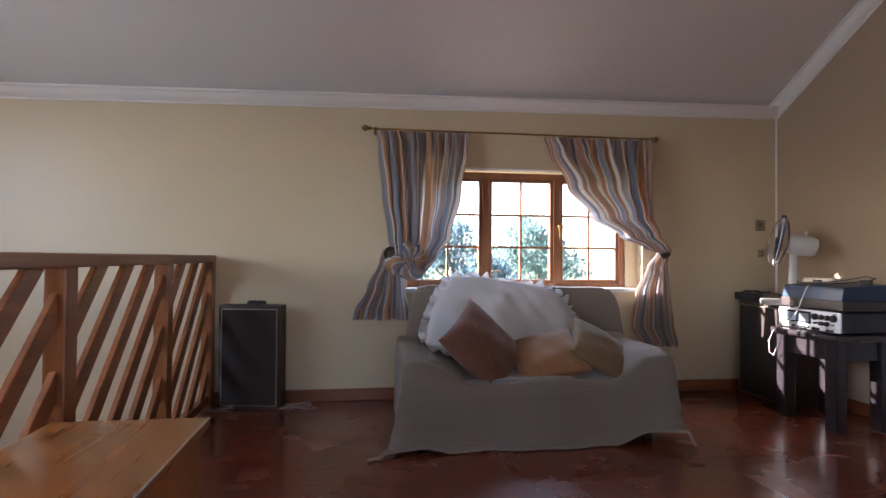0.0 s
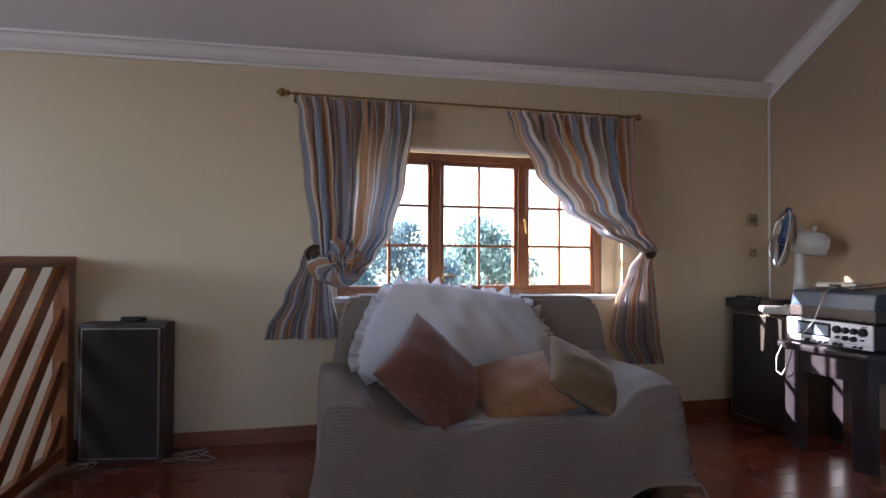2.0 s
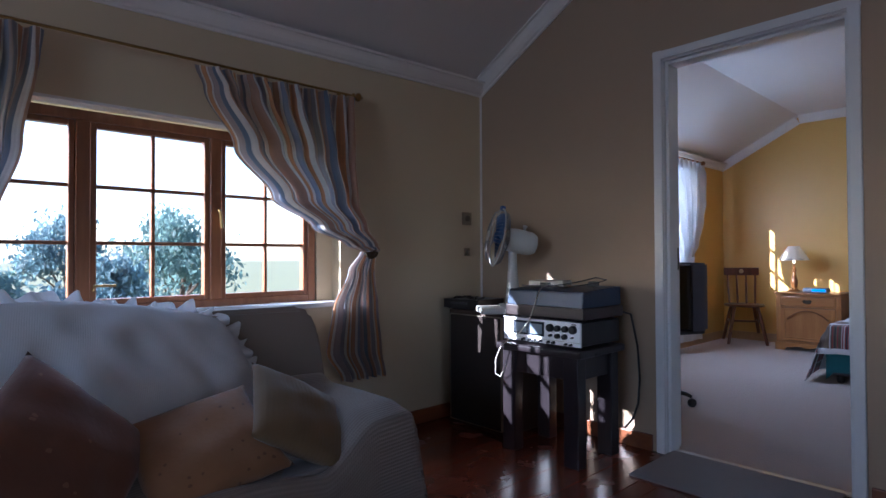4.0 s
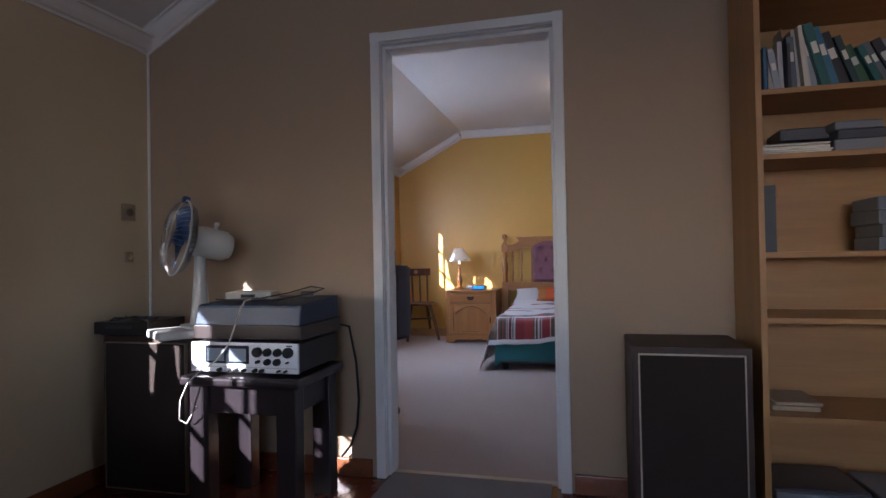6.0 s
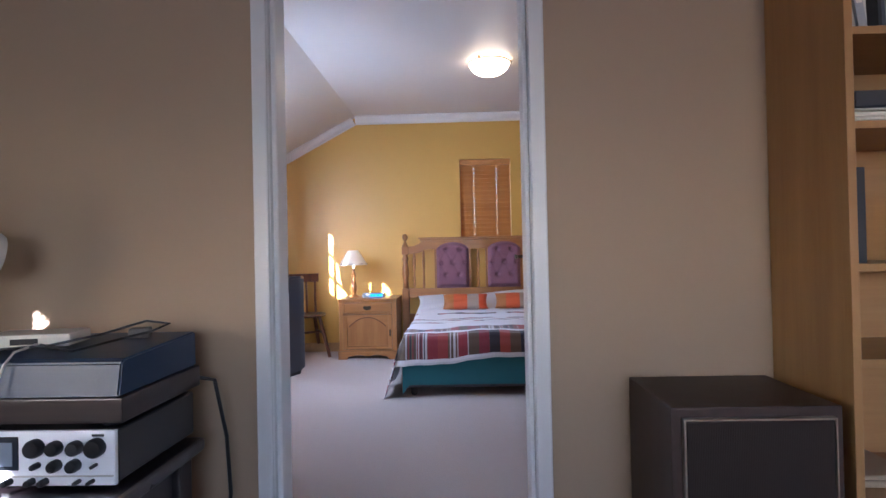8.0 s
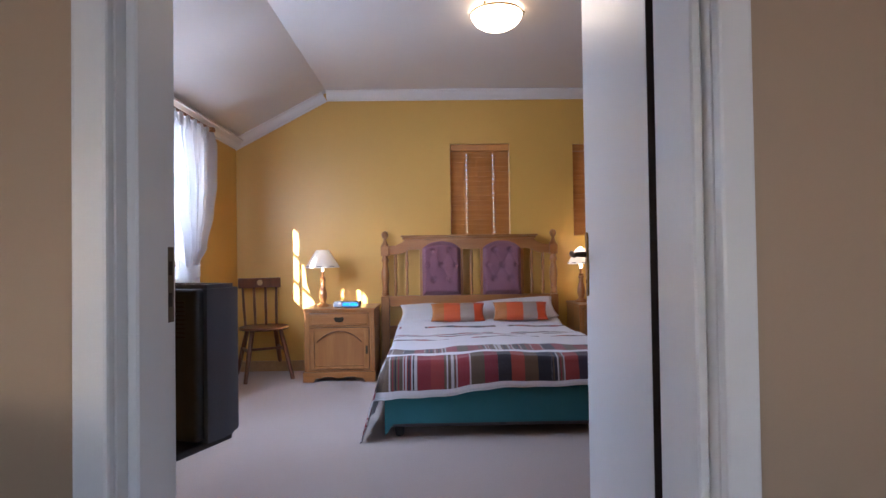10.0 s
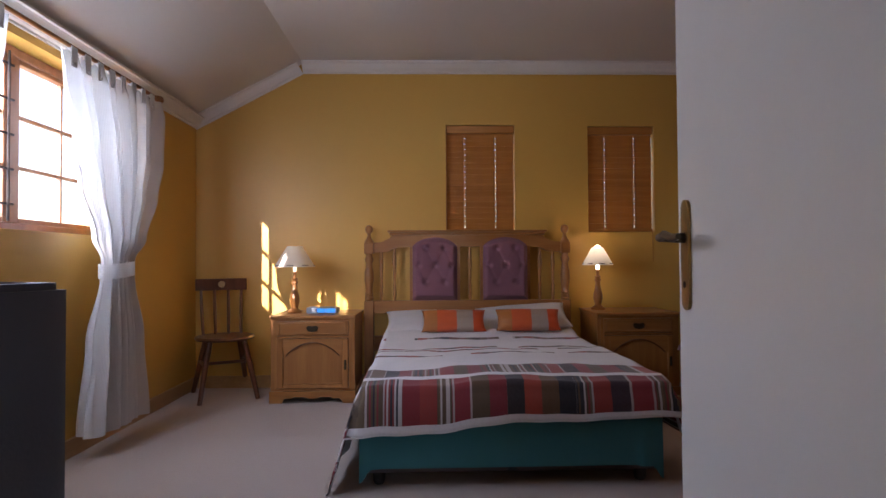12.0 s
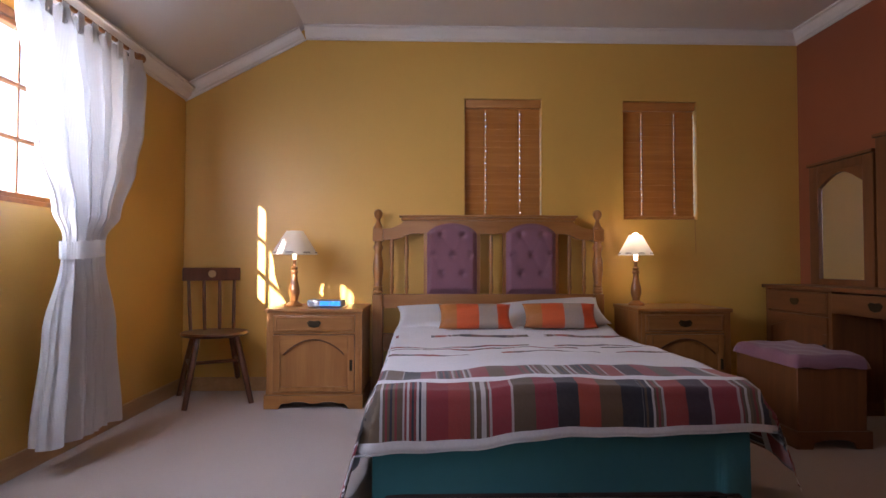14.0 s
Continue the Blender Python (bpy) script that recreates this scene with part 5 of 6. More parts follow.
structure("floor_boards_behind", bx(box(-1.028, WD + 0.055, WK, yb, -0.006, 0.0), WW, -1.03, WK, 0.54, -0.006, 0.0), M_FLOOR, "red-stained varnished wooden boards", "floor")

# ================================================================== bedroom
M_OAK = wood("honey_oak_upright", (0.26, 0.095, 0.022), (0.47, 0.21, 0.060), "z", 0.36, 0.25)
M_OAKY = wood("honey_oak_along", (0.26, 0.095, 0.022), (0.47, 0.21, 0.060), "y", 0.36, 0.25)
M_OAKX = wood("honey_oak_cross", (0.26, 0.095, 0.022), (0.47, 0.21, 0.060), "x", 0.36, 0.25)
M_MAUVE = cloth("mauve_velvet", (0.23, 0.095, 0.125), 220.0, 0.15)
M_PULL = plain("aged_bronze", (0.06, 0.045, 0.03), 0.45, 0.9, vary=0.2)

# ------------------------------------------------------------------ bed
BX0, BX1, BY0, BY1 = 5.80, 7.70, 1.245, 2.585
bed = thing("bed", ((BX0 + BX1) / 2, (BY0 + BY1) / 2, 0), "double bed with a teal base and an oak headboard", "bed")
cx, cy = (BX0 + BX1) / 2, (BY0 + BY1) / 2
L2, W2 = (BX1 - BX0) / 2, (BY1 - BY0) / 2
M_TEAL = cloth("teal_base_cloth", (0.028, 0.155, 0.18), 260.0, 0.12)
part("base", bx(bmesh.new(), -L2, L2, -W2, W2, 0.09, 0.33, 0.015, 2), M_TEAL, bed, "teal cloth bed base")
part("base_rail", bx(bmesh.new(), -L2 + 0.004, L2, -W2 + 0.004, W2 - 0.004, 0.068, 0.10, 0.004), plain("brown_edge_cloth", (0.07, 0.05, 0.05), 0.8), bed, "brown lower edge of the base")
part("mattress", bx(bmesh.new(), -L2 + 0.01, L2, -W2 + 0.01, W2 - 0.01, 0.33, 0.455, 0.03, 3), M_LINEN, bed, "white mattress", 40)
part("label_tag", box(-L2 - 0.003, -L2 + 0.001, cy * 0 - 0.02, 0.02, 0.073, 0.09), M_PLAST, bed, "small dark maker's tag")
for x in (-L2 + 0.06, L2 - 0.1):
    for y in (-W2 + 0.07, W2 - 0.07):
        part("leg", lathe(bmesh.new(), [(0.02, 0), (0.028, 0.02), (0.03, 0.069)], (x, y, 0), 12), M_BLACK, bed, "short black leg", 40)
# skirt corner of the base cloth
part("valance", sheet(bmesh.new(), lambda u, v: (-L2 - 0.006 - 0.02 * v * (0.5 + 0.5 * math.sin(u * 26)) * (abs(u - 0.5) > 0.42), -W2 - 0.012 + (2 * W2 + 0.024) * u, 0.35 - v * (0.26 + 0.06 * smooth01(0.46, 0.5, abs(u - 0.5)))), 80, 8), M_TEAL, bed, "teal cloth hanging over the foot end")


def post_profile(z0, z1):
    pr, H = [], z1 - z0
    for k, r in ((0.0, 0.022), (0.02, 0.034), (0.05, 0.036), (0.08, 0.028), (0.10, 0.034), (0.13, 0.028), (0.16, 0.033), (0.19, 0.027), (0.30, 0.030), (0.45, 0.038), (0.60, 0.036), (0.72, 0.027), (0.80, 0.024), (0.86, 0.034), (0.90, 0.034), (0.94, 0.026), (1.0, 0.026)):
        pr.append((r, z0 + H * k))
    return pr


HX = 7.785
hb = thing("headboard", (HX, (2.758 + 1.181) / 2, 0), "honey oak headboard with turned posts and mauve buttoned panels", "headboard")
HW = (2.758 - 1.181) / 2
for s in (-1, 1):
    y = s * HW
    pst = part("post", bx(bmesh.new(), -0.035, 0.035, y - 0.037, y + 0.037, 0.0, 0.70, 0.004), M_OAK, hb)
    part("post_block", bx(bmesh.new(), -0.035, 0.035, y - 0.037, y + 0.037, 1.075, 1.165, 0.004), M_OAK, pst)
    part("turning", lathe(bmesh.new(), post_profile(0.70, 1.075), (0, y, 0), 18), M_OAK, pst, "", 50)
    part("finial", lathe(bmesh.new(), [(0.034, 1.165), (0.036, 1.175), (0.024, 1.19), (0.014, 1.215), (0.013, 1.235), (0.022, 1.243), (0.030, 1.26), (0.031, 1.275), (0.026, 1.292), (0.012, 1.303), (0.002, 1.305)], (0, y, 0), 18), M_OAK, pst, "round oak ball finial", 50)
top = [(-HW + 0.037, 1.085), (-HW + 0.037, 1.165), (-HW + 0.10, 1.17), (-HW + 0.165, 1.20), (-HW + 0.185, 1.225)]
under = [(HW - 0.037, 1.085), (HW - 0.12, 1.088), (HW - 0.17, 1.10), (HW - 0.20, 1.12), (HW - 0.24, 1.13)]
out = top + [(-p[0], p[1]) for p in reversed(top)] + under[1:] + [(-p[0], p[1]) for p in reversed(under[1:])]
part("top_board", prism(bmesh.new(), out, "x", -0.018, 0.022), M_OAKY, hb)
part("crest_rail", bx(bx(bmesh.new(), -0.035, 0.03, -HW + 0.165, HW - 0.165, 1.222, 1.246, 0.008, 2), -0.042, 0.035, -HW + 0.15, HW - 0.15, 1.246, 1.262, 0.006, 2), M_OAKY, hb)
part("lower_rail", bx(bmesh.new(), -0.018, 0.022, -HW + 0.037, HW - 0.037, 0.60, 0.70, 0.005, 2), M_OAKY, hb)
part("bottom_rail", bx(bmesh.new(), -0.018, 0.022, -HW + 0.037, HW - 0.037, 0.30, 0.42, 0.005, 2), M_OAKY, hb)
for c in (2.232, 1.667):
    c -= (2.758 + 1.181) / 2
    w, z0, z1 = 0.178, 0.70, 1.12
    for s in (-1, 1):
        part("stile", box(-0.014, 0.018, c + s * (w + 0.012) - 0.011, c + s * (w + 0.012) + 0.011, z0, 1.135), M_OAK, hb)
    dim = [(0.075, 0.42), (-0.075, 0.42), (0.135, 0.28), (0.0, 0.28), (-0.135, 0.28), (0.075, 0.145), (-0.075, 0.145)]

    def pad(u, v, c=c):
        a, b = 2 * u - 1, v
        ztop = 0.385 + 0.12 * math.sqrt(max(0.0, 1 - (a * 0.92) ** 2))
        y, z = a * w, b * ztop
        edge = min(1 - abs(a), b * 2.2, (1 - b) * 2.2)
        puff = 0.045 * smooth01(0.0, 0.20, edge)
        for dy, dz in dim:
            d = math.hypot(y - dy, z - dz)
            puff -= 0.026 * math.exp(-(d / 0.022) ** 2)
        for i in range(len(dim)):
            for j in range(i):
                p, q = Vector(dim[i]), Vector(dim[j])
                if 0.1 < (p - q).length < 0.17 and abs(p.y - q.y) > 0.05:
                    k = max(0.0, min(1.0, (Vector((y, z)) - p).dot(q - p) / (q - p).length_squared))
                    puff -= 0.004 * math.exp(-(((Vector((y, z)) - p - (q - p) * k).length) / 0.009) ** 2)
        return (-0.018 - puff, c + y, z0 + z)
    pan = part("panel", sheet(bmesh.new(), pad, 48, 64), M_MAUVE, hb, "mauve velvet buttoned panel with an arched top")
    part("panel_back", box(-0.016, 0.012, c - w, c + w, z0, z0 + 0.385), M_OAK, hb)
    for dy, dz in dim:
        part("button", lathe(bmesh.new(), [(0.009, 0.0), (0.010, -0.004), (0.004, -0.008)], (-0.030, c + dy, z0 + dz), 10, "x"), M_MAUVE, pan, "", 50)
SPIN = [(0.0, 0.0), (0.010, 0.0), (0.012, 0.03), (0.016, 0.05), (0.011, 0.07), (0.015, 0.085), (0.011, 0.10), (0.015, 0.115), (0.010, 0.14), (0.012, 0.22), (0.0165, 0.30), (0.012, 0.37), (0.009, 0.42)]
for y in (2.66, 2.555, 1.95, 1.385, 1.28):
    part("spindle", lathe(bmesh.new(), [(r, 0.70 + h) for r, h in SPIN[1:]], (0.0, y - (2.758 + 1.181) / 2, 0), 12), M_OAK, hb, "", 50)

# bedspread with woven bands
def spread_mat():
    m, nt, b = nodes_of("white_bedspread_with_striped_bands")
    uv = nt.nodes.new("ShaderNodeTexCoord").outputs["UV"]
    sep = nt.nodes.new("ShaderNodeSeparateXYZ")
    nt.links.new(uv, sep.inputs[0])
    u, v = sep.outputs[0], sep.outputs[1]
    cols = [(0.24, 0.014, 0.022), (0.012, 0.012, 0.022), (0.12, 0.06, 0.025), (0.36, 0.045, 0.022), (0.022, 0.015, 0.02), (0.22, 0.014, 0.024), (0.10, 0.06, 0.03), (0.27, 0.02, 0.03), (0.04, 0.016, 0.03), (0.30, 0.03, 0.022)]

    def rnd_(x, off):
        wn = nt.nodes.new("ShaderNodeTexWhiteNoise")
        wn.noise_dimensions = "1D"
        nt.links.new(maths(nt, "ADD", x, off), wn.inputs["W"])
        return wn.outputs["Value"]

    def cells(w, off):
        return rnd_(maths(nt, "FLOOR", maths(nt, "DIVIDE", u, w)), off)

    def stripes(w, off):
        turn = maths(nt, "FRACT", maths(nt, "ADD", maths(nt, "MULTIPLY", maths(nt, "FLOOR", maths(nt, "DIVIDE", u, w)), 0.1), off * 0.1 + 0.05))
        a = ramp(nt, turn, [(i / len(cols), c) for i, c in enumerate(cols)], True)
        f = ramp(nt, cells(w * 0.11, off + 9.3), [(0.0, (0.10, 0.06, 0.035)), (0.32, (0.22, 0.03, 0.03)), (0.52, (0.50, 0.46, 0.46)), (0.68, (0.14, 0.09, 0.05)), (0.86, (0.02, 0.018, 0.03))], True)
        pick = maths(nt, "LESS_THAN", cells(w, off + 31.7), 0.28)
        edge = maths(nt, "LESS_THAN", maths(nt, "FRACT", maths(nt, "DIVIDE", u, w)), maths(nt, "MULTIPLY", maths(nt, "SUBTRACT", cells(w, off + 77.1), 0.3), 0.22))
        return mix(nt, maths(nt, "MULTIPLY", edge, 0.8), mix(nt, pick, a, f), (0.48, 0.42, 0.42))

    def band(a, c):
        return maths(nt, "MULTIPLY", maths(nt, "GREATER_THAN", v, a), maths(nt, "LESS_THAN", v, c))
    mid, big = noise_of(nt, coords(nt), 70.0), noise_of(nt, coords(nt), 5.0)
    white = mix(nt, big, (0.72, 0.70, 0.73), (0.80, 0.78, 0.80))
    col = mix(nt, band(0.035, 0.235), white, stripes(0.078, 21.4))
    col = mix(nt, band(0.275, 0.46), col, stripes(0.066, 47.0))
    wob = maths(nt, "ADD", v, maths(nt, "MULTIPLY", rnd_(maths(nt, "FLOOR", maths(nt, "DIVIDE", u, 0.11)), 5.0), 0.012))
    for a, c, w, off in ((0.84, 0.872, 0.10, 4.0), (1.02, 1.055, 0.075, 8.0), (1.09, 1.125, 0.085, 6.0), (1.46, 1.51, 0.12, 3.0)):
        on = maths(nt, "MULTIPLY", maths(nt, "GREATER_THAN", wob, a), maths(nt, "LESS_THAN", wob, c))
        on = maths(nt, "MULTIPLY", on, maths(nt, "GREATER_THAN", cells(w * 0.8, off + 0.5), 0.12))
        col = mix(nt, on, col, stripes(w * 0.6, off))
    col = mix(nt, maths(nt, "MULTIPLY", mid, 0.22), col, (0.10, 0.09, 0.10))
    nt.links.new(col, b.inputs["Base Color"])
    b.inputs["Roughness"].default_value = 0.85
    b.inputs["Sheen Weight"].default_value = 0.2
    bump(nt, b, maths(nt, "ADD", mid, maths(nt, "MULTIPLY", big, 0.5)), 0.3, 0.004)
    return m


M_SPREAD = spread_mat()
FOOT_DROP = 0.16


def spread_fn(u, v):
    over, over_r = 0.40, 0.25
    W, L = BY1 - BY0, 1.80
    U, V = -over_r + u * (W + over + over_r), -FOOT_DROP + v * (L + FOOT_DROP)
    uc, vc = max(0.0, min(W, U)), max(0.0, V)
    top = 0.468 + 0.007 * math.sin(3 * uc + 2 * vc) + 0.003 * math.sin(11 * uc - 7 * vc) + 0.0035 * math.sin(17 * vc + 5 * uc + 1.5 * math.sin(6 * uc)) + 0.002 * math.sin(31 * uc + 13 * vc + 2 * math.sin(9 * vc)) + 0.055 * smooth01(1.2, 1.75, vc) - 0.02 * smooth01(0.12, 0.0, vc)
    top += 0.012 * smooth01(0.5, 0.0, abs(uc - W / 2))
    du, dv = U - uc, V - vc
    sl = 0.11 * (uc / W - 0.55)
    side = abs(du)
    drop = max(side, abs(dv) * (1 + sl * 4)) + 0.45 * min(side, abs(dv))
    k = smooth01(0.0, 0.07, drop)
    along = vc * 9 + (uc if side < 1e-6 else 0) * 10
    wave = math.sin(along) + 0.5 * math.sin(2.7 * along + 1)
    z = top - drop + 0.02 * math.exp(-drop * 25) - 0.02
    spread = 0.018 + 0.05 * drop * (1.1 + 0.6 * wave)
    sx = (1 if du > 0 else -1) if side > 1e-6 else 0
    corner = 1.0 if (side > 1e-6 and dv < -1e-6) else 0.0
    x = vc - k * (spread if dv < -1e-6 else 0) - corner * 0.06 * drop
    y = uc + sx * k * (spread + 0.22 * drop)
    if uc < 0.25:
        y -= 0.055 * smooth01(0.25, 0.0, uc) * smooth01(1.3, 0.0, vc)
    return (x, y, max(z, 0.012))


bs = solo("bedspread", sheet(bmesh.new(), spread_fn, 110, 110, lambda u, v: (0.15 + u * 1.99, v * 1.96)), M_SPREAD, "white bedspread with red, black and brown striped bands", "bedspread", pose(BX0, BY0, 0))
sol = bs.modifiers.new("thickness", "SOLIDIFY")
sol.thickness, sol.offset = 0.008, 1.0
part("hem", tube(bmesh.new(), [Vector(spread_fn(i / 160, 0.0)) + Vector((-0.004, 0, 0.002)) for i in range(24, 146)], 0.005, 6), M_LINEN, bs, "white stitched hem", 60)
for m, seed in ((pose(7.52, 2.26, 0.56, 74, 0, 92), 11), (pose(7.52, 1.58, 0.585, 70, 4, 86), 12)):
    solo("pillow", pillow(0.70, 0.42, 0.10, seed, 0.0, 26, 26, 0.0), M_LINEN, "plump white pillow against the headboard", "pillow", m, "bed pillows")
def cushion_stripes():
    m, nt, b = nodes_of("orange_and_beige_satin")
    uv = nt.nodes.new("ShaderNodeTexCoord").outputs["UV"]
    sep = nt.nodes.new("ShaderNodeSeparateXYZ")
    nt.links.new(uv, sep.inputs[0])
    col = ramp(nt, maths(nt, "DIVIDE", sep.outputs[0], 0.46), [(0.0, (0.42, 0.15, 0.035)), (0.24, (0.62, 0.095, 0.02)), (0.54, (0.38, 0.31, 0.26)), (0.80, (0.60, 0.075, 0.018))], True)
    mid = noise_of(nt, coords(nt), 90.0)
    col = mix(nt, maths(nt, "MULTIPLY", mid, 0.25), col, (0.25, 0.06, 0.02))
    nt.links.new(col, b.inputs["Base Color"])
    b.inputs["Roughness"].default_value = 0.45
    bump(nt, b, mid, 0.2, 0.003)
    return m


M_ORANGE = cushion_stripes()
for m, seed in ((pose(7.30, 2.105, 0.585, -38, 0, -90), 21), (pose(7.28, 1.575, 0.59, -38, 0, -93), 22)):
    solo("scatter_cushion", pillow(0.46, 0.18, 0.11, seed), M_ORANGE, "small orange and beige striped satin cushion", "cushion", m, "orange cushions")


# ------------------------------------------------------------------ bedside cabinets
# dark tone that stands in for shade in the cabinet's creases
M_CREASE_SHADE = plain("dark_oak_crease_shade", (0.10, 0.034, 0.010), 0.5)


def cabinet(m, label):
    c = thing("bedside_cabinet", m, label, "bedside cabinet", "bedside cabinets")
    W, D, H = 0.58, 0.47, 0.625
    part("top", bx(bmesh.new(), -0.02, D, -W / 2 - 0.018, W / 2 + 0.018, H - 0.024, H, 0.008, 3), M_OAKY, c)
    for s in (-1, 1):
        part("side_panel", box(0.0, D - 0.01, s * (W / 2) - 0.01, s * (W / 2) + 0.01, 0.075, H - 0.025, 0.002), M_OAK, c)
    part("back_panel", box(D - 0.02, D - 0.012, -W / 2 + 0.01, W / 2 - 0.01, 0.075, H - 0.025), M_OAK, c)
    part("floor_panel", box(0.0, D - 0.02, -W / 2 + 0.01, W / 2 - 0.01, 0.085, 0.10), M_OAKY, c)
    part("front_frame", bx(bx(bx(bx(bmesh.new(), -0.004, 0.014, -W / 2 + 0.01, -W / 2 + 0.034, 0.10, H - 0.025), -0.004, 0.014, W / 2 - 0.034, W / 2 - 0.01, 0.10, H - 0.025), -0.003, 0.013, -W / 2 + 0.034, W / 2 - 0.034, 0.462, 0.476), -0.003, 0.013, -W / 2 + 0.034, W / 2 - 0.034, H - 0.04, H - 0.025), M_OAK, c)
    dr = part("drawer", bx(bmesh.new(), -0.012, 0.02, -W / 2 + 0.036, W / 2 - 0.036, 0.479, H - 0.042, 0.006, 2), M_OAKY, c)
    part("drawer_bead", bx(bx(bx(bx(bmesh.new(), -0.018, -0.011, -W / 2 + 0.05, W / 2 - 0.05, 0.488, 0.494, 0.002), -0.018, -0.011, -W / 2 + 0.05, W / 2 - 0.05, 0.567, 0.573, 0.002), -0.018, -0.011, -W / 2 + 0.05, -W / 2 + 0.056, 0.494, 0.567, 0.002), -0.018, -0.011, W / 2 - 0.056, W / 2 - 0.05, 0.494, 0.567, 0.002), M_OAKY, dr)
    plate = [(-0.045, 0.535), (-0.03, 0.552), (0.0, 0.546), (0.03, 0.552), (0.045, 0.535), (0.03, 0.512), (0.0, 0.505), (-0.03, 0.512)]
    pull = part("pull", prism(bmesh.new(), plate, "x", -0.016, -0.0125), M_PULL, dr, "aged bronze drawer pull")
    part("bail", tube(bmesh.new(), [(-0.018, -0.032, 0.534), (-0.03, -0.03, 0.52), (-0.034, 0.0, 0.513), (-0.03, 0.03, 0.52), (-0.018, 0.032, 0.534)], 0.004, 6), M_PULL, dr, "", 50)
    dw = W / 2 - 0.036
    door = part("door", bx(bmesh.new(), 0.0, 0.012, -dw, dw, 0.105, 0.459), M_OAK, c)
    fr = bmesh.new()
    for s in (-1, 1):
        bx(fr, -0.014, 0.0, s * dw - (0.0 if s < 0 else 0.042), s * dw + (0.042 if s < 0 else 0.0), 0.105, 0.459, 0.003)
    bx(fr, -0.014, 0.0, -dw + 0.042, dw - 0.042, 0.105, 0.135, 0.003)
    part("door_frame_strip", fr, M_OAK, door)
    arch = [(-dw + 0.042, 0.459), (-dw + 0.042, 0.335), (-dw + 0.06, 0.335)]
    for i in range(13):
        k = i / 12
        arch.append((-dw + 0.065 + (2 * dw - 0.13) * k, 0.337 + 0.095 * math.sin(k * math.pi) ** 0.8))
    curve = [(-0.015, a, z) for a, z in arch[3:]]
    arch += [(dw - 0.06, 0.335), (dw - 0.042, 0.335), (dw - 0.042, 0.459)]
    part("arch_rail", prism(bmesh.new(), arch, "x", -0.014, -0.0005), M_OAKY, door, "arched top rail")
    # dark line draws the shade that the arch rail hardly casts
    part("arch_shade_line", tube(bmesh.new(), curve, 0.0045, 6), M_CREASE_SHADE, door, "dark line coloured as shade under the arch rail")
    # dark strip laid over the gap above the door, as its shade
    part("gap_shade_strip", box(-0.0045, -0.0035, -dw, dw, 0.4605, 0.4645), M_CREASE_SHADE, c)
    part("door_pull", bx(bx(bmesh.new(), -0.018, -0.0145, -dw + 0.012, -dw + 0.03, 0.235, 0.305, 0.002), -0.028, -0.0185, -dw + 0.016, -dw + 0.026, 0.24, 0.285, 0.003), M_PULL, door, "small bronze drop pull")
    foot = [(-W / 2 - 0.018, 0.0), (-W / 2 + 0.075, 0.0), (-W / 2 + 0.08, 0.02), (-W / 2 + 0.10, 0.035), (-W / 2 + 0.14, 0.033), (-W / 2 + 0.16, 0.045), (-0.06, 0.045), (-0.03, 0.035), (0.0, 0.03)]
    outl = foot + [(-p[0], p[1]) for p in reversed(foot[:-1])] + [(W / 2 + 0.018, 0.085), (-W / 2 - 0.018, 0.085)]
    part("plinth", prism(bmesh.new(), outl, "x", -0.02, 0.002), M_OAKY, c, "shaped plinth with bracket feet")
    for s in (-1, 1):
        part("plinth_side", bx(bmesh.new(), 0.003, D - 0.01, s * (W / 2 + 0.009) - 0.009, s * (W / 2 + 0.009) + 0.009, 0.0, 0.085, 0.002), M_OAKX, c)
    return c


cab = cabinet(pose(7.345, 3.118, 0.005), "honey oak bedside cabinet with one drawer and an arched door")
copy_thing(cab, pose(7.345, 0.755, 0.005))


M_SHADE = cloth("cream_shade_cloth", (0.74, 0.69, 0.60), 300.0, 0.04, 0.3)
M_BULB = glow("lit_bulb", (1.0, 0.84, 0.62), 3.0)
M_BULB2 = glow("dim_bulb", (1.0, 0.78, 0.48), 0.6)


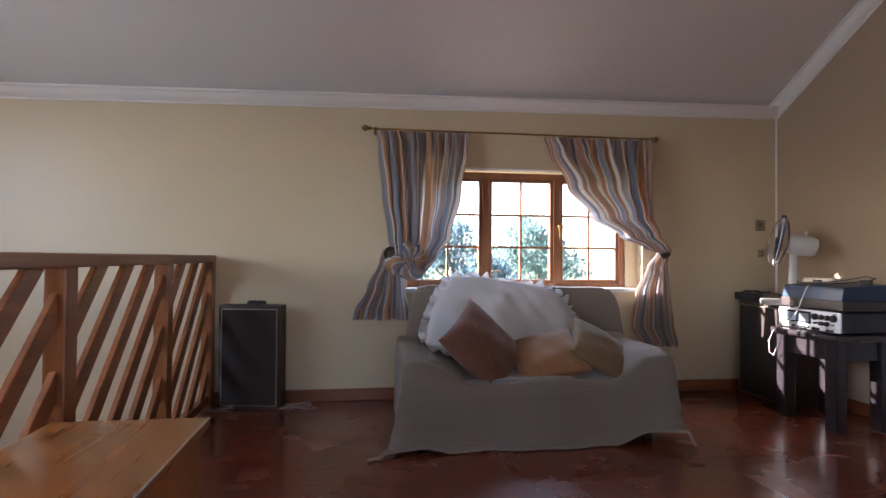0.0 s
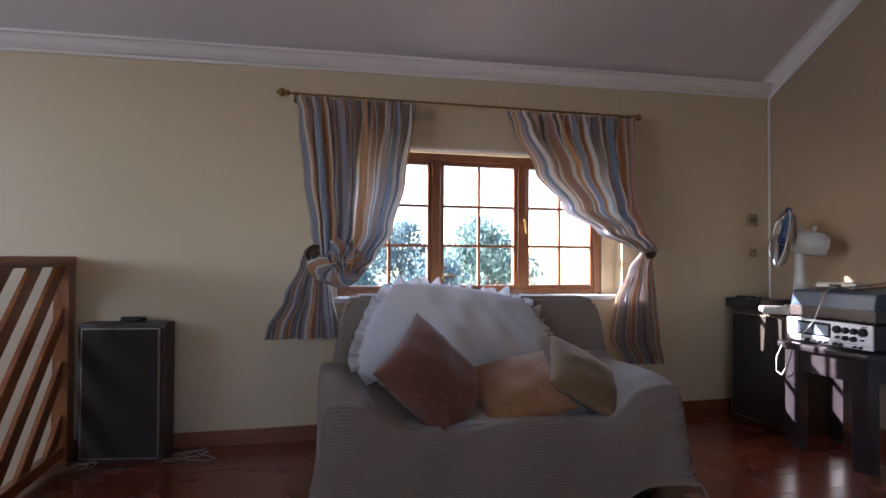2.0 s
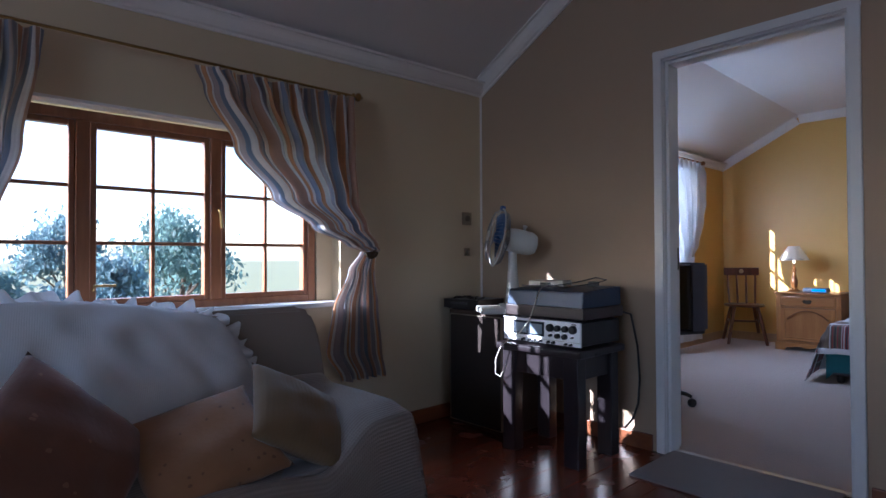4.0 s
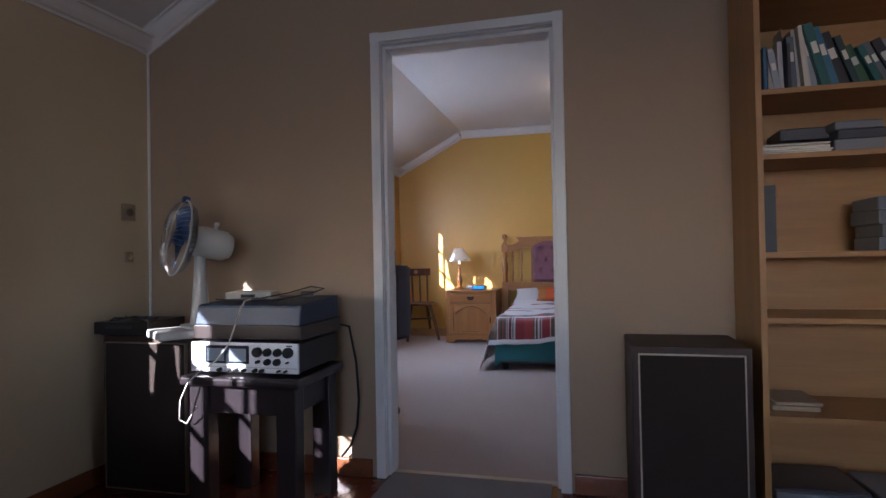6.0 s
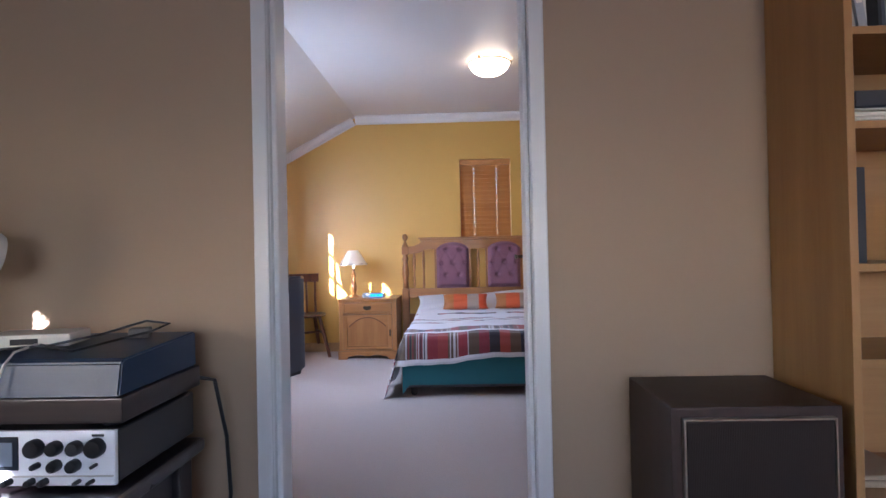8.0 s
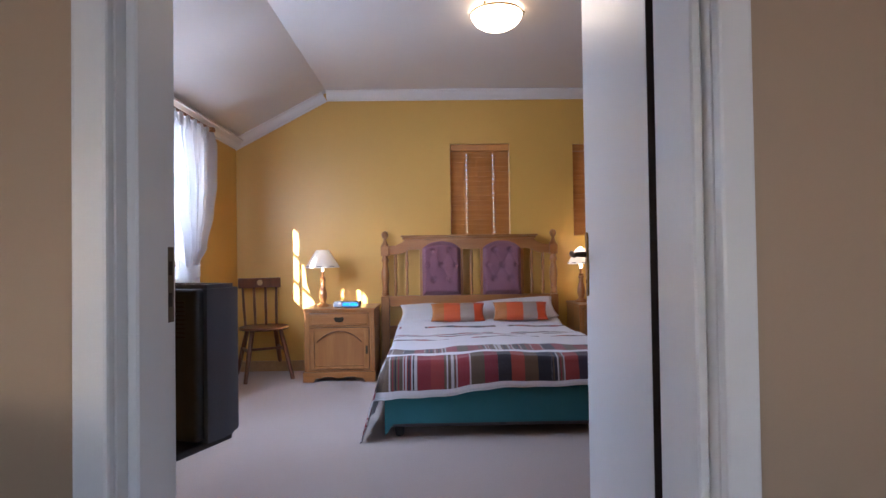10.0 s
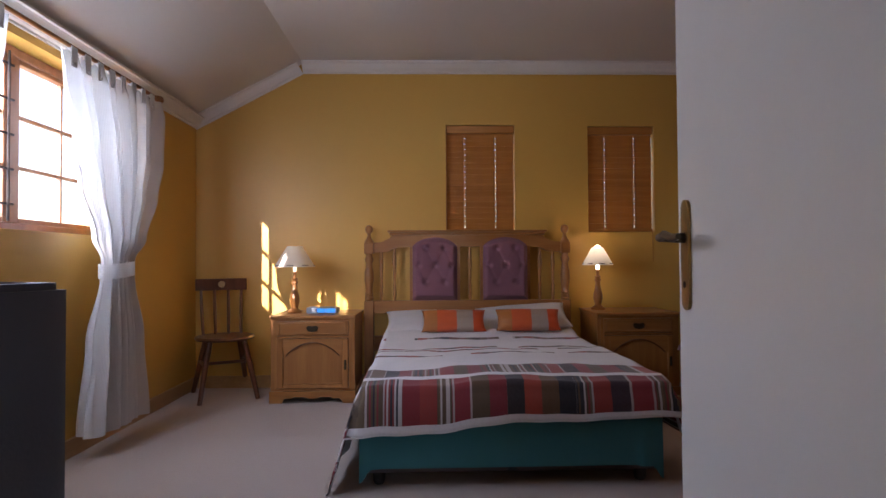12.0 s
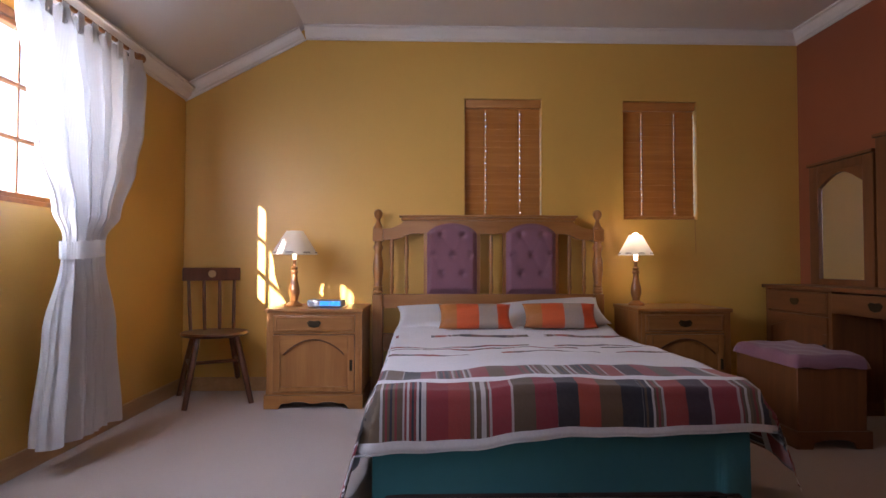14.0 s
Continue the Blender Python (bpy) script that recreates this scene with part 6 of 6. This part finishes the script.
def table_lamp(x, y, z, bulb, r, label):
    t = thing("table_lamp", (x, y, z), label, "lamp", "bedside lamps")
    part("base", lathe(bmesh.new(), [(0.055, 0.0), (0.056, 0.012), (0.040, 0.022), (0.024, 0.035), (0.026, 0.05), (0.036, 0.085), (0.034, 0.12), (0.022, 0.17), (0.017, 0.215), (0.024, 0.222), (0.024, 0.235), (0.016, 0.242), (0.022, 0.25), (0.022, 0.258), (0.012, 0.265), (0.012, 0.31)], (0, 0, 0), 22), M_OAK, t, "turned oak lamp base", 50)
    bm = bmesh.new()
    n = 36
    lo = [bm.verts.new((r * math.cos(a), r * math.sin(a), 0.345)) for a in [i * 6.28318 / n for i in range(n)]]
    hi = [bm.verts.new((r * 0.36 * math.cos(a), r * 0.36 * math.sin(a), 0.485 + 0.6 * (r - 0.124))) for a in [i * 6.28318 / n for i in range(n)]]
    for i in range(n):
        bm.faces.new((lo[i], lo[(i + 1) % n], hi[(i + 1) % n], hi[i]))
    sh = part("shade", bm, M_SHADE, t, "cream cone shade with dark stitching", 60)
    for i in range(8):
        a = i * 0.785
        part("stitch", tube(bmesh.new(), [((r - 0.0045) * math.cos(a + d), (r - 0.0045) * math.sin(a + d), 0.358) for d in (-0.17, 0.0, 0.17)], 0.0028, 5), M_BLACK, sh, "dark stitch")
    part("bulb", lathe(bmesh.new(), [(0.012, 0.31), (0.014, 0.36), (0.016, 0.40), (0.027, 0.44), (0.030, 0.465), (0.022, 0.49), (0.004, 0.50)], (0, 0, 0), 14), bulb, t, "lit warm bulb", 60)
    return t


table_lamp(7.55, 3.295, 0.631, M_BULB2, 0.152, "turned oak bedside lamp with a cream cone shade")
table_lamp(7.62, 0.965, 0.631, M_BULB, 0.12, "lit oak bedside lamp with a cream cone shade")
lamp("bedside_bulb", "POINT", pose(7.62, 0.965, 0.631 + 0.535), LAMP_R, (1.0, 0.70, 0.36), 0.03)
lamp("bedside_bulb", "POINT", pose(7.55, 3.295, 0.631 + 0.54), LAMP_L, (1.0, 0.70, 0.36), 0.03)

ck = thing("clock_radio", pose(7.42, 3.07, 0.631, 0, 0, -4), "silver clock radio with a blue display on the bedside cabinet", "clock radio")
part("case", bx(bmesh.new(), 0, 0.11, -0.115, 0.115, 0.003, 0.048, 0.012, 3), plain("silver_plastic", (0.30, 0.32, 0.36), 0.35, 0.3), ck)
for a, b in ((-0.10, -0.035), (-0.03, 0.03)):
    part("display", box(-0.002, 0.003, a, b, 0.012, 0.040, 0.001), glow("blue_display", (0.02, 0.20, 0.70), 0.35), ck, "glowing blue display")

cl_ = thing("ceiling_light", (6.108, 1.876, BFLAT), "lit round opal glass ceiling light", "ceiling light")
part("plate", lathe(bmesh.new(), [(0.13, -0.02), (0.14, 0.0)], (0, 0, 0), 32), M_WHITE, cl_)
part("bowl", lathe(bmesh.new(), [(0.004, -0.125), (0.05, -0.122), (0.10, -0.110), (0.14, -0.083), (0.162, -0.05), (0.166, -0.03)], (0, 0, 0), 36), glow("lit_opal_glass", (1.0, 0.80, 0.52), CEIL_GLOW), cl_, "glowing opal glass bowl", 60)
part("rim", tube(bmesh.new(), [(0.167 * math.cos(i * 0.1745), 0.167 * math.sin(i * 0.1745), -0.03) for i in range(37)], 0.006, 6), M_BRASS, cl_, "thin brass rim")
for a in (0.5, 2.6, 4.7):
    part("clip", lathe(bmesh.new(), [(0.008, -0.03), (0.01, -0.012)], (0.172 * math.cos(a), 0.172 * math.sin(a), 0), 10), M_BRASS, cl_)
lamp("ceiling_bulb", "POINT", pose(6.108, 1.876, BFLAT - 0.22), CEIL_LAMP, (1.0, 0.74, 0.44), 0.12)

# ------------------------------------------------------------------ chair in the corner
M_CHAIR = wood("dark_red_brown_chair_wood", (0.075, 0.023, 0.009), (0.21, 0.07, 0.026), "z", 0.32, 0.35)
ch = thing("dining_chair", pose(7.60, 3.835, 0.004, 0, 0, -62.7), "dark brown spindle-back wooden chair in the corner", "chair")
bm = bmesh.new()
lathe(bm, [(0.18, 0.0), (0.208, 0.006), (0.216, 0.018), (0.206, 0.030), (0.165, 0.026), (0.004, 0.020)], (0, 0, 0.425), 30)
part("seat", bm, M_CHAIR, ch, "round dished seat", 50)
for sx in (-1, 1):
    for f, yb_ in ((-1, -0.215), (1, 0.215)):
        part("leg", tube(bmesh.new(), [(sx * 0.12, f * 0.12, 0.43), (sx * 0.155, f * 0.165, 0.25), (sx * 0.20, yb_ * 1.08, 0.0)], [0.019, 0.021, 0.017], 10), M_CHAIR, ch, "", 50)
    part("stretcher", tube(bmesh.new(), [(sx * 0.155, -0.165, 0.25), (sx * 0.155, 0.165, 0.25)], [0.012, 0.012], 8), M_CHAIR, ch, "", 50)
part("stretcher", tube(bmesh.new(), [(-0.155, 0.0, 0.25), (0.155, 0.0, 0.25)], 0.012, 8), M_CHAIR, ch, "", 50)
for x in (-0.145, -0.05, 0.05, 0.145):
    part("spindle", tube(bmesh.new(), [(x * 0.95, 0.15 - 0.02 * (abs(x) > 0.1), 0.44), (x, 0.175, 0.62), (x * 1.04, 0.20, 0.80)], [0.011, 0.013, 0.010], 8), M_CHAIR, ch, "", 50)
part("top_rail", bx(bmesh.new(), -0.19, 0.19, 0.186, 0.214, 0.79, 0.882, 0.008, 3), M_CHAIR, ch, "curved back rail")
part("inlay", lathe(bmesh.new(), [(0.026, 0.186), (0.025, 0.183), (0.004, 0.182)], (0, 0, 0.838), 20, "y"), plain("pale_inlay", (0.5, 0.36, 0.18), 0.4), ch, "pale round inlay")

# ------------------------------------------------------------------ window curtains of the bedroom
bp = thing("curtain_pole", (4.45, WB - 0.11, 2.092), "slim wooden curtain pole above the bedroom window", "curtain pole")
part("pole", tube(bmesh.new(), [(0, 0, 0), (2.52, 0, 0)], 0.011, 12), M_OAKX, bp, "", 50)
for x, s in ((0.0, -1), (2.52, 1)):
    part("finial", lathe(bmesh.new(), [(0.011, 0), (0.02, 0.008 * s), (0.016, 0.02 * s), (0.026, 0.04 * s), (0.02, 0.06 * s), (0.004, 0.07 * s)], (x, 0, 0), 14, "x"), M_OAKX, bp, "turned wooden finial", 50)
for x in (0.1, 2.44):
    part("bracket", tube(bmesh.new(), [(x, 0.108, -0.02), (x, 0.04, -0.03), (x, 0.0, -0.013)], [0.014, 0.011, 0.012], 8), M_PULL, bp, "dark bracket", 50)


def tab_curtain(rows, x0, x1, folds, seed, label):
    c = thing("curtain", (0, 0, 0), label, "curtain", "bedroom curtains")
    part("drop", drape(rows, WB - 0.11, folds, seed, 140, 80, 1.4), M_VOILE, c)
    n = 8
    for i in range(n):
        x = x0 + (x1 - x0) * (i + 0.5) / n
        part("tab", tube(bmesh.new(), [(x, WB - 0.11 + 0.016 * math.cos(a), 2.062 + 0.03 * (1 + math.sin(a)) * 0.8 - 0.03) for a in [k * 0.6 for k in range(11)]], 0.008, 4), M_VOILE, c, "cloth tab over the pole")
        part("tab_flap", bx(bmesh.new(), x - 0.024, x + 0.024, WB - 0.137, WB - 0.131, 1.985, 2.085, 0.002), M_VOILE, c)
        part("tab_button", lathe(bmesh.new(), [(0.010, 0.0), (0.009, -0.005), (0.002, -0.006)], (x, WB - 0.137, 2.0), 10, "y"), M_VOILE, c)
    return c


rc = tab_curtain([(2.06, 6.00, 6.96, 0.024, 0.0), (1.95, 6.02, 6.97, 0.036, 0.0), (1.65, 6.09, 6.90, 0.042, 0.01), (1.42, 6.16, 6.79, 0.045, 0.02), (1.15, 6.24, 6.62, 0.036, 0.05), (1.03, 6.27, 6.50, 0.022, 0.07), (0.94, 6.26, 6.50, 0.022, 0.07), (0.6, 6.20, 6.56, 0.042, 0.06), (0.13, 6.15, 6.62, 0.05, 0.05)], 6.02, 6.92, 9, 31, "white tab-top curtain tied at the middle")
part("tie_band", sheet(bmesh.new(), lambda u, v: (6.385 + (0.125 + 0.006 * math.sin(u * 40)) * math.cos(u * 6.2832), WB - 0.18 - 0.072 * math.sin(u * 6.2832), 0.94 + 0.078 * v + 0.012 * math.cos(u * 6.2832)), 60, 4), M_VOILE, rc, "white cloth tie band")
lc = tab_curtain([(2.06, 4.66, 5.66, 0.018, 0.0), (1.95, 4.66, 5.64, 0.026, 0.0), (1.5, 4.72, 5.46, 0.035, 0.02), (1.15, 4.85, 5.24, 0.03, 0.05), (0.97, 4.92, 5.12, 0.022, 0.07), (0.90, 4.92, 5.12, 0.022, 0.07), (0.6, 4.88, 5.20, 0.032, 0.06), (0.09, 4.84, 5.24, 0.036, 0.05)], 4.67, 5.65, 9, 32, "white tab-top curtain drawn to the side")
part("tie_band", sheet(bmesh.new(), lambda u, v: (5.02 + (0.118 + 0.006 * math.sin(u * 40)) * math.cos(u * 6.2832), WB - 0.18 - 0.072 * math.sin(u * 6.2832), 0.90 + 0.078 * v + 0.012 * math.cos(u * 6.2832)), 60, 4), M_VOILE, lc, "white cloth tie band")

# ------------------------------------------------------------------ slatted blinds in the two small windows
M_SLAT = wood("cedar_blind_slats", (0.40, 0.145, 0.026), (0.66, 0.29, 0.066), "y", 0.4, 0.2)


def blind(y0, y1, z0, z1, name, label):
    b = thing(name, (WE + 0.05, y0, z0), label, "blind", "window blinds")
    W = y1 - y0 - 0.014
    part("head_box", box(-0.035, 0.035, 0.003, W + 0.008, z1 - z0 - 0.065, z1 - z0 - 0.002, 0.004), M_SLAT, b, "wooden valance of the blind")
    part("bottom_bar", box(-0.022, 0.022, 0.006, W, 0.004, 0.028, 0.004), M_SLAT, b)
    pitch, h, t = 0.046, 0.052, 0.0026
    bm = bmesh.new()
    c1, c2, g = W * 0.27, W * 0.73, 0.0018
    for za, zb, spans in ((-h / 2, -h * 0.09, [(0, W)]), (h * 0.09, h / 2, [(0, W)]), (-h * 0.09, h * 0.09, [(0, c1 - g), (c1 + g, c2 - g), (c2 + g, W)])):
        for p, q in spans:
            bx(bm, -t / 2, t / 2, p, q, za, zb)
    me = mesh_from("slat", bm, M_SLAT)
    z = 0.05
    while z < z1 - z0 - 0.045:
        s = new("slat", me)
        s.parent = b
        s.matrix_local = pose(0.0, 0.005, z, 0, -20, 0)
        z += pitch
    for c in (c1, c2):
        part("ladder_cord", tube(bmesh.new(), [(-0.016, c + 0.014, 0.02), (-0.016, c + 0.014, z1 - z0 - 0.06)], 0.0016, 5), M_SLAT, b)
    return b


blind(BL1[0], BL1[1], BL1[2], BL1[3], "window_blind", "closed cedar slatted blind behind the headboard")
b2 = blind(BL2[0] + 0.004, BL2[1], BL2[2], BL2[3], "window_blind", "closed cedar slatted blind above the lit lamp")
solo("blind_cord", tube(bmesh.new(), [(WE - 0.006, 0.43, 1.27), (WE - 0.006, 0.425, 1.0)], 0.002, 6), M_SLAT, "thin blind cord hanging on the wall", "cord")
for i, (a, b, c, d) in enumerate((BL1, BL2)):
    wn_ = thing("window_%d" % (5 + i), (WE + 0.16, a, c), "small brown wooden window behind the blind", "window", "", "structure")
    w_, h_ = b - a, d - c
    for q in ((0, 0.04, 0, h_), (w_ - 0.04, w_, 0, h_), (0.04, w_ - 0.04, 0, 0.04), (0.04, w_ - 0.04, h_ - 0.04, h_)):
        part("frame", box(0, 0.05, q[0], q[1], q[2], q[3]), M_FRAME, wn_)
    pn = part("pane", box(0.02, 0.024, 0.04, w_ - 0.04, 0.04, h_ - 0.04), M_GLASS, wn_)
    pn.visible_shadow = False

# ------------------------------------------------------------------ dressing table, mirrors, padded stool
# oak again, with the dim corner's shade put into a darker, redder colour
M_DIMOAK = wood("shade_darkened_oak_upright", (0.13, 0.042, 0.013), (0.27, 0.10, 0.032), "z", 0.38, 0.2)
M_DIMOAKX = wood("shade_darkened_oak_cross", (0.13, 0.042, 0.013), (0.27, 0.10, 0.032), "x", 0.38, 0.2)
M_DIMOAKY = wood("shade_darkened_oak_along", (0.13, 0.042, 0.013), (0.27, 0.10, 0.032), "y", 0.38, 0.2)
dt = thing("dressing_table", (7.76, -0.03, 0.004), "oak dressing table with drawers and a kneehole, its red-brown darkened for shade", "dressing table")
part("top", bx(bmesh.new(), -1.95, 0.02, -0.32, 0.02, 0.745, 0.77, 0.008, 3), M_DIMOAKX, dt)


def pedestal(x0, x1):
    part("carcass", bx(bmesh.new(), x0, x1, -0.31, -0.018, 0.07, 0.744), M_DIMOAK, dt)
    part("plinth", bx(bmesh.new(), x0 - 0.01, x1 + 0.01, -0.31, 0.004, 0.0, 0.08, 0.004), M_DIMOAKX, dt)
    part("front_frame", bx(bx(bmesh.new(), x0, x0 + 0.03, -0.018, -0.002, 0.08, 0.744), x1 - 0.03, x1, -0.018, -0.002, 0.08, 0.744), M_DIMOAK, dt)
    dr = part("drawer", bx(bmesh.new(), x0 + 0.032, x1 - 0.032, -0.02, 0.008, 0.60, 0.732, 0.006, 2), M_DIMOAKX, dt)
    xm = (x0 + x1) / 2
    part("pull", prism(bmesh.new(), [(xm + a, z) for a, z in ((-0.045, 0.675), (-0.03, 0.69), (0, 0.685), (0.03, 0.69), (0.045, 0.675), (0.03, 0.65), (0, 0.642), (-0.03, 0.65))], "y", 0.0085, 0.013), M_PULL, dr, "aged bronze drawer pull")
    dd = part("door", bx(bmesh.new(), x0 + 0.032, x1 - 0.032, -0.02, -0.004, 0.09, 0.585), M_DIMOAK, dt)
    arch = [(x0 + 0.032, 0.585), (x0 + 0.032, 0.48)] + [(x0 + 0.07 + (x1 - x0 - 0.14) * k / 10, 0.485 + 0.05 * math.sin(k / 10 * math.pi)) for k in range(11)] + [(x1 - 0.032, 0.48), (x1 - 0.032, 0.585)]
    part("arch_rail", prism(bmesh.new(), arch, "y", -0.0035, 0.008), M_DIMOAKX, dd)
    for a, b in ((x0 + 0.032, x0 + 0.07), (x1 - 0.07, x1 - 0.032)):
        part("door_stile", box(a, b, -0.0035, 0.008, 0.09, 0.479), M_DIMOAK, dd)
    part("door_pull", bx(bmesh.new(), x0 + 0.045, x0 + 0.058, 0.0085, 0.02, 0.36, 0.42, 0.002), M_PULL, dd, "small bronze pull")


pedestal(-0.66, 0.0)
pedestal(-1.93, -1.35)
kd = part("knee_drawer", bx(bmesh.new(), -1.345, -0.665, -0.30, 0.004, 0.615, 0.735, 0.005, 2), M_DIMOAKX, dt)
part("pull", prism(bmesh.new(), [(-1.0 + a, z) for a, z in ((-0.05, 0.685), (-0.03, 0.70), (0, 0.695), (0.03, 0.70), (0.05, 0.685), (0.03, 0.655), (0, 0.647), (-0.03, 0.655))], "y", 0.0045, 0.010), M_PULL, kd, "aged bronze drawer pull")
M_MIRROR, _nt, _b = nodes_of("mirror_silver")
_b.inputs["Metallic"].default_value, _b.inputs["Roughness"].default_value = 1.0, 0.02
_b.inputs["Base Color"].default_value = (0.85, 0.86, 0.86, 1)


def mirror(x0, x1, z0, z1, lb):
    m = thing("mirror", (x0, -0.335, z0), lb, "mirror", "dressing mirrors")
    w, h, f = x1 - x0, z1 - z0, 0.085
    fr = bmesh.new()
    for q in ((0, f, 0, h), (w - f, w, 0, h), (f, w - f, 0, f * 0.5), (f, w - f, h - f * 0.7, h)):
        bx(fr, q[0], q[1], 0.0, 0.03, q[2], q[3], 0.005, 2)
    part("frame", fr, M_DIMOAK, m)
    arch = [(f, h - f * 0.7)] + [(f, h - 0.16)] + [(f + 0.02 + (w - 2 * f - 0.04) * k / 12, h - 0.15 + 0.075 * math.sin(k / 12 * math.pi)) for k in range(13)] + [(w - f, h - 0.16), (w - f, h - f * 0.7)]
    part("arch", prism(bmesh.new(), arch, "y", 0.004, 0.026), M_DIMOAK, m)
    part("cornice", bx(bmesh.new(), -0.01, w + 0.01, -0.004, 0.045, h, h + 0.022, 0.006, 2), M_DIMOAKX, m)
    part("glass", box(f - 0.005, w - f + 0.005, 0.008, 0.012, f * 0.4, h - f * 0.6), M_MIRROR, m, "silvered mirror glass")


mirror(7.105, 7.68, 0.774, 1.60, "arched oak side mirror on the dressing table")
mirror(6.42, 7.085, 0.774, 1.68, "tall oak middle mirror on the dressing table")
mirror(5.83, 6.40, 0.774, 1.60, "arched oak side mirror on the dressing table")

so = thing("dressing_stool", (6.79, 0.40, 0.004), "oak box stool with a mauve padded top", "stool")
part("box", bx(bmesh.new(), -0.275, 0.275, -0.175, 0.175, 0.07, 0.395, 0.004), M_DIMOAK, so)
pf = [(-0.29, 0.0), (-0.21, 0.0), (-0.20, 0.03), (-0.12, 0.045), (0.12, 0.045), (0.20, 0.03), (0.21, 0.0), (0.29, 0.0), (0.29, 0.085), (-0.29, 0.085)]
for y in (-0.19, 0.176):
    part("plinth", prism(bmesh.new(), pf, "y", y, y + 0.014), M_DIMOAKX, so)
pf2 = [(-0.175, 0.0), (-0.11, 0.0), (-0.10, 0.03), (-0.05, 0.045), (0.05, 0.045), (0.10, 0.03), (0.11, 0.0), (0.175, 0.0), (0.175, 0.085), (-0.175, 0.085)]
for x in (-0.29, 0.276):
    part("plinth", prism(bmesh.new(), pf2, "x", x, x + 0.014), M_DIMOAKY, so)
def padtop(u, v):
    a, b = 2 * u - 1, 2 * v - 1
    e = min(1 - abs(a), (1 - abs(b)) * 0.7)
    return (a * (0.288 + 0.008 * smooth01(0.0, 0.05, e)), b * (0.188 + 0.008 * smooth01(0.0, 0.05, e)), 0.392 + 0.066 * smooth01(-0.02, 0.12, e) + 0.006 * math.sin(8 * a) * math.sin(6 * b))
part("pad", sheet(bmesh.new(), padtop, 40, 30), M_MAUVE, so, "mauve velvet padded top")

# ------------------------------------------------------------------ television on its stand by the door
M_TVD = plain("black_tv_plastic", (0.018, 0.018, 0.02), 0.4, vary=0.15, grain=0.15)
M_TVG = plain("slate_grey_tv_plastic", (0.085, 0.092, 0.115), 0.45, vary=0.1, grain=0.15)
tv = thing("television", pose(4.07, 2.945, 0.535, 0, 0, 68.3), "bulky grey television on a castor stand by the door", "television")
TW, TD, TH = 0.37, 0.165, 0.446
part("back_cover", bx(bmesh.new(), 0.012, TW - 0.012, -0.05, 0.0, 0.012, TH - 0.012, 0.012, 3), M_TVD, tv, "black back cover", 40)
bm = bmesh.new()
prism(bm, [(0.0, -0.03), (TW, -0.03), (TW + 0.006, -0.10), (TW, -TD + 0.02), (TW - 0.01, -TD), (0.01, -TD), (0.0, -TD + 0.02), (-0.006, -0.10)], "z", 0.0, TH)
bmesh.ops.bevel(bm, geom=[e for e in bm.edges if abs(e.verts[0].co.z - e.verts[1].co.z) < 1e-5], offset=0.012, segments=2, affect="EDGES")
part("casing", bm, M_TVG, tv, "slate grey casing", 40)
part("screen", bx(bmesh.new(), 0.03, TW - 0.03, -TD - 0.006, -TD + 0.002, 0.06, TH - 0.03, 0.004), M_METER, tv, "dark glass screen")
for i in range(9):
    part("vent", box(0.05, TW - 0.05, -0.001, 0.002, 0.30 + i * 0.012, 0.304 + i * 0.012), M_GAP, tv)
    part("top_vent", box(0.04 + i * 0.033, 0.06 + i * 0.033, -0.12, -0.05, TH, TH + 0.0015), M_GAP, tv)
sd = thing("television_stand", pose(4.27, 3.06, 0.004, 0, 0, 68.3), "dark metal television stand on castors", "stand")
part("tray", bx(bmesh.new(), -0.15, 0.20, -0.02, 0.19, 0.508, 0.529, 0.006, 2), M_TVD, sd)
part("column", tube(bmesh.new(), [(0.12, 0.10, 0.09), (0.12, 0.10, 0.509)], 0.028, 14), M_TVD, sd, "", 50)
for a, b in ((-0.05, 0.0), (0.24, -0.02), (0.0, 0.28), (0.28, 0.24)):
    part("leg", tube(bmesh.new(), [(0.12, 0.10, 0.10), (a * 0.8 + 0.024, b * 0.8 + 0.02, 0.085), (a, b, 0.07)], [0.018, 0.014, 0.012], 8), M_TVD, sd, "", 50)
    wh = part("castor", lathe(bmesh.new(), [(0.008, -0.014), (0.028, -0.012), (0.030, 0.0), (0.028, 0.012), (0.008, 0.014)], (a, b, 0.030), 16, "x"), M_PLAST, sd, "black castor wheel", 50)
